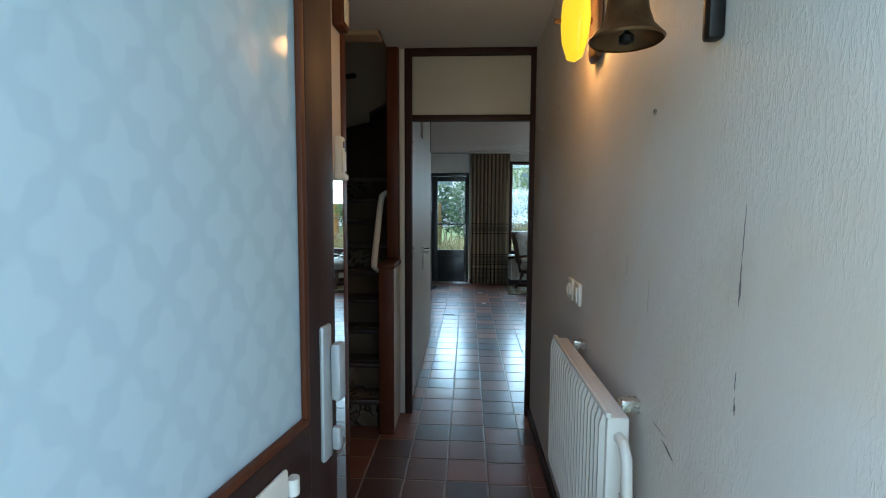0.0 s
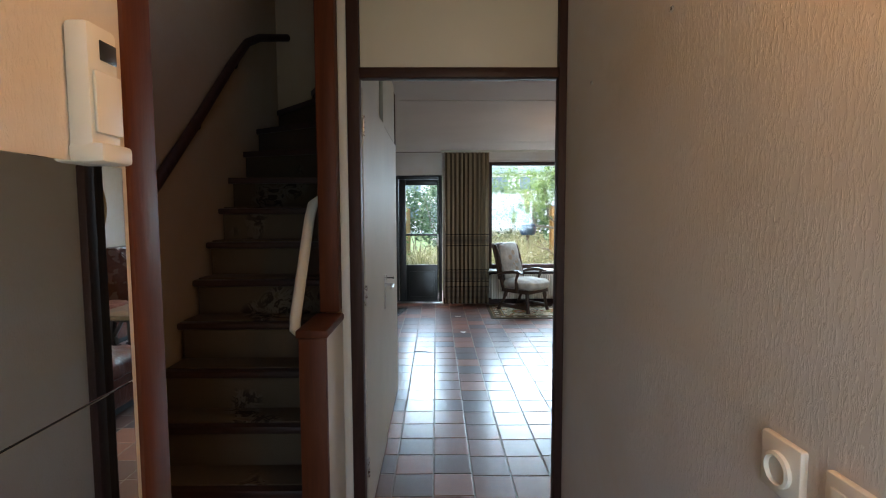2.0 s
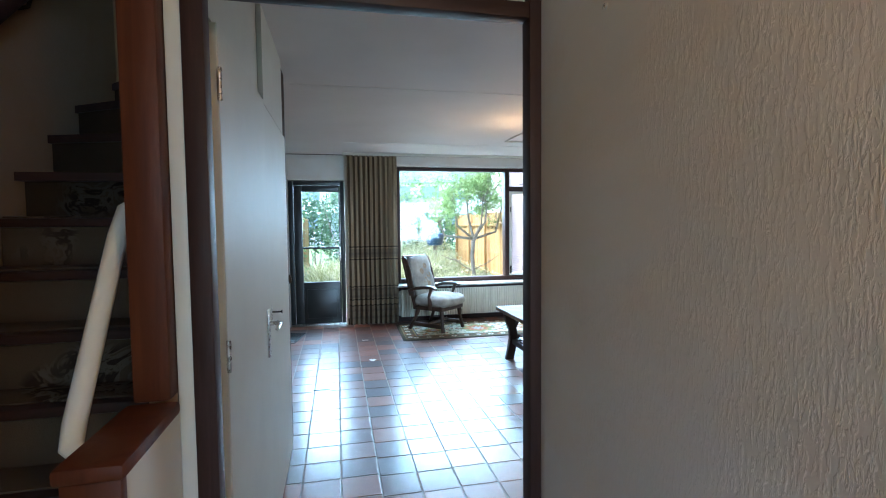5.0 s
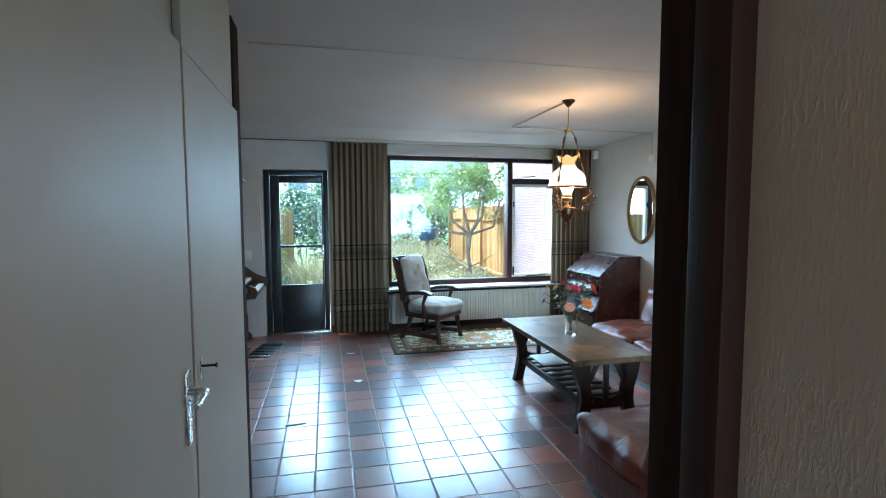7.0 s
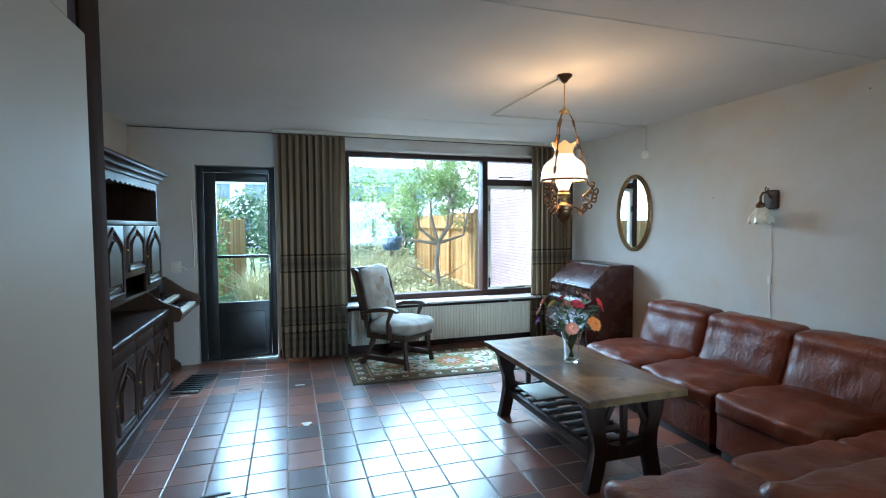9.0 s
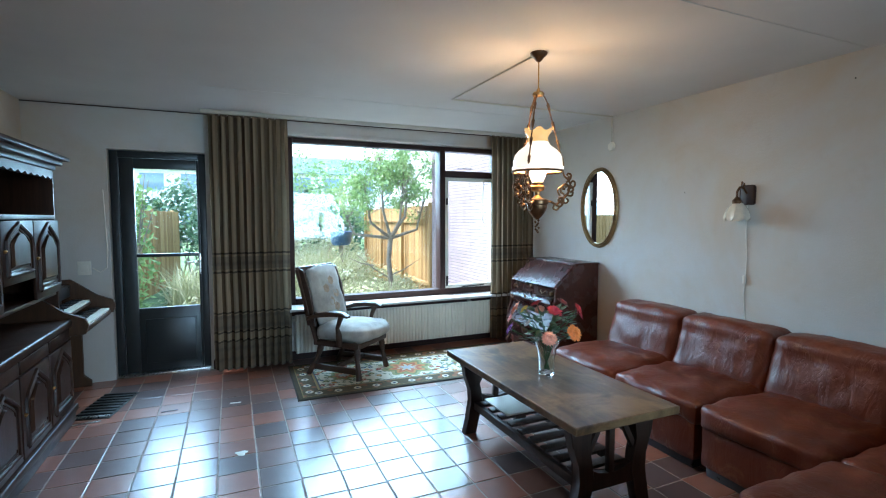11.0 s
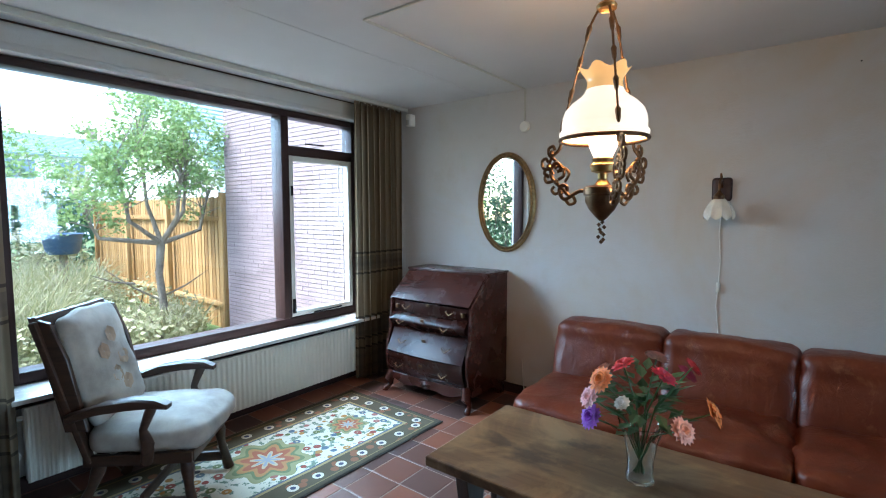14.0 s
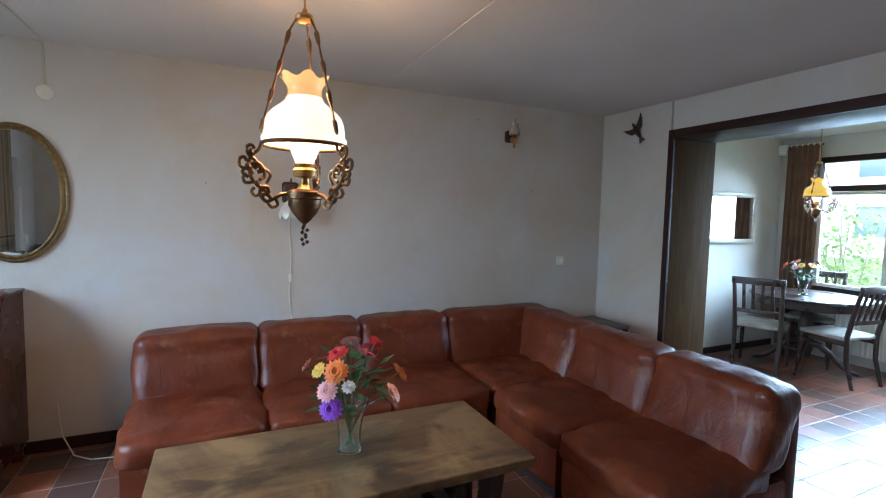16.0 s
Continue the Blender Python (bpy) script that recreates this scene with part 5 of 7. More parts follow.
def oil_lamp(name, label, at, drop, scale=1.0, lit="opal_lit", neck="opal_neck", chain=True):
    """A hanging lamp after an oil lamp: rose, rod, ring, three chains, opal shade, font and scrolled arms. at: its point on the ceiling."""
    ob = thing(name, label, "pendant lamp", at)
    z = -drop
    s = scale
    part("ceiling_rose", lathe([(0.052, 0.0), (0.050, -0.012), (0.030, -0.030), (0.016, -0.048), (0.006, -0.055)], 20), "bronze", ob)
    ring = z + 0.46 * s
    part("rod", tube(B(), [(0, 0, -0.05), (0, 0, ring)], 0.004, 8), "brass", ob)
    part("top_ring", lathe([(0.02 * s, -0.004), (0.034 * s, -0.012), (0.036 * s, 0.0), (0.03 * s, 0.008), (0.012 * s, 0.012), (0.008 * s, 0.03)], 20, at=(0, 0, ring)), "brass", ob)
    for i in range(3):
        a = radians(96 + 120 * i)
        ca, sa = math.cos(a), math.sin(a)
        bm = B()
        n = 7
        p0, p1 = Vector((0.03 * s * ca, 0.03 * s * sa, ring - 0.01)), Vector((0.158 * s * ca, 0.158 * s * sa, z + 0.03 * s))
        mid = Vector((0.055 * s * ca, 0.055 * s * sa, ring - 0.055 * s))
        path = [p0, mid]
        tube(bm, [p0, mid], 0.0045 * s, 6)
        for j in range(n):
            a0, a1 = mid.lerp(p1, j / n), mid.lerp(p1, (j + 1) / n)
            if j % 2 == 0:
                tube(bm, [a0, a0.lerp(a1, 0.2), a0.lerp(a1, 0.8), a1], [0.0045 * s, 0.010 * s, 0.0075 * s, 0.0045 * s], 7)
            else:
                tube(bm, [a0, a1], 0.0042 * s, 6)
        part("chain", bm, "bronze", ob)
    flute = lambda q, t: (1 + (0.10 * math.cos(6 * t) if q > 0.93 else 0.05 * math.cos(6 * t) if q > 0.8 else 0), 0.010 * s * math.cos(6 * t) if q > 0.9 else 0.0)
    up = part("shade", lathe([(0.146 * s, 0.0), (0.154 * s, 0.010 * s), (0.155 * s, 0.02 * s), (0.147 * s, 0.031 * s), (0.147 * s, 0.05 * s), (0.144 * s, 0.075 * s), (0.134 * s, 0.100 * s), (0.114 * s, 0.122 * s), (0.090 * s, 0.140 * s), (0.072 * s, 0.156 * s), (0.064 * s, 0.172 * s)], 36, at=(0, 0, z), cap=False), lit, ob, "glowing white opal glass")
    up.visible_shadow = False
    nk = part("shade_neck", lathe([(0.064 * s, 0.172 * s), (0.060 * s, 0.192 * s), (0.062 * s, 0.206 * s), (0.070 * s, 0.220 * s), (0.079 * s, 0.233 * s), (0.085 * s, 0.243 * s)], 36, at=(0, 0, z), wave=flute, cap=False), neck, ob, "glowing amber fluted glass")
    nk.visible_shadow = False
    bm = B()
    tube(bm, [(0.151 * s * math.cos(radians(d)), 0.151 * s * math.sin(radians(d)), z - 0.004) for d in range(0, 361, 10)], 0.0075 * s, 8, False)
    part("shade_rim", bm, "bronze", ob)
    ch = part("chimney", lathe([(0.028 * s, -0.075 * s), (0.042 * s, -0.045 * s), (0.055 * s, -0.01 * s), (0.045 * s, 0.04 * s), (0.028 * s, 0.09 * s)], 20, at=(0, 0, z), cap=False), "chimney_lit", ob, "bright glass chimney")
    ch.visible_shadow = False
    part("burner", lathe([(0.018 * s, -0.125 * s), (0.040 * s, -0.118 * s), (0.046 * s, -0.095 * s), (0.034 * s, -0.085 * s), (0.038 * s, -0.072 * s), (0.03 * s, -0.066 * s)], 24, at=(0, 0, z)), "brass", ob)
    part("neck_column", lathe([(0.03 * s, -0.165 * s), (0.016 * s, -0.145 * s), (0.018 * s, -0.125 * s)], 20, at=(0, 0, z)), "brass", ob)
    part("font", lathe([(0.008 * s, -0.295 * s), (0.022 * s, -0.282 * s), (0.045 * s, -0.255 * s), (0.060 * s, -0.225 * s), (0.060 * s, -0.205 * s), (0.066 * s, -0.200 * s), (0.066 * s, -0.175 * s), (0.050 * s, -0.168 * s), (0.02 * s, -0.163 * s)], 28, at=(0, 0, z)), "bronze", ob, "turned bronze lamp font")
    bm = B()
    for i in range(9):
        p = Vector((0.010 * s * math.cos(i * 2.4), 0.010 * s * math.sin(i * 2.4), z - (0.30 + 0.009 * i) * s))
        lathe([(0, -0.009 * s), (0.009 * s, 0), (0, 0.009 * s)], 7, bm, p, cap=False)
    part("finial", bm, "bronze", ob)
    for i in range(3):
        a = 96 + 120 * i
        bm = B()

        def sc(pts, r):
            pts = [Vector((p[0], p[1])) for p in pts]
            ends = [pts[0] * 2 - pts[1]] + pts + [pts[-1] * 2 - pts[-2]]
            fine = []
            for b0, b1, b2, b3 in zip(ends, ends[1:], ends[2:], ends[3:]):
                for u in (0.0, 0.25, 0.5, 0.75):
                    fine.append(0.5 * (2 * b1 + (b2 - b0) * u + (2 * b0 - 5 * b1 + 4 * b2 - b3) * u * u + (3 * b1 - b0 - 3 * b2 + b3) * u ** 3))
            pts = fine + [pts[-1]]
            tube(bm, [((q[0] - 0.012) * s, 0, z + q[1] * s) for q in pts], [r * 1.25 * s] * len(pts), 7)
        sc([(0.055, -0.19), (0.09, -0.185), (0.12, -0.20), (0.15, -0.215), (0.17, -0.19), (0.165, -0.165), (0.145, -0.165), (0.14, -0.185)], 0.006)
        sc([(0.13, -0.205), (0.165, -0.17), (0.195, -0.14), (0.205, -0.105), (0.19, -0.08), (0.17, -0.085), (0.168, -0.105), (0.18, -0.11)], 0.006)
        sc([(0.195, -0.12), (0.21, -0.085), (0.20, -0.055), (0.175, -0.03), (0.165, 0.0)], 0.005)
        sc([(0.205, -0.10), (0.235, -0.095), (0.24, -0.07), (0.225, -0.06), (0.215, -0.075)], 0.005)
        sc([(0.19, -0.145), (0.22, -0.15), (0.228, -0.13), (0.215, -0.12)], 0.005)
        sc([(0.16, -0.18), (0.185, -0.195), (0.20, -0.18), (0.19, -0.165)], 0.005)
        sc([(0.15, -0.15), (0.135, -0.12), (0.15, -0.10), (0.165, -0.11)], 0.0045)
        sc([(0.175, -0.14), (0.155, -0.125), (0.16, -0.095), (0.18, -0.09), (0.19, -0.10)], 0.0055)
        sc([(0.21, -0.13), (0.23, -0.115), (0.222, -0.10), (0.205, -0.105)], 0.0055)
        sc([(0.12, -0.20), (0.11, -0.225), (0.13, -0.235), (0.145, -0.22)], 0.005)
        sc([(0.185, -0.07), (0.21, -0.05), (0.215, -0.025), (0.198, -0.015), (0.19, -0.03)], 0.005)
        for q in ((0.17, -0.15), (0.2, -0.09), (0.19, -0.04), (0.15, -0.19)):
            lathe([(0, -0.012 * s), (0.011 * s, -0.004 * s), (0.009 * s, 0.006 * s), (0, 0.012 * s)], 7, bm, (q[0] * s, 0.004, z + q[1] * s), cap=False)
        bmesh.ops.transform(bm, matrix=pose(0, 0, 0, 0, 0, a), verts=bm.verts)
        part("scroll_arm", bm, "bronze", ob, "ornate cast brass scroll")
    return ob


oil_lamp("pendant_lamp", "burning brass pendant lamp with white opal shade over the table", (2.04, 7.20, 2.45), 0.70)
oil_lamp("pendant_lamp", "small pendant lamp with yellow shade over the dining table", (2.94, 2.20, 2.45), 0.70, 0.72, "opal_dining", "opal_dining")

# surface cable along the ceiling to the lamp
cable = thing("cable_duct", "thin white cable duct on the ceiling with a round junction box", "cable duct")
for p in ((2.028, 2.040, 7.24, 8.42, 2.438, 2.4495), (2.0405, 3.747, 8.407, 8.419, 2.438, 2.4495), (3.736, 3.7495, 8.406, 8.420, 2.195, 2.437)):
    part("duct", bx(*p, 0.002), "white_panel", cable)
k = lathe([(0.042, 0), (0.042, 0.016), (0.036, 0.024), (0.0, 0.025)], 24)
bmesh.ops.transform(k, matrix=pose(3.7495, 8.413, 2.157, 0, -90, 0), verts=k.verts)
part("junction_box", k, "plastic", cable)

# ---- oval mirror ----
om = thing("oval_mirror", "oval mirror in a gilt frame above the writing desk", "mirror", (3.75, 8.575, 1.566))
bm = B()
prof = [(-0.002, 0.0), (-0.022, 0.0), (-0.030, 0.010), (-0.022, 0.022), (-0.030, 0.030), (-0.020, 0.040), (-0.002, 0.044)]
rings = []
N = 64
for i in range(N):
    a = 2 * math.pi * i / N
    ry, rz_ = 0.224 * math.cos(a), 0.362 * math.sin(a)
    nn = Vector((math.cos(a) / 0.224, math.sin(a) / 0.362)).normalized()
    rings.append([bm.verts.new((px, ry + nn.x * w, rz_ + nn.y * w)) for px, w in prof])
for i in range(N):
    p, q = rings[i], rings[(i + 1) % N]
    for j in range(len(prof)):
        bm.faces.new((p[j], p[(j + 1) % len(prof)], q[(j + 1) % len(prof)], q[j]))
part("frame", bm, "gilt", om, "gilt moulded frame")
bm = B()
bm.faces.new([bm.verts.new((-0.010, 0.229 * math.cos(2 * math.pi * i / N), 0.367 * math.sin(2 * math.pi * i / N))) for i in range(N)])
r = bmesh.ops.extrude_face_region(bm, geom=bm.faces[:])
bmesh.ops.translate(bm, vec=(0.004, 0, 0), verts=[v for v in r["geom"] if isinstance(v, bmesh.types.BMVert)])
part("glass", bm, "mirror", om, smooth=False)

# ---- writing desk ----
ds = thing("writing_desk", "dark mahogany slant-front bureau with swelling drawers", "writing desk", (3.20, 8.955, 0))
HW = 0.40
side = [(0.0, 0.12), (-0.03, 0.20), (-0.055, 0.30), (-0.045, 0.42), (0.0, 0.54), (-0.02, 0.60), (0.0, 0.66), (0.0, 0.775), (0.215, 0.995), (0.445, 0.995), (0.445, 0.10), (0.03, 0.10)]
side = [(0.0 + max(x, -0.0) if x > 0 else x * 0.9, z) for x, z in side]
for sy in (-1, 1):
    part("side_panel", extrude(side, sy * HW - 0.011, sy * HW + 0.011, bev=0.003), "mahogany", ds)
part("carcass", bx(0.03, 0.44, -HW + 0.012, HW - 0.012, 0.12, 0.76, 0.003), "mahogany", ds)
part("top", bx(0.20, 0.455, -HW - 0.018, HW + 0.018, 0.9955, 1.015, 0.005), "mahogany", ds)
lid = extrude([(0.004, 0.775), (-0.006, 0.786), (0.205, 1.0), (0.217, 0.992)], -HW + 0.012, HW - 0.012, bev=0.002)
part("slant_lid", lid, "mahogany", ds, "sloping mahogany writing flap")


def drawer(z0, z1, bulge, name, pulls):
    bm = B()
    n, m = 8, 12
    grid = []
    for i in range(n + 1):
        q = i / n
        z = z0 + (z1 - z0) * q
        bl = bulge(q)
        grid.append([bm.verts.new((bl - 0.022 * math.sin(math.pi * j / m) ** 0.8, -HW + 0.025 + (2 * HW - 0.05) * j / m, z)) for j in range(m + 1)])
    for a, b in zip(grid, grid[1:]):
        for j in range(m):
            bm.faces.new((a[j], a[j + 1], b[j + 1], b[j]))
    bmesh.ops.solidify(bm, geom=bm.faces[:], thickness=-0.03)
    d = part(name, bm, "mahogany", ds, angle=60)
    zc = (z0 + z1) / 2
    xf = bulge(0.5) - 0.024
    for py in (-0.22, 0.22):
        tb = tube(B(), [(xf, py - 0.035, zc + 0.012), (xf - 0.016, py - 0.035, zc + 0.006), (xf - 0.022, py, zc - 0.018), (xf - 0.016, py + 0.035, zc + 0.006), (xf, py + 0.035, zc + 0.012)], 0.004, 8)
        part("drawer_pull", tb, "bronze", d, "brass drop handle")
    part("keyhole_plate", bx(xf - 0.006, xf - 0.001, -0.018, 0.018, zc + 0.02, zc + 0.045, 0.002), "bronze", d)
    return d


drawer(0.685, 0.765, lambda q: 0.022, "top_drawer", 2)
drawer(0.555, 0.675, lambda q: -0.050 * math.sin(math.pi * q) + 0.012, "drawer", 2)
drawer(0.365, 0.540, lambda q: 0.008 - 0.075 * (1 - q) ** 1.3, "drawer", 2)
drawer(0.175, 0.355, lambda q: -0.067 + 0.045 * (1 - q) ** 2, "drawer", 2)
apron = [(-HW, 0.17)] + [(-HW + 2 * HW * i / 24, 0.105 + 0.022 * math.cos(4 * math.pi * i / 24) + (0.02 if 10 <= i <= 14 else 0) * -1) for i in range(25)] + [(HW, 0.17)]
bm = extrude(apron, -0.012, 0.012, bev=0.003)
bmesh.ops.transform(bm, matrix=pose(-0.02, 0, 0, 0, 0, 90), verts=bm.verts)
part("apron", bm, "mahogany", ds, "carved wavy apron")
for sy in (-1, 1):
    part("front_foot", tube(B(), [(0.0, sy * (HW - 0.03), 0.17), (-0.03, sy * (HW - 0.01), 0.10), (-0.01, sy * HW, 0.05), (-0.05, sy * (HW + 0.015), 0.015), (-0.055, sy * (HW + 0.015), 0.0)], [0.04, 0.036, 0.022, 0.024, 0.02], 10), "mahogany", ds)
    part("back_foot", bx(0.38, 0.44, sy * (HW - 0.03) - 0.025, sy * (HW - 0.03) + 0.025, 0, 0.12, 0.004), "mahogany", ds)

shell = B()
for i in range(9):
    a = radians(-76 + 19 * i)
    tube(shell, [(-0.026, 0.0, 0.165), (-0.040, 0.030 * math.sin(a), 0.150 - 0.020 * math.cos(a)), (-0.030, 0.062 * math.sin(a), 0.155 - 0.062 * math.cos(a))], [0.005, 0.009, 0.008], 6)
part("carved_shell", shell, "mahogany", ds, "carved shell on the apron")
for sy in (-1, 1):
    part("lid_support", bx(-0.006, 0.03, sy * 0.33 - 0.012, sy * 0.33 + 0.012, 0.70, 0.735, 0.004), "bronze", ds)
for c in ds.children_recursive:
    c.data.transform(Matrix.Diagonal((1.175, 1.0, 1.0, 1.0)))

# ---- rug ----
rug = thing("rug", "cream and olive floral rug with ringed border under the armchair", "rug", (1.87, 9.115, 0), -1.2)
bm = B()
bmesh.ops.create_grid(bm, x_segments=60, y_segments=28, size=1.0)
for v in bm.verts:
    v.co = Vector((v.co.x * 1.065, v.co.y * 0.475, 0.010 + 0.0025 * noise.noise(Vector((v.co.x * 4, v.co.y * 3, 0)))))
part("woven_top", bm, "rug", rug, angle=180)
part("binding", bx(-1.078, 1.078, -0.488, 0.488, 0.0005, 0.0068, 0.002), "carpet_edge", rug)

# ---- armchair ----
ac = thing("armchair", "oak high-backed armchair with pale floral cushions on the rug", "armchair", (1.345, 9.245, 0.012), -47)
for sy in (-1, 1):
    part("front_leg", tube(B(), [(0.19, sy * 0.20, 0.36), (0.215, sy * 0.215, 0.24), (0.22, sy * 0.22, 0.16), (0.25, sy * 0.24, 0.0)], [0.024, 0.032, 0.021, 0.029], 10), "chair_wood", ac)
    part("back_leg", tube(B(), [(-0.17, sy * 0.18, 0.36), (-0.20, sy * 0.20, 0.24), (-0.23, sy * 0.205, 0.16), (-0.31, sy * 0.235, 0.0)], [0.024, 0.032, 0.021, 0.029], 10), "chair_wood", ac)
    part("back_post", beam(B(), (-0.21, sy * 0.235, 0.30), (-0.40, sy * 0.265, 0.98), 0.045, 0.030, 0.008, (1, 0, 0)), "chair_wood", ac)
    arm = [(-0.27, 0.555), (-0.12, 0.60), (0.02, 0.625), (0.12, 0.615), (0.175, 0.59), (0.175, 0.57), (0.10, 0.58), (0.0, 0.585), (-0.12, 0.56), (-0.27, 0.515)]
    part("armrest", extrude(arm, sy * 0.285 - 0.035, sy * 0.285 + 0.035, bev=0.010), "chair_wood", ac)
    part("arm_support", tube(B(), [(0.05, sy * 0.255, 0.30), (0.07, sy * 0.28, 0.40), (0.055, sy * 0.285, 0.47), (0.10, sy * 0.285, 0.585)], [0.026, 0.030, 0.018, 0.026], 10), "chair_wood", ac)
    wing = [(-0.30, 0.46), (-0.20, 0.46), (-0.235, 0.62), (-0.27, 0.80), (-0.34, 0.97), (-0.43, 1.0), (-0.36, 0.74)]
    part("side_wing", extrude(wing, sy * 0.25 - 0.012, sy * 0.25 + 0.012, bev=0.004), "chair_wood", ac)
    part("side_rail", bx(-0.24, 0.25, sy * 0.235 - 0.015, sy * 0.235 + 0.015, 0.28, 0.334, 0.006), "chair_wood", ac)
    part("side_stretcher", beam(B(), (-0.28, sy * 0.222, 0.075), (0.235, sy * 0.23, 0.075), 0.03, 0.055, 0.006), "chair_wood", ac)
part("cross_stretcher", beam(B(), (0, -0.22, 0.095), (0, 0.22, 0.095), 0.022, 0.045, 0.006), "chair_wood", ac)
part("front_rail", bx(0.225, 0.255, -0.235, 0.235, 0.28, 0.334, 0.006), "chair_wood", ac)
part("back_panel", beam(B(), (-0.235, 0, 0.36), (-0.405, 0, 0.96), 0.47, 0.018, 0.004, (1, 0, 0)), "chair_wood", ac)
part("crest_rail", beam(B(), (-0.405, -0.26, 0.965), (-0.405, 0.26, 0.965), 0.03, 0.07, 0.01), "chair_wood", ac)
part("seat_cushion", pillow(-0.22, 0.30, -0.252, 0.252, 0.335, 0.468, 0.05, 11, 0.030, 0.012, 21), "cushion", ac, "pale tufted seat cushion")
bm = pillow(-0.04, 0.045, -0.205, 0.205, 0.0, 0.55, 0.045, 11, 0.02, 0.014, 23)
bmesh.ops.transform(bm, matrix=pose(-0.195, 0, 0.45, 0, -16, 0), verts=bm.verts)
part("back_cushion", bm, "cushion", ac, "pale back cushion with faded flowers")
for i, (y, z) in enumerate(((0.02, 0.40), (-0.07, 0.33), (0.06, 0.27), (-0.03, 0.20), (0.03, 0.14))):
    fb = B()
    flower(fb, Vector((0.0, y, z)), 0.045, 6, Matrix.Rotation(radians(90), 4, "Y"), 1, i)
    bmesh.ops.transform(fb, matrix=pose(-0.195, 0, 0.45, 0, -16, 0) @ pose(0.0685, 0, 0), verts=fb.verts)
    part("printed_flower", fb, "print", ac, "faded brown flower print", smooth=False)

# ---- wall lamps, socket, bird, detector ----
wl = thing("wall_lamp", "unlit wall lamp with white scalloped shade and hanging cord", "wall lamp", (3.75, 7.04, 0))
part("wall_plate", bx(-0.022, -0.001, -0.055, 0.055, 1.555, 1.70, 0.018, 3), "stair_wood", wl)
part("arm", tube(B(), [(-0.022, 0, 1.64), (-0.06, 0, 1.68), (-0.10, 0, 1.68), (-0.125, 0, 1.65), (-0.125, 0, 1.60)], 0.008, 10), "bronze", wl)
part("scroll", tube(B(), [(-0.06, 0, 1.68), (-0.05, 0, 1.71), (-0.075, 0, 1.72), (-0.08, 0, 1.695)], 0.006, 8), "bronze", wl)
part("shade_holder", lathe([(0.03, 0), (0.032, 0.02), (0.015, 0.04), (0.008, 0.05)], 16, at=(-0.125, 0, 1.565)), "bronze", wl)
part("shade", lathe([(0.082, 0), (0.079, 0.035), (0.066, 0.072), (0.048, 0.100), (0.030, 0.120)], 36, at=(-0.115, 0, 1.450), cap=False, wave=lambda q, a: (1 + (0.07 * math.cos(9 * a)) * (1 - q), 0.012 * math.cos(9 * a) * (1 - q) ** 3)), "opal", wl, "white scalloped glass shade")
part("cord", tube(B(), [(-0.006, 0.0, 1.555), (-0.005, 0.006, 1.35), (-0.005, -0.006, 1.18), (-0.005, 0.0, 1.03), (-0.005, 0.008, 0.90), (-0.005, -0.012, 0.70), (-0.02, 0.0, 0.45), (-0.02, 0.0, 0.09)], 0.003, 6), "plastic", wl)
part("cord_switch", bx(-0.022, -0.004, -0.011, 0.011, 0.985, 1.045, 0.005), "plastic", wl)
wl2 = thing("wall_lamp", "small brass oil-lamp style wall light near the corner", "wall lamp", (3.75, 5.235, 0))
part("wall_plate", bx(-0.02, -0.001, -0.04, 0.04, 2.12, 2.22, 0.02, 3), "stair_wood", wl2)
part("arm", tube(B(), [(-0.02, 0, 2.15), (-0.06, 0, 2.13), (-0.09, 0, 2.15)], 0.007, 8), "bronze", wl2)
part("font", lathe([(0.004, -0.075), (0.015, -0.06), (0.008, -0.045), (0.03, -0.02), (0.036, 0.0), (0.02, 0.02), (0.012, 0.035)], 18, at=(-0.09, 0, 2.14)), "brass", wl2)
part("shade", lathe([(0.045, 0.0), (0.048, 0.015), (0.034, 0.055), (0.026, 0.07), (0.032, 0.09)], 24, at=(-0.09, 0, 2.175), cap=False), "opal_dim", wl2, "small smoky milk glass shade")
part("chimney", tube(B(), [(-0.09, 0, 2.18), (-0.09, 0, 2.315)], 0.008, 10), "opal_dim", wl2)
sk = thing("wall_socket", "white wall socket behind the sofa", "socket", (3.75, 4.64, 1.093))
part("plate", bx(-0.012, -0.0005, -0.04, 0.04, -0.04, 0.04, 0.004), "plastic", sk)
k = lathe([(0.026, 0), (0.026, 0.006), (0.021, 0.008), (0.019, 0.002)], 20)
bmesh.ops.transform(k, matrix=pose(-0.012, 0, 0, 0, -90, 0), verts=k.verts)
part("socket_ring", k, "plastic", sk)
bird = thing("bird_ornament", "dark wooden flying bird ornament on the wall", "ornament", (3.33, 4.196, 2.255))
part("body", lathe([(0.0, -0.085), (0.012, -0.06), (0.02, -0.02), (0.017, 0.03), (0.011, 0.055), (0.012, 0.07), (0.002, 0.09)], 12), "stair_wood", bird)
bird.matrix_world = pose(3.33, 4.203, 2.255, 0, 35, 0)
for s_ in (-1, 1):
    part("wing", extrude([(0, 0.03), (s_ * 0.05, 0.055), (s_ * 0.115, 0.10), (s_ * 0.09, 0.045), (s_ * 0.06, 0.0), (0, -0.02)], -0.006, 0.004, bev=0.002), "stair_wood", bird)
part("tail", extrude([(0.0, -0.06), (0.03, -0.12), (0.0, -0.11), (-0.03, -0.12)], -0.005, 0.003), "stair_wood", bird)
se = thing("alarm_sensor", "small white alarm sensor in the ceiling corner", "sensor", (3.705, 9.575, 2.33), 0)
part("body", bx(-0.03, 0.0445, -0.03, 0.03, -0.055, 0.055, 0.012, 3), "plastic", se)
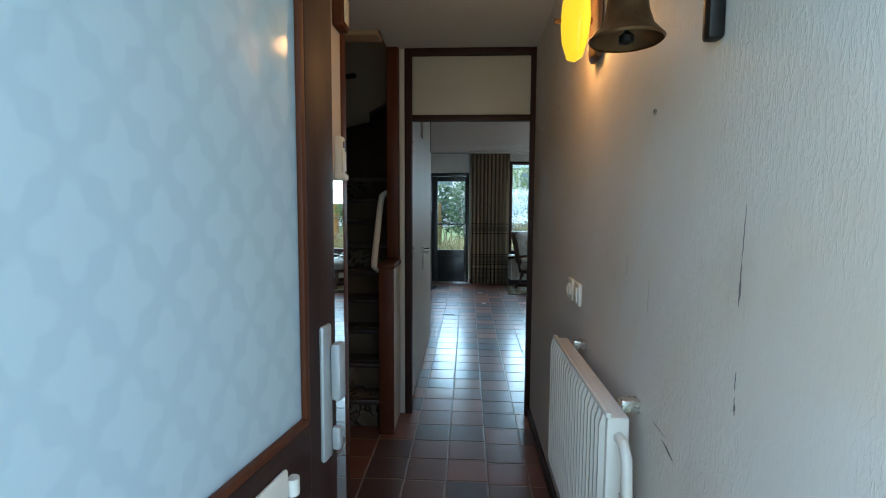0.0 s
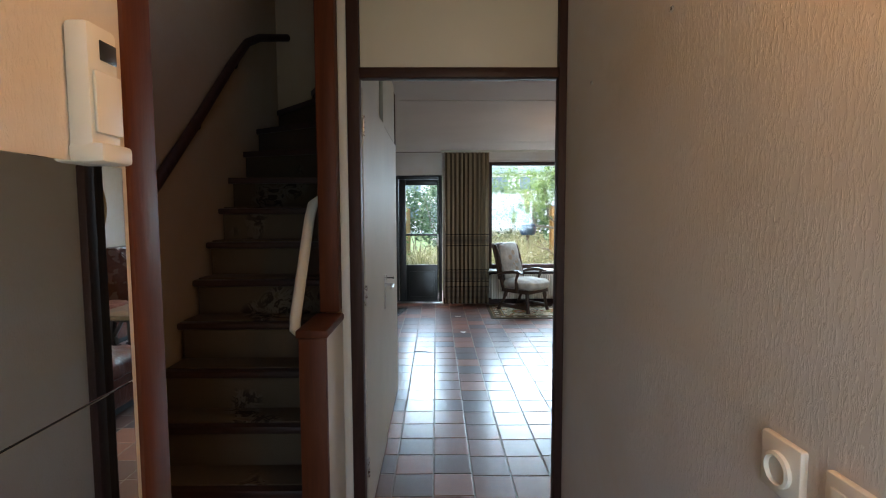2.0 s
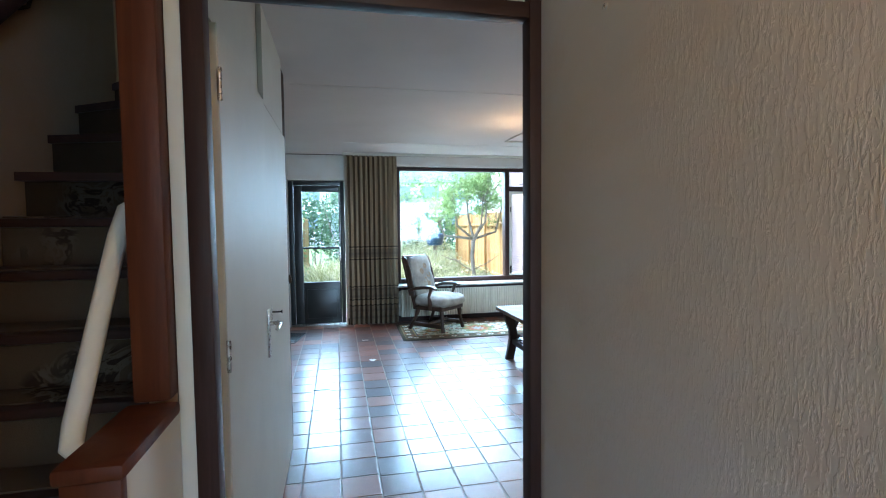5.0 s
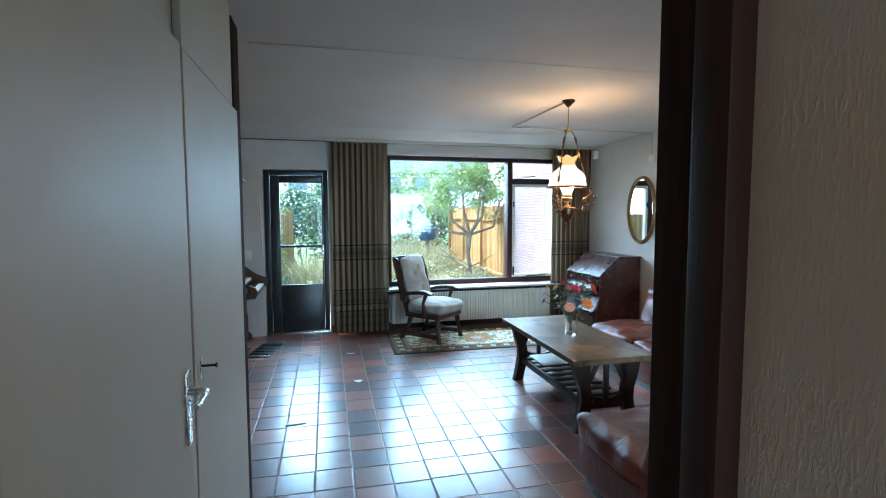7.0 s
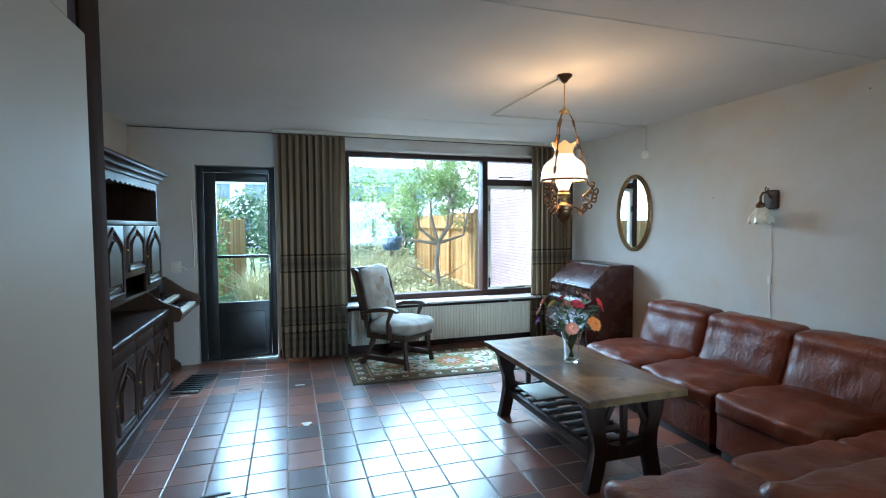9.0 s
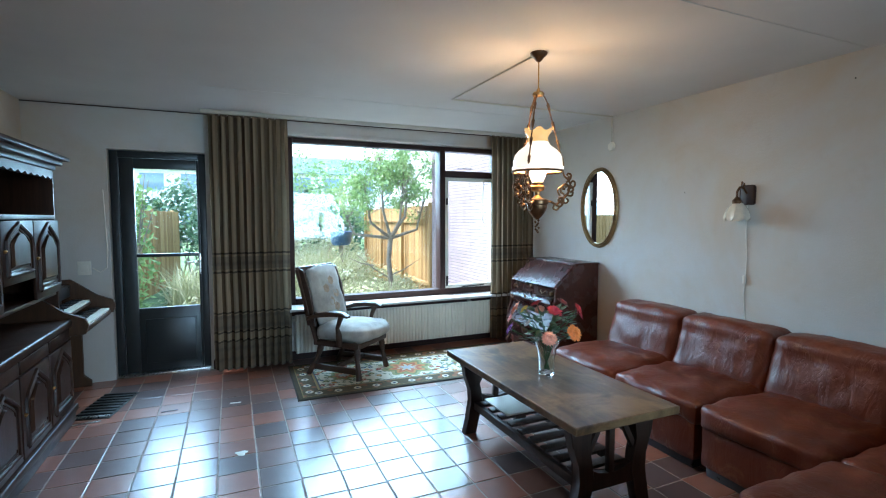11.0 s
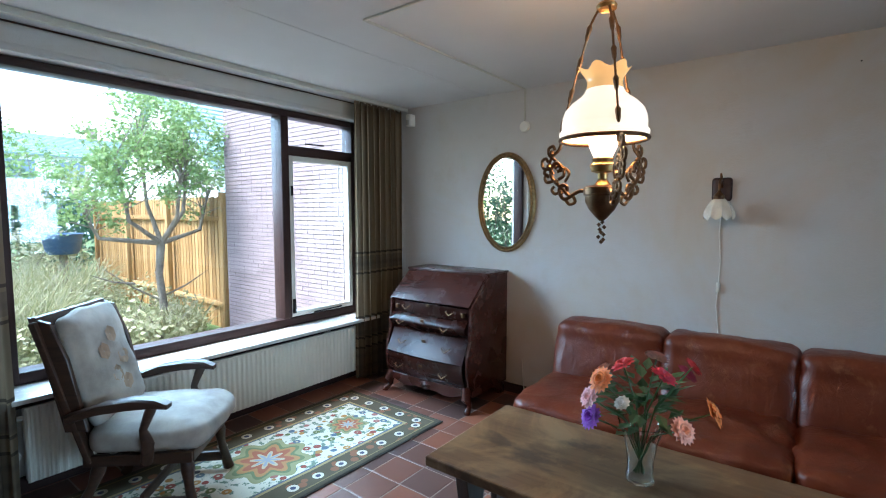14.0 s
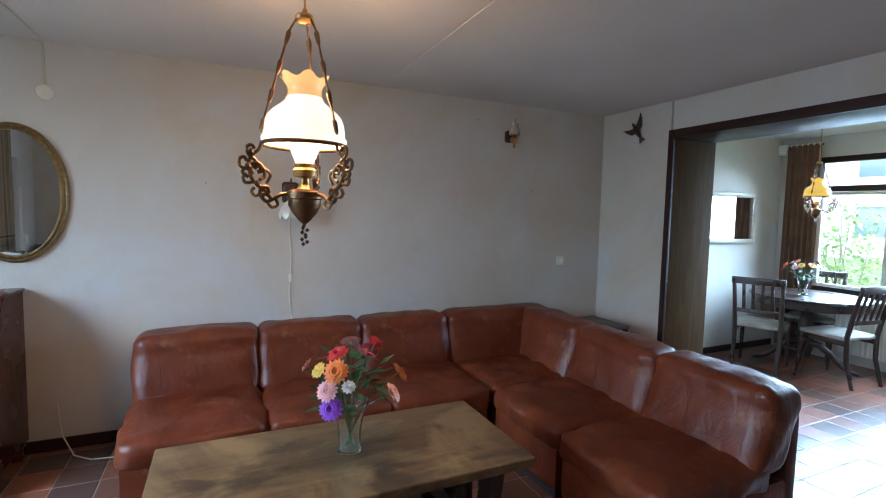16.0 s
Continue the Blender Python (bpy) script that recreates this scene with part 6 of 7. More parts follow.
part("lens", bx(-0.036, -0.0302, -0.018, 0.018, -0.045, 0.0, 0.004), "white_panel", se)
se = thing("alarm_sensor", "small white alarm sensor in the dining room corner", "sensor", (3.69, 1.47, 2.33), 0)
part("body", bx(-0.03, 0.0595, -0.03, 0.03, -0.06, 0.06, 0.012, 3), "plastic", se)
part("lens", bx(-0.036, -0.0302, -0.018, 0.018, -0.045, 0.0, 0.004), "white_panel", se)

# small marks of use: nails and filled holes in the walls, scuffs in the hall wallpaper
for at in ((3.75, 7.575, 1.67), (3.75, 5.533, 2.287), (3.75, 6.417, 2.292), (3.75, 4.983, 1.711)):
    nl = thing("nail", "small rusty nail in the white wall", "nail", at)
    k = lathe([(0.003, 0), (0.0042, 0.006), (0.0025, 0.009), (0.0, 0.010)], 10)
    bmesh.ops.transform(k, matrix=pose(-0.0002, 0, 0, 0, -90, 0), verts=k.verts)
    part("head", k, "iron", nl)
hole = thing("wall_plug", "grey plastic plug in the hall wall", "wall plug", (0.535, 3.113, 1.895))
k = lathe([(0.007, 0), (0.007, 0.003), (0.003, 0.003), (0.003, 0.0005)], 12)
bmesh.ops.transform(k, matrix=pose(-0.0002, 0, 0, 0, -90, 0), verts=k.verts)
part("rim", k, "steel", hole)
copy_thing(hole, pose(0.535, 3.649, 1.882))
copy_thing(hole, pose(0.535, 1.904, 1.637))
east_hall = bpy.data.objects["wall_hall_east"]
rnd = random.Random(77)
for (y0, z0), (y1, z1), w in (((1.517, 1.423), (1.522, 1.331), 0.0012), ((1.522, 1.331), (1.523, 1.262), 0.0028), ((1.521, 1.157), (1.520, 1.125), 0.0018), ((1.520, 1.115), (1.519, 1.085), 0.0024),
                              ((1.843, 0.930), (1.767, 0.925), 0.0016), ((1.791, 0.912), (1.725, 0.893), 0.0032), ((1.90, 1.25), (1.902, 1.17), 0.001), ((2.06, 1.30), (2.062, 1.24), 0.001)):
    bm = B()
    n = 8
    L_, R_ = [], []
    d = Vector((y1 - y0, z1 - z0)).normalized()
    nn = Vector((-d.y, d.x))
    for i in range(n + 1):
        q = Vector((y0, z0)).lerp(Vector((y1, z1)), i / n) + nn * rnd.uniform(-0.0012, 0.0012)
        ww = w * (0.25 + 0.75 * math.sin(math.pi * i / n)) * rnd.uniform(0.6, 1.3)
        L_.append(bm.verts.new((0.5338, *(q + nn * ww))))
        R_.append(bm.verts.new((0.5338, *(q - nn * ww))))
    for i in range(n):
        bm.faces.new((L_[i], L_[i + 1], R_[i + 1], R_[i]))
    part("scuff", bm, "scuff", east_hall, "dark scuff in the wallpaper", smooth=False)
side = thing("side_table", "small dark side table in the corner behind the sofa", "side table", (3.30, 4.62, 0))
part("tabletop", bx(-0.22, 0.22, -0.20, 0.22, 0.585, 0.61, 0.006), "oak_dark", side)
for sx in (-1, 1):
    for sy in (-1, 1):
        part("leg", bx(sx * 0.19 - 0.018, sx * 0.19 + 0.018, sy * 0.175 - 0.018, sy * 0.175 + 0.018, 0, 0.5845, 0.004), "oak_dark", side)

# ---- oak cabinet ----
cab = thing("cabinet", "tall dark oak cabinet with carved doors and open shelf", "cabinet", (-0.745, 8.235, 0))
CY = 0.715
part("plinth", bx(-0.44, 0.0, -CY, CY, 0, 0.075, 0.004), "cabinet", cab)
part("plinth_moulding", bx(-0.44, 0.018, -CY - 0.012, CY + 0.012, 0.0755, 0.125, 0.012, 3), "cabinet", cab)
part("lower_body", bx(-0.44, -0.02, -CY, CY, 0.126, 0.70, 0.003), "cabinet", cab)
part("middle_moulding", bx(-0.44, 0.022, -CY - 0.016, CY + 0.016, 0.7005, 0.755, 0.014, 3), "cabinet", cab)
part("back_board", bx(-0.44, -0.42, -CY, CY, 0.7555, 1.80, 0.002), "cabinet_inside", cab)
for sy in (-1, 1):
    part("side_panel", bx(-0.42, -0.06, sy * (CY - 0.012) - 0.012, sy * (CY - 0.012) + 0.012, 0.7555, 1.80, 0.003), "cabinet", cab)
part("shelf", bx(-0.42, -0.07, -CY + 0.025, CY - 0.025, 0.93, 0.955, 0.003), "cabinet", cab)
part("upper_bottom", bx(-0.42, -0.06, -CY + 0.025, CY - 0.025, 1.46, 1.49, 0.003), "cabinet", cab)
fr = part("frieze", extrude([(-CY, 1.80), (CY, 1.80), (CY, 1.765)] + [(CY - 2 * CY * i / 28, 1.755 - 0.018 * (i % 2)) for i in range(1, 28)] + [(-CY, 1.765)], -0.01, 0.01), "cabinet", cab)
fr.data.transform(pose(-0.07, 0, 0, 0, 0, 90))
for i, (o, z0, z1) in enumerate(((0.0, 1.8005, 1.835), (0.03, 1.8355, 1.87), (0.065, 1.8705, 1.90))):
    part("cornice", bx(-0.44, -0.04 + o, -CY - o, CY + o, z0, z1, 0.008), "cabinet", cab)


def carved_door(y0, y1, z0, z1, x, name):
    d = part(name, bx(x, x + 0.02, y0, y1, z0, z1, 0.004), "cabinet", cab)
    yc, hw = (y0 + y1) / 2, (y1 - y0) / 2 - 0.055
    h = z1 - z0
    o = [(-hw, z0 + 0.055), (hw, z0 + 0.055), (hw, z1 - 0.30 * h), (hw * 0.82, z1 - 0.235 * h), (hw * 0.45, z1 - 0.15 * h), (hw * 0.14, z1 - 0.085 * h), (0, z1 - 0.05 * h),
         (-hw * 0.14, z1 - 0.085 * h), (-hw * 0.45, z1 - 0.15 * h), (-hw * 0.82, z1 - 0.235 * h), (-hw, z1 - 0.30 * h)]
    zc = (z0 + z1) / 2

    def inset(k):
        return [(p[0] * k, zc + (p[1] - zc) * k) for p in o]
    bm = extrude(inset(0.70), -0.014, 0.014, bev=0.012)
    bmesh.ops.transform(bm, matrix=pose(x + 0.022, yc, 0, 0, 0, 90), verts=bm.verts)
    part("raised_panel", bm, "cabinet", d)
    for k, r in ((1.0, 0.016), (0.84, 0.007)):
        pts = [(x + 0.021, yc + p[0], p[1]) for p in inset(k)]
        part("panel_moulding", tube(B(), pts + [pts[0]], r, 8), "cabinet", d)
    part("knob", lathe([(0.004, 0), (0.012, 0.012), (0.009, 0.02)], 10, at=(x + 0.024, y0 + 0.03, (z0 + z1) / 2)), "brass", d)
    return d


n = 3
for i in range(n):
    w = (2 * CY - 0.04) / n
    y0 = -CY + 0.02 + i * w
    carved_door(y0 + 0.01, y0 + w - 0.01, 0.14, 0.60, -0.019, "lower_door")
    part("drawer_front", bx(-0.019, 0.004, y0 + 0.01, y0 + w - 0.01, 0.615, 0.69, 0.006), "cabinet", cab)
for i, (y0, y1) in enumerate(((-CY + 0.02, -0.25), (-0.24, 0.22), (0.23, CY - 0.02))):
    carved_door(y0, y1, 0.96 if i != 1 else 1.10, 1.455, -0.06, "upper_door")
speaker = thing("box", "small black box on top of the cabinet", "box", (-0.95, 7.62, 1.9005))
part("body", bx(-0.10, 0.10, -0.10, 0.10, 0, 0.075, 0.006), "dark_plastic", speaker)
part("front_grille", bx(0.1005, 0.104, -0.09, 0.09, 0.008, 0.067, 0.002), "iron", speaker)

# ---- home organ ----
org = thing("home_organ", "brown wooden home organ with two keyboards beside the garden door", "organ", (-1.245, 9.33, 0))
for sy in (-1, 1):
    o = [(0.0, 0.0), (0.42, 0.0), (0.42, 0.05), (0.36, 0.10), (0.36, 0.62), (0.60, 0.64), (0.62, 0.70), (0.60, 0.755), (0.48, 0.80), (0.36, 0.90), (0.30, 0.945), (0.0, 0.945)]
    part("side_panel", extrude(o, sy * 0.44 - 0.015, sy * 0.44 + 0.015, bev=0.004), "organ_wood", org)
part("back_case", bx(0.0, 0.24, -0.424, 0.424, 0.12, 0.945, 0.004), "organ_wood", org)
part("key_bed", bx(0.24, 0.585, -0.424, 0.424, 0.63, 0.665, 0.004), "organ_wood", org)
part("control_panel", bx(0.24, 0.30, -0.424, 0.424, 0.80, 0.90, 0.004), "dark_plastic", org)
part("upper_bed", bx(0.24, 0.44, -0.424, 0.424, 0.725, 0.745, 0.003), "organ_wood", org)
for x0, x1, z in ((0.44, 0.575, 0.6655), (0.31, 0.435, 0.7455)):
    for i in range(24):
        y = -0.42 + 0.035 * i
        part("white_key", bx(x0, x1, y + 0.001, y + 0.034, z, z + 0.02, 0.002), "plastic", org)
    for i in range(23):
        if i % 7 in (2, 6):
            continue
        y = -0.42 + 0.035 * (i + 1)
        part("black_key", bx(x0, x0 + 0.08, y - 0.008, y + 0.008, z + 0.0205, z + 0.032, 0.002), "dark_plastic", org)
part("kick_board", bx(0.05, 0.20, -0.424, 0.424, 0.0, 0.12, 0.004), "organ_wood", org)
part("pedal", bx(0.22, 0.36, 0.05, 0.16, 0.02, 0.05, 0.008), "iron", org)
part("speaker_cloth", bx(0.2405, 0.246, -0.40, 0.40, 0.16, 0.60, 0.002), plain("tan_speaker_cloth", (0.34, 0.24, 0.09), 0.95, 0, 0.2, 60, 0.4, 300), org, "tan woven speaker cloth")

# ---- floor grille, wall socket beside the door ----
fg = thing("floor_grille", "black slatted floor grille with a metal strip", "floor grille", (-0.60, 9.17, 0.0), -12)
part("frame", bx(-0.13, 0.13, -0.27, 0.27, 0.001, 0.006, 0.002), "iron", fg)
for i in range(9):
    y = -0.24 + 0.06 * i
    part("slat", bx(-0.12, 0.12, y - 0.014, y + 0.014, 0.0065, 0.016, 0.003), "steel" if i == 0 else "iron", fg)
ws = thing("wall_socket", "grey wall socket beside the garden door", "socket", (-0.86, 9.86, 1.03))
part("plate", bx(-0.05, 0.05, -0.012, -0.0005, -0.06, 0.06, 0.004), "plastic", ws)
part("cover", bx(-0.03, 0.03, -0.018, -0.0125, -0.03, 0.03, 0.004), "plastic", ws)
pipe = thing("cable", "white cable along the garden door frame", "cable")
part("wire", tube(B(), [(-0.70, 9.85, 1.72), (-0.685, 9.85, 1.2), (-0.69, 9.84, 1.03), (-0.74, 9.84, 0.99), (-0.80, 9.845, 1.03)], 0.006, 8), "plastic", pipe)
cw = thing("cable", "thin white cable on the floor by the writing desk", "cable")
part("wire", tube(B(), [(3.72, 8.40, 0.30), (3.71, 8.38, 0.10), (3.60, 8.30, 0.012), (3.52, 8.20, 0.006), (3.50, 8.05, 0.006), (3.58, 7.98, 0.006)], 0.004, 6), "plastic", cw)

cd = thing("blind_cord", "thin white cord hanging in a loop at the casement", "cord")
part("cord", tube(B(), [(3.15, 9.918, 1.93), (3.125, 9.915, 1.62), (3.125, 9.91, 1.45), (3.165, 9.91, 1.375), (3.20, 9.915, 1.42), (3.21, 9.92, 1.62)], 0.0035, 6), "plastic", cd)
for at, rz, size, mt, lb, cat in (((-0.151, 7.095, 0.0008), 6, (0.075, 0.011), "iron", "dark metal strip let into the tile floor", "metal strip"), ((-0.138, 8.853, 0.0008), 4, (0.055, 0.008), "iron", "dark metal strip let into the tile floor", "metal strip"),
                                  ((0.323, 8.825, 0.0008), -5, (0.04, 0.010), "plastic", "white scrap of paper on the tile floor", "paper scrap"), ((-0.66, 8.84, 0.0008), 4, (0.085, 0.011), "steel", "bright metal strip beside the floor grille", "metal strip")):
    mk = thing(cat.replace(" ", "_"), lb, cat, at, rz)
    part("piece", bx(-size[0], size[0], -size[1], size[1], 0, 0.003, 0.001), mt, mk)
sp = thing("paint_spot", "pale worn paint spot on a floor tile", "paint spot", (0.35, 7.918, 0.0006))
k = lathe([(0.034, 0.0), (0.031, 0.0015), (0.0, 0.0018)], 18, wave=lambda q, a: (1 + 0.22 * math.sin(3 * a) + 0.12 * math.sin(5 * a + 1), 0))
part("spot", k, "plastic", sp)

# ---- dining room ----
dt = thing("dining_table", "round dark pedestal dining table with curved feet", "dining table", (3.05, 2.0, 0))
part("tabletop", lathe([(0.0, 0.715), (0.47, 0.715), (0.50, 0.722), (0.52, 0.738), (0.515, 0.75), (0.0, 0.752)], 48, cap=False), "dining_wood", dt, "glossy round top")
part("apron", lathe([(0.44, 0.64), (0.45, 0.645), (0.45, 0.7145), (0.44, 0.7145)], 40), "dining_wood", dt)
part("pedestal", lathe([(0.06, 0.16), (0.075, 0.20), (0.055, 0.26), (0.085, 0.34), (0.06, 0.46), (0.05, 0.56), (0.09, 0.64)], 24), "dining_wood", dt)
for i in range(4):
    a = radians(20 + 90 * i)
    pts = [(0.04, 0.26), (0.12, 0.25), (0.22, 0.17), (0.32, 0.06), (0.42, 0.02), (0.45, 0.018)]
    part("foot", tube(B(), [(r * math.cos(a), r * math.sin(a), z) for r, z in pts], [0.035, 0.035, 0.03, 0.024, 0.018, 0.018], 10), "dining_wood", dt)


def dining_chair(at, rz):
    ob = thing("dining_chair", "dark wooden dining chair with slatted back and pale seat", "dining chair", at, rz, "chairs round the table")
    for sy in (-1, 1):
        part("front_leg", tube(B(), [(0.20, sy * 0.20, 0.43), (0.21, sy * 0.205, 0.2), (0.22, sy * 0.21, 0.0)], [0.022, 0.018, 0.014], 8), "dining_wood", ob)
        part("back_post", tube(B(), [(-0.27, sy * 0.19, 0.0), (-0.205, sy * 0.19, 0.25), (-0.20, sy * 0.195, 0.46), (-0.25, sy * 0.20, 0.72), (-0.305, sy * 0.205, 0.93)], [0.017, 0.02, 0.022, 0.02, 0.018], 8), "dining_wood", ob)
        part("side_rail", bx(-0.20, 0.20, sy * 0.195 - 0.012, sy * 0.195 + 0.012, 0.38, 0.43, 0.004), "dining_wood", ob)
    part("crest_rail", beam(B(), (-0.30, -0.225, 0.91), (-0.30, 0.225, 0.91), 0.022, 0.07, 0.006), "dining_wood", ob)
    part("lower_rail", beam(B(), (-0.225, -0.195, 0.60), (-0.225, 0.195, 0.60), 0.018, 0.04, 0.004), "dining_wood", ob)
    for i in range(4):
        y = -0.12 + 0.08 * i
        part("slat", beam(B(), (-0.225, y, 0.61), (-0.293, y, 0.885), 0.03, 0.012, 0.003, (1, 0, 0)), "dining_wood", ob)
    part("front_rail", bx(0.19, 0.215, -0.195, 0.195, 0.38, 0.43, 0.004), "dining_wood", ob)
    part("seat", pillow(-0.20, 0.225, -0.215, 0.215, 0.425, 0.475, 0.022, 8, 0.012, 0.0, 3), "cushion", ob, "pale upholstered seat")
    return ob


ch = dining_chair((3.22, 2.46, 0), -68)
copy_thing(ch, pose(2.69, 2.14, 0, 0, 0, -8))
copy_thing(ch, pose(3.25, 1.52, 0, 0, 0, 104))
vase("vase", "glass vase on the dining table", (3.08, 2.05, 0.7525), 0.75)
bouquet("bouquet", "bouquet of pink, orange and red blossoms on the dining table", (3.08, 2.05, 0.756), 0.8, [
    ("pink", (0.10, 0.05, 0.42), 0.06), ("red", (0.15, 0.12, 0.34), 0.06), ("orange", (-0.10, 0.04, 0.40), 0.06), ("pink", (-0.18, 0.0, 0.38), 0.06), ("crimson", (-0.08, -0.1, 0.43), 0.05), ("salmon", (0.03, 0.08, 0.45), 0.05), ("pink", (0.02, 0.14, 0.36), 0.05), ("yellow", (-0.04, 0.13, 0.40), 0.05), ("orange", (0.2, 0.0, 0.38), 0.05)], 9)
pm = thing("wall_mirror", "rectangular mirror in a wide dull silver-gilt frame in the dining room", "mirror", (3.75, 2.29, 1.522))
for nm, p in (("frame_top", (-0.03, -0.0005, -0.40, 0.40, 0.235, 0.285)), ("frame_bottom", (-0.03, -0.0005, -0.40, 0.40, -0.285, -0.235)), ("frame_side", (-0.03, -0.0005, 0.35, 0.40, -0.2345, 0.2345)), ("frame_side", (-0.03, -0.0005, -0.40, -0.35, -0.2345, 0.2345))):
    part(nm, bx(*p, 0.008), "pale_gilt", pm)
part("glass", bx(-0.012, -0.004, -0.35, 0.35, -0.235, 0.235, 0), "mirror", pm, smooth=False)

# ---- outside ----
ground = structure("ground", bx(-60, 60, -60, 80, -0.30, -0.13, 0), "grass", "garden ground with rough lawn reaching far", "ground")
structure("pavement_terrace", bx(-3.0, 3.5, 10.13, 11.6, -0.129, -0.06, 0.01), "paving", "grey paved terrace behind the house", "pavement")
structure("wall_outer_west", bx(-3.0, -1.46, 0.80, 10.12, -0.13, 2.8, 0), "far_wall", "outer brick wall of the neighbouring house", "wall")

annex = thing("brick_annex", "pale pink brick wall of an extension beside the window", "brick wall")
part("core", bx(3.62, 4.6, 10.13, 12.70, -0.13, 5.2, 0), "mortar", annex, smooth=False)
bl, bh, jt = 0.214, 0.040, 0.009
verts, faces = [], []
for r in range(107):
    z = -0.12 + r * (bh + jt)
    for i in range(-1, 13):
        y0 = 10.135 + (i + 0.5 * (r % 2)) * (bl + 0.003)
        y1 = min(y0 + bl, 12.70)
        y0 = max(y0, 10.135)
        if y1 - y0 < 0.03:
            continue
        x = 3.6165 - 0.003 * random.random()
        k0 = len(verts)
        for xx in (x, 3.63):
            verts += [(xx, y0, z), (xx, y1, z), (xx, y1, z + bh), (xx, y0, z + bh)]
        faces += [(k0, k0 + 3, k0 + 2, k0 + 1), (k0, k0 + 1, k0 + 5, k0 + 4), (k0 + 1, k0 + 2, k0 + 6, k0 + 5), (k0 + 2, k0 + 3, k0 + 7, k0 + 6), (k0 + 3, k0, k0 + 4, k0 + 7)]
me = bpy.data.meshes.new("bricks")
me.from_pydata(verts, [], faces)
me.materials.append(M["brick"])
bk = new("bricks", me)
bk.parent = annex
tagged(bk, "", "", "", "stuff")


def fence(name, label, a, b, h, at_z=-0.13):
    ob = thing(name, label, "fence")
    a, b = Vector((*a, at_z)), Vector((*b, at_z))
    d = (b - a).normalized()
    n = int((b - a).length / 0.105)
    ang = math.degrees(math.atan2(d.y, d.x))
    bms = bx(-0.045, 0.045, -0.011, 0.011, 0.0, h, 0.004)
    me_ = finish(bms, "board", M["fence_wood"], False)
    for i in range(n):
        o = new("board", me_)
        o.parent = ob
        p = a + d * (0.105 * (i + 0.5))
        o.matrix_basis = pose(p.x, p.y, p.z + random.uniform(-0.01, 0.015), 0, 0, ang + random.uniform(-2, 2))
    for z in (0.35, h - 0.3):
        part("rail", beam(B(), a + Vector((0, 0, z)) + Vector((-d.y, d.x, 0)) * 0.04, b + Vector((0, 0, z)) + Vector((-d.y, d.x, 0)) * 0.04, 0.04, 0.07), "fence_wood", ob)
    for i in range(int((b - a).length / 1.8) + 1):
        p = a + d * min(1.8 * i + 0.1, (b - a).length) + Vector((-d.y, d.x, 0)) * 0.09
        part("post", bx(p.x - 0.035, p.x + 0.035, p.y - 0.035, p.y + 0.035, at_z, at_z + h + 0.05, 0.005), "fence_wood", ob)
    return ob


fence("fence", "tall yellow wooden board fence along the garden", (3.72, 12.72), (3.95, 18.5), 1.83)
fence("fence", "weathered wooden board fence beside the hedge", (-1.55, 13.2), (-0.9, 19.0), 1.75)


def leaves(bm, centre, radii, count, size, rnd, hollow=0.35):
    for _ in range(count):
        d = Vector((rnd.gauss(0, 1), rnd.gauss(0, 1), rnd.gauss(0, 1))).normalized()
        k = rnd.uniform(hollow, 1.0) ** 0.6
        k *= 0.8 + 0.35 * noise.noise(d * 2.3 + Vector(centre))
        p = Vector(centre) + Vector((d.x * radii[0] * k, d.y * radii[1] * k, d.z * radii[2] * k))
        u = Vector((rnd.gauss(0, 1), rnd.gauss(0, 1), rnd.gauss(0, 0.6))).normalized()
        w = u.cross(d).normalized()
        L = size * rnd.uniform(0.6, 1.3)
        bm.faces.new([bm.verts.new(q) for q in (p, p + u * L * 0.5 + w * L * 0.28, p + u * L, p + u * L * 0.5 - w * L * 0.28)])


def garden_tree(at):
    ob = thing("tree", "small garden tree with a forked trunk and thin green crown", "tree", at)
    rnd = random.Random(11)
    bm = B()
    fork = Vector((0.02, 0.0, 1.28))
    tube(bm, [(0, 0, 0), (0.02, 0, 0.4), (-0.02, 0, 0.85), fork], [0.056, 0.046, 0.043, 0.048], 10)
    tips = []
    for i, (ex, ey, ez) in enumerate(((-0.85, 0.1, 1.8), (-0.55, -0.3, 2.25), (-0.1, 0.25, 2.7), (0.35, -0.1, 2.5), (0.75, 0.2, 1.95), (0.15, -0.35, 2.35))):
        e = Vector((ex, ey, ez))
        mid = fork.lerp(e, 0.45) + Vector((ex * 0.30, ey * 0.2, -0.20))
        tube(bm, [fork - Vector((0, 0, 0.05)), mid, e], [0.034, 0.023, 0.010], 8)
        for j in range(15):
            q = mid.lerp(e, rnd.uniform(0.1, 1.0))
            t = q + Vector((rnd.uniform(-0.4, 0.4), rnd.uniform(-0.4, 0.4), rnd.uniform(0.05, 0.75)))
            tube(bm, [q, q.lerp(t, 0.5) + Vector((0.03, 0, 0.02)), t], [0.008, 0.006, 0.003], 5)
            tips.append(t)
    for (a, b) in (((0.0, 0, 0.55), (0.55, -0.1, 0.85)), ((0, 0, 0.5), (-0.6, 0.05, 0.95)), ((-0.3, 0, 0.75), (-0.75, 0, 0.9))):
        tube(bm, [a, Vector(a).lerp(Vector(b), 0.5) + Vector((0, 0, -0.03)), b], [0.015, 0.01, 0.004], 5)
    part("trunk", bm, "bark", ob)
    lf = B()
    for t in tips:
        leaves(lf, t, (0.27, 0.27, 0.24), 150, 0.052, rnd, 0.05)
    part("crown", lf, "tree_leaf", ob, smooth=False)
    return ob


garden_tree((2.95, 13.1, -0.13))


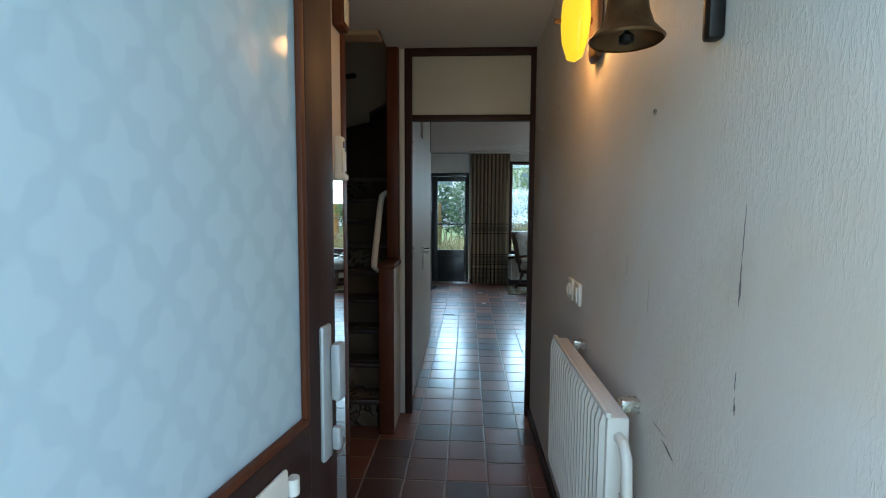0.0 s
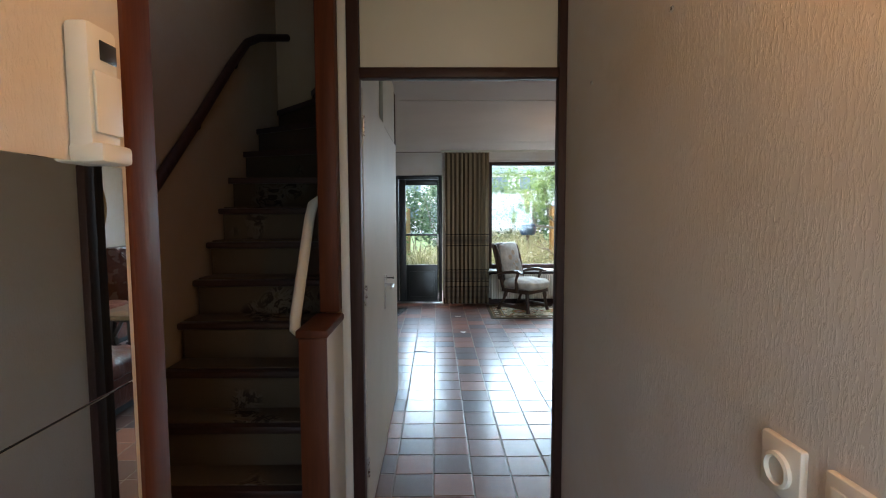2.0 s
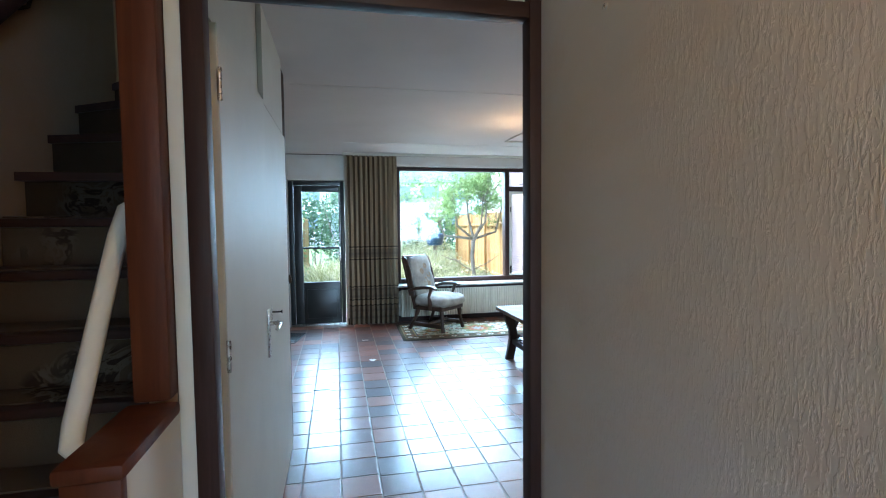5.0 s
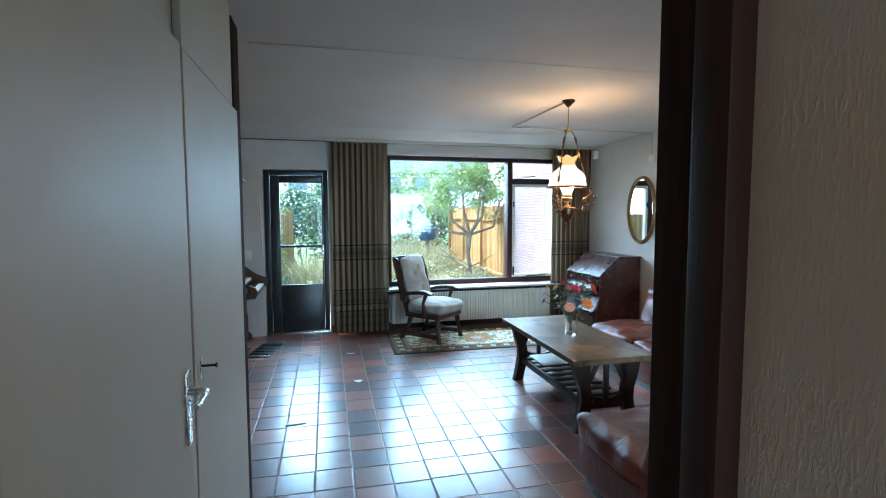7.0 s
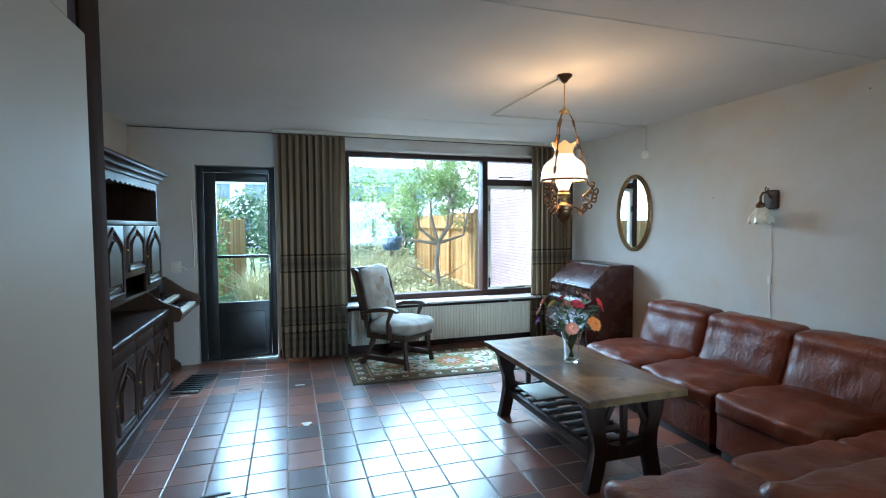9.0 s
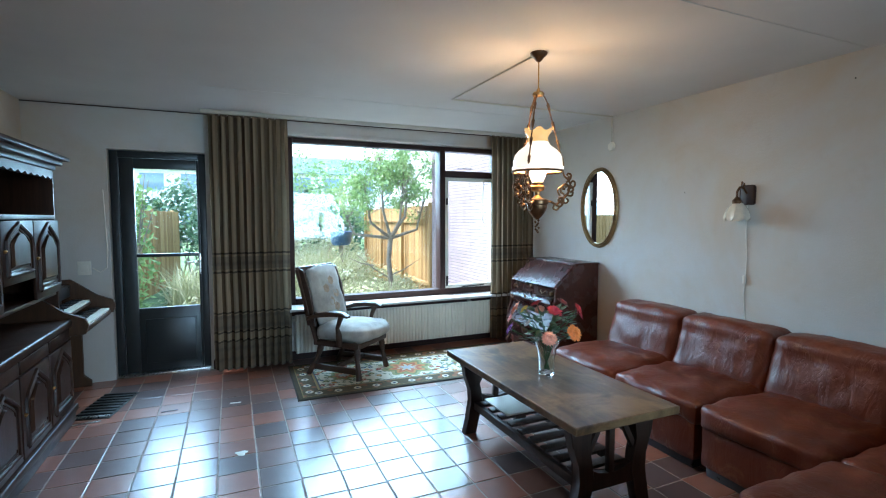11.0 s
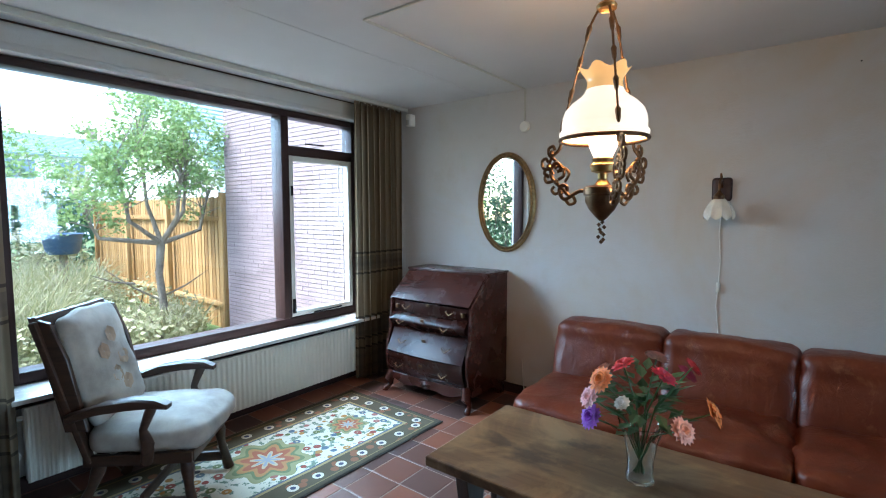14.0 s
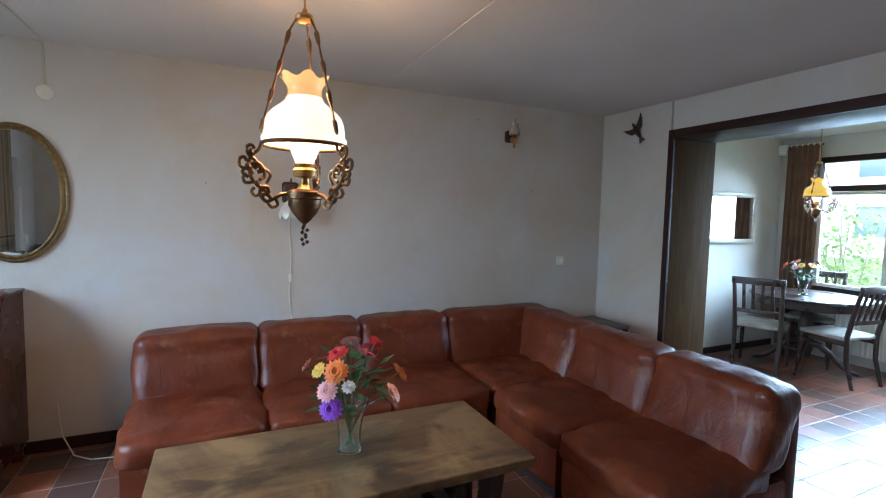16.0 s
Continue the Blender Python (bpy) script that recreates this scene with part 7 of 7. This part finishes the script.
def hedge(name, label, blobs, seed, material, size, density, category="shrub"):
    ob = thing(name, label, category, (blobs[0][0][0], blobs[0][0][1], -0.13))
    rnd = random.Random(seed)
    bm, tw = B(), B()
    o = Vector(ob.location)
    for c, r in blobs:
        leaves(bm, Vector(c) - o, r, int(density * r[0] * r[2]), size, rnd, 0.45)
        for _ in range(6):
            b = Vector((c[0] + rnd.uniform(-0.3, 0.3) * r[0], c[1] + rnd.uniform(-0.3, 0.3) * r[1], -0.13)) - o
            e = Vector((c[0] + rnd.uniform(-0.8, 0.8) * r[0], c[1] + rnd.uniform(-0.8, 0.8) * r[1], c[2] + rnd.uniform(0, 0.8) * r[2])) - o
            tube(tw, [b, b.lerp(e, 0.5), e], [0.02, 0.013, 0.005], 5)
    part("branches", tw, "bark", ob)
    part("foliage", bm, material, ob, smooth=False)
    return ob


hedge("ivy_bush", "tall dark green ivy bush behind the garden door", [((0.15, 15.2, 1.3), (0.75, 0.7, 1.5)), ((0.3, 16.0, 2.0), (0.7, 0.6, 1.0))], 3, "hedge_leaf", 0.11, 1700)
hedge("bush", "leafy green bush beside the terrace", [((-1.0, 12.4, 0.9), (0.5, 0.5, 1.2)), ((-0.95, 12.1, 1.7), (0.35, 0.4, 0.5))], 5, "tree_leaf", 0.09, 1900)
hedge("ivy_hedge", "dense green ivy hedge along the garden boundary", [((-2.0 - 0.15 * (i % 2), 11.6 + 0.95 * i, 1.15 + 0.25 * ((i * 5) % 3)), (0.55, 0.8, 1.6)) for i in range(6)], 17, "hedge_leaf", 0.10, 1900)
hedge("hedge", "dense green hedge at the end of the garden", [((-3 + 1.1 * i, 19.3 + 0.3 * (i % 2), 1.0 + 0.25 * ((i * 7) % 3)), (0.9, 0.6, 1.3)) for i in range(7)], 7, "hedge_leaf", 0.16, 900)
hedge("shrubs", "pale overgrown shrubs in the garden", [((1.3, 14.8, 0.3), (0.8, 0.7, 0.6)), ((2.0, 16.2, 0.6), (0.9, 0.7, 0.9)), ((0.9, 17.0, 0.9), (0.8, 0.7, 1.2)), ((2.9, 17.2, 0.5), (0.7, 0.6, 0.8))], 8, "dry_leaf", 0.085, 2400)
hedge("shrubs", "low green plants under the window", [((1.6, 13.6, 0.05), (0.7, 0.5, 0.35)), ((2.5, 12.5, 0.05), (0.9, 0.6, 0.42)), ((3.2, 13.2, 0.08), (0.45, 0.5, 0.42)), ((1.4, 12.4, 0.05), (0.7, 0.5, 0.40)), ((2.4, 14.4, 0.15), (0.8, 0.6, 0.5)), ((3.4, 14.8, 0.1), (0.4, 0.9, 0.45)), ((2.9, 15.8, 0.2), (0.7, 0.6, 0.6)), ((0.2, 13.4, 0.0), (0.9, 0.8, 0.35)), ((-0.4, 14.5, 0.1), (0.6, 0.6, 0.45))], 9, "dry_leaf", 0.07, 3600)
hedge("climbing_shrub", "light green airy shrub near the garden tree", [((1.15, 16.5, 2.1), (0.8, 0.5, 1.3)), ((2.0, 18.0, 2.5), (1.0, 0.6, 1.4)), ((3.2, 19.5, 2.3), (1.1, 0.6, 1.2)), ((0.4, 18.5, 3.0), (1.0, 0.6, 1.3))], 12, "tree_leaf", 0.09, 800)
hedge("front_shrub", "green shrub in front of the dining room window", [((4.45, -1.6, 1.0), (0.6, 0.6, 1.15)), ((3.5, -0.8, 0.25), (0.7, 0.5, 0.65)), ((2.2, -1.2, 0.2), (0.7, 0.5, 0.5))], 14, "tree_leaf", 0.10, 750)


def tall_grass(label, patches, seed):
    """Long dry blades that bend outwards, in tufts."""
    ob = tagged(new("tall_grass"), label, "grass", "", "stuff")
    rnd = random.Random(seed)
    bm = B()
    for (cx, cy, rx_, ry_), count, height in patches:
        for _ in range(count):
            a, q = rnd.uniform(0, 6.283), rnd.random() ** 0.5
            p = Vector((cx + rx_ * q * math.cos(a), cy + ry_ * q * math.sin(a), -0.13))
            L = height * rnd.uniform(0.5, 1.1)
            lean = Vector((rnd.gauss(0, 0.25), rnd.gauss(0, 0.25), 1)).normalized() * L
            w = Vector((rnd.uniform(0.005, 0.011), rnd.uniform(-0.005, 0.005), 0))
            mid, tip = p + lean * 0.55, p + lean + Vector((lean.x * 0.7, lean.y * 0.7, -0.10 * L))
            v = [bm.verts.new(c) for c in (p - w, p + w, mid + w, mid - w, tip)]
            bm.faces.new(v[:4])
            bm.faces.new((v[3], v[2], v[4]))
    part("blades", bm, "dry_leaf", ob, smooth=False, kind="stuff")


tall_grass("long dry pale garden grass in tufts", [((1.25, 13.6, 0.8, 0.7), 1500, 1.0), ((1.9, 15.0, 0.9, 0.6), 1100, 1.15), ((0.1, 13.9, 0.7, 0.6), 900, 0.95), ((2.6, 12.9, 0.7, 0.6), 900, 0.6)], 31)
for s_, at in ((1.0, (2.55, 15.4)),):
    tb = thing("tub", "dark blue plastic tub on a post among the shrubs", "tub", (*at, -0.13))
    part("post", tube(B(), [(0, 0, 0), (0, 0, 1.0)], 0.05, 10), "bark", tb)
    part("bowl", lathe([(0.0, 1.0), (0.17, 1.0), (0.21, 1.05), (0.25, 1.28), (0.27, 1.30), (0.25, 1.31), (0.20, 1.08)], 24, cap=False), "tub", tb)


def house(name, label, x0, x1, y0, y1, eaves, ridge, windows, facing=-1):
    ob = thing(name, label, "house", ((x0 + x1) / 2, (y0 + y1) / 2, -0.13))
    hx, hy = (x1 - x0) / 2, (y1 - y0) / 2
    part("walls", bx(-hx, hx, -hy, hy, 0, eaves, 0), "house_white", ob, smooth=False)
    bm = B()
    for s in (-1, 1):
        n = 14
        for i in range(n):
            f0, f1 = i / n, (i + 1) / n
            ya, yb = s * (hy + 0.4) * (1 - f0), s * (hy + 0.4) * (1 - f1)
            za, zb = eaves + (ridge - eaves) * f0, eaves + (ridge - eaves) * f1
            v = [bm.verts.new(p) for p in ((-hx - 0.3, ya, za + 0.06), (hx + 0.3, ya, za + 0.06), (hx + 0.3, yb, zb), (-hx - 0.3, yb, zb), (-hx - 0.3, ya, za - 0.05), (hx + 0.3, ya, za - 0.05), (hx + 0.3, yb, zb - 0.08), (-hx - 0.3, yb, zb - 0.08))]
            for q in ((0, 1, 2, 3), (7, 6, 5, 4), (0, 4, 5, 1), (1, 5, 6, 2), (2, 6, 7, 3), (3, 7, 4, 0)):
                bm.faces.new([v[j] for j in q])
    part("roof", bm, "roof", ob, smooth=False)
    bm = extrude([(-hy, eaves - 0.01), (hy, eaves - 0.01), (0, ridge - 0.12)], -hx, hx)
    bmesh.ops.transform(bm, matrix=pose(0, 0, 0, 0, 0, 90), verts=bm.verts)
    part("gable", bm, "house_white", ob, smooth=False)
    for wx, wz, ww, wh in windows:
        y = facing * hy
        w = part("window", bx(wx - ww / 2, wx + ww / 2, y - 0.02, y + 0.02, wz, wz + wh, 0.01), "house_glass", ob)
        part("window_frame", box(box(B(), wx - ww / 2 - 0.08, wx + ww / 2 + 0.08, y - 0.05, y + 0.05, wz - 0.1, wz - 0.01, 0.01), wx - ww / 2 - 0.08, wx + ww / 2 + 0.08, y - 0.05, y + 0.05, wz + wh + 0.01, wz + wh + 0.1, 0.01), "house_white", w)
    part("chimney", bx(hx * 0.4, hx * 0.4 + 0.6, -0.3, 0.3, ridge - 0.6, ridge + 0.7, 0.02), "far_wall", ob)
    return ob


house("house", "white terraced house with grey-green roof behind the gardens", -16.0, 24.0, 42, 50, 4.9, 6.6, [(-18.0 + 2.4 * i, z, 1.4, 1.1) for i in range(15) for z in (1.2, 3.5)])
house("house", "house with grey-green tiled roof beyond the fence", 8.4, 17.8, 22, 30, 3.0, 6.0, [(-2.0, 1.0, 1.4, 1.2), (1.5, 1.0, 1.4, 1.2)])
house("house", "white house across the street", -8, 14, -26, -18, 5.5, 9, [(-8 + 2.7 * i, z, 1.5, 1.3) for i in range(7) for z in (1.0, 3.6)], 1)

# ---- floor tiles, each a piece of its own where the walk passes nearest ----
P, J = 0.2167, 0.008
X0, Y0 = 0.003, 7.022
shapes = []
for kx in range(4):
    rnd = random.Random(40 + kx)
    bm = B()
    h = (P - J) / 2
    lo = [bm.verts.new((x * h, y * h, -0.0079)) for x, y in ((-1, -1), (1, -1), (1, 1), (-1, 1))]
    mi = [bm.verts.new((x * (h + rnd.uniform(-0.0012, 0.0008)), y * (h + rnd.uniform(-0.0012, 0.0008)), -0.0009)) for x, y in ((-1, -1), (1, -1), (1, 1), (-1, 1))]
    hi = [bm.verts.new((x * (h - 0.003), y * (h - 0.003), rnd.uniform(-0.0006, 0.0004))) for x, y in ((-1, -1), (1, -1), (1, 1), (-1, 1))]
    for a, b in ((lo, mi), (mi, hi)):
        for j in range(4):
            bm.faces.new((a[j], a[(j + 1) % 4], b[(j + 1) % 4], b[j]))
    bm.faces.new(hi)
    shapes.append(finish(bm, "tile", M["tile"], False))


def lay(floor, x0, x1, y0, y1, near):
    """Tiles on the common grid within a rectangle; the first 300 inside `near` are single pieces, the rest one mesh."""
    rest_v, rest_f, count = [], [], 0
    i0, i1 = math.floor((x0 - X0) / P), math.ceil((x1 - X0) / P)
    j0, j1 = math.floor((y0 - Y0) / P) - 1, math.ceil((y1 - Y0) / P) + 1
    for j in range(j0, j1):
        for i in range(i0, i1):
            cx, cy = X0 + (i + 0.5) * P, Y0 + (j + 0.5) * P + (0.028 if i < 1 else 0.0) + 0.004 * math.sin(i * 2.7)
            if cx - P / 2 < x0 - 1e-6 or cx + P / 2 > x1 + 1e-6 or cy - P / 2 < y0 - 1e-6 or cy + P / 2 > y1 + 1e-6:
                ax, bx_, ay, by = max(cx - P / 2 + J / 2, x0), min(cx + P / 2 - J / 2, x1), max(cy - P / 2 + J / 2, y0), min(cy + P / 2 - J / 2, y1)
                if bx_ - ax < 0.02 or by - ay < 0.02:
                    continue
                k0 = len(rest_v)
                rest_v += [(ax, ay, -0.0079), (bx_, ay, -0.0079), (bx_, by, -0.0079), (ax, by, -0.0079), (ax, ay, 0), (bx_, ay, 0), (bx_, by, 0), (ax, by, 0)]
                rest_f += [(k0 + 4, k0 + 5, k0 + 6, k0 + 7), (k0, k0 + 1, k0 + 5, k0 + 4), (k0 + 1, k0 + 2, k0 + 6, k0 + 5), (k0 + 2, k0 + 3, k0 + 7, k0 + 6), (k0 + 3, k0, k0 + 4, k0 + 7)]
                continue
            if near[0] <= cx <= near[1] and near[2] <= cy <= near[3] and count < 300:
                o = new("tile", random.choice(shapes))
                o.parent = floor
                o.matrix_basis = pose(cx + random.uniform(-0.0008, 0.0008), cy + random.uniform(-0.0008, 0.0008), 0, random.uniform(-0.05, 0.05), random.uniform(-0.05, 0.05), random.choice((0, 90, 180, 270)) + random.uniform(-0.15, 0.15))
                count += 1
            else:
                h = (P - J) / 2
                tz = [random.uniform(-0.0003, 0.0002) for _ in range(4)]
                k0 = len(rest_v)
                for s, z in ((h, -0.0079), (h, -0.0009)):
                    rest_v += [(cx - s, cy - s, z), (cx + s, cy - s, z), (cx + s, cy + s, z), (cx - s, cy + s, z)]
                s = h - 0.003
                rest_v += [(cx - s, cy - s, tz[0]), (cx + s, cy - s, tz[1]), (cx + s, cy + s, tz[2]), (cx - s, cy + s, tz[3])]
                rest_f.append((k0 + 8, k0 + 9, k0 + 10, k0 + 11))
                for b in (0, 4):
                    rest_f += [(k0 + b + q, k0 + b + (q + 1) % 4, k0 + b + 4 + (q + 1) % 4, k0 + b + 4 + q) for q in range(4)]
    me_ = bpy.data.meshes.new("tiles")
    me_.from_pydata(rest_v, [], rest_f)
    me_.materials.append(M["tile_joined"])
    o = new("tiles", me_)
    o.parent = floor
    tagged(o, "", "", "", "stuff")


lay(floor_hall, -1.29, 0.535, 0.95, 4.02, (-0.5, 0.6, 2.0, 4.02))
lay(floor_living, -1.25, 3.75, 4.021, 9.86, (-0.40, 2.2, 4.8, 9.86))
lay(floor_dining, 0.78, 3.75, 1.40, 4.019, (1.4, 3.7, 1.4, 4.1))
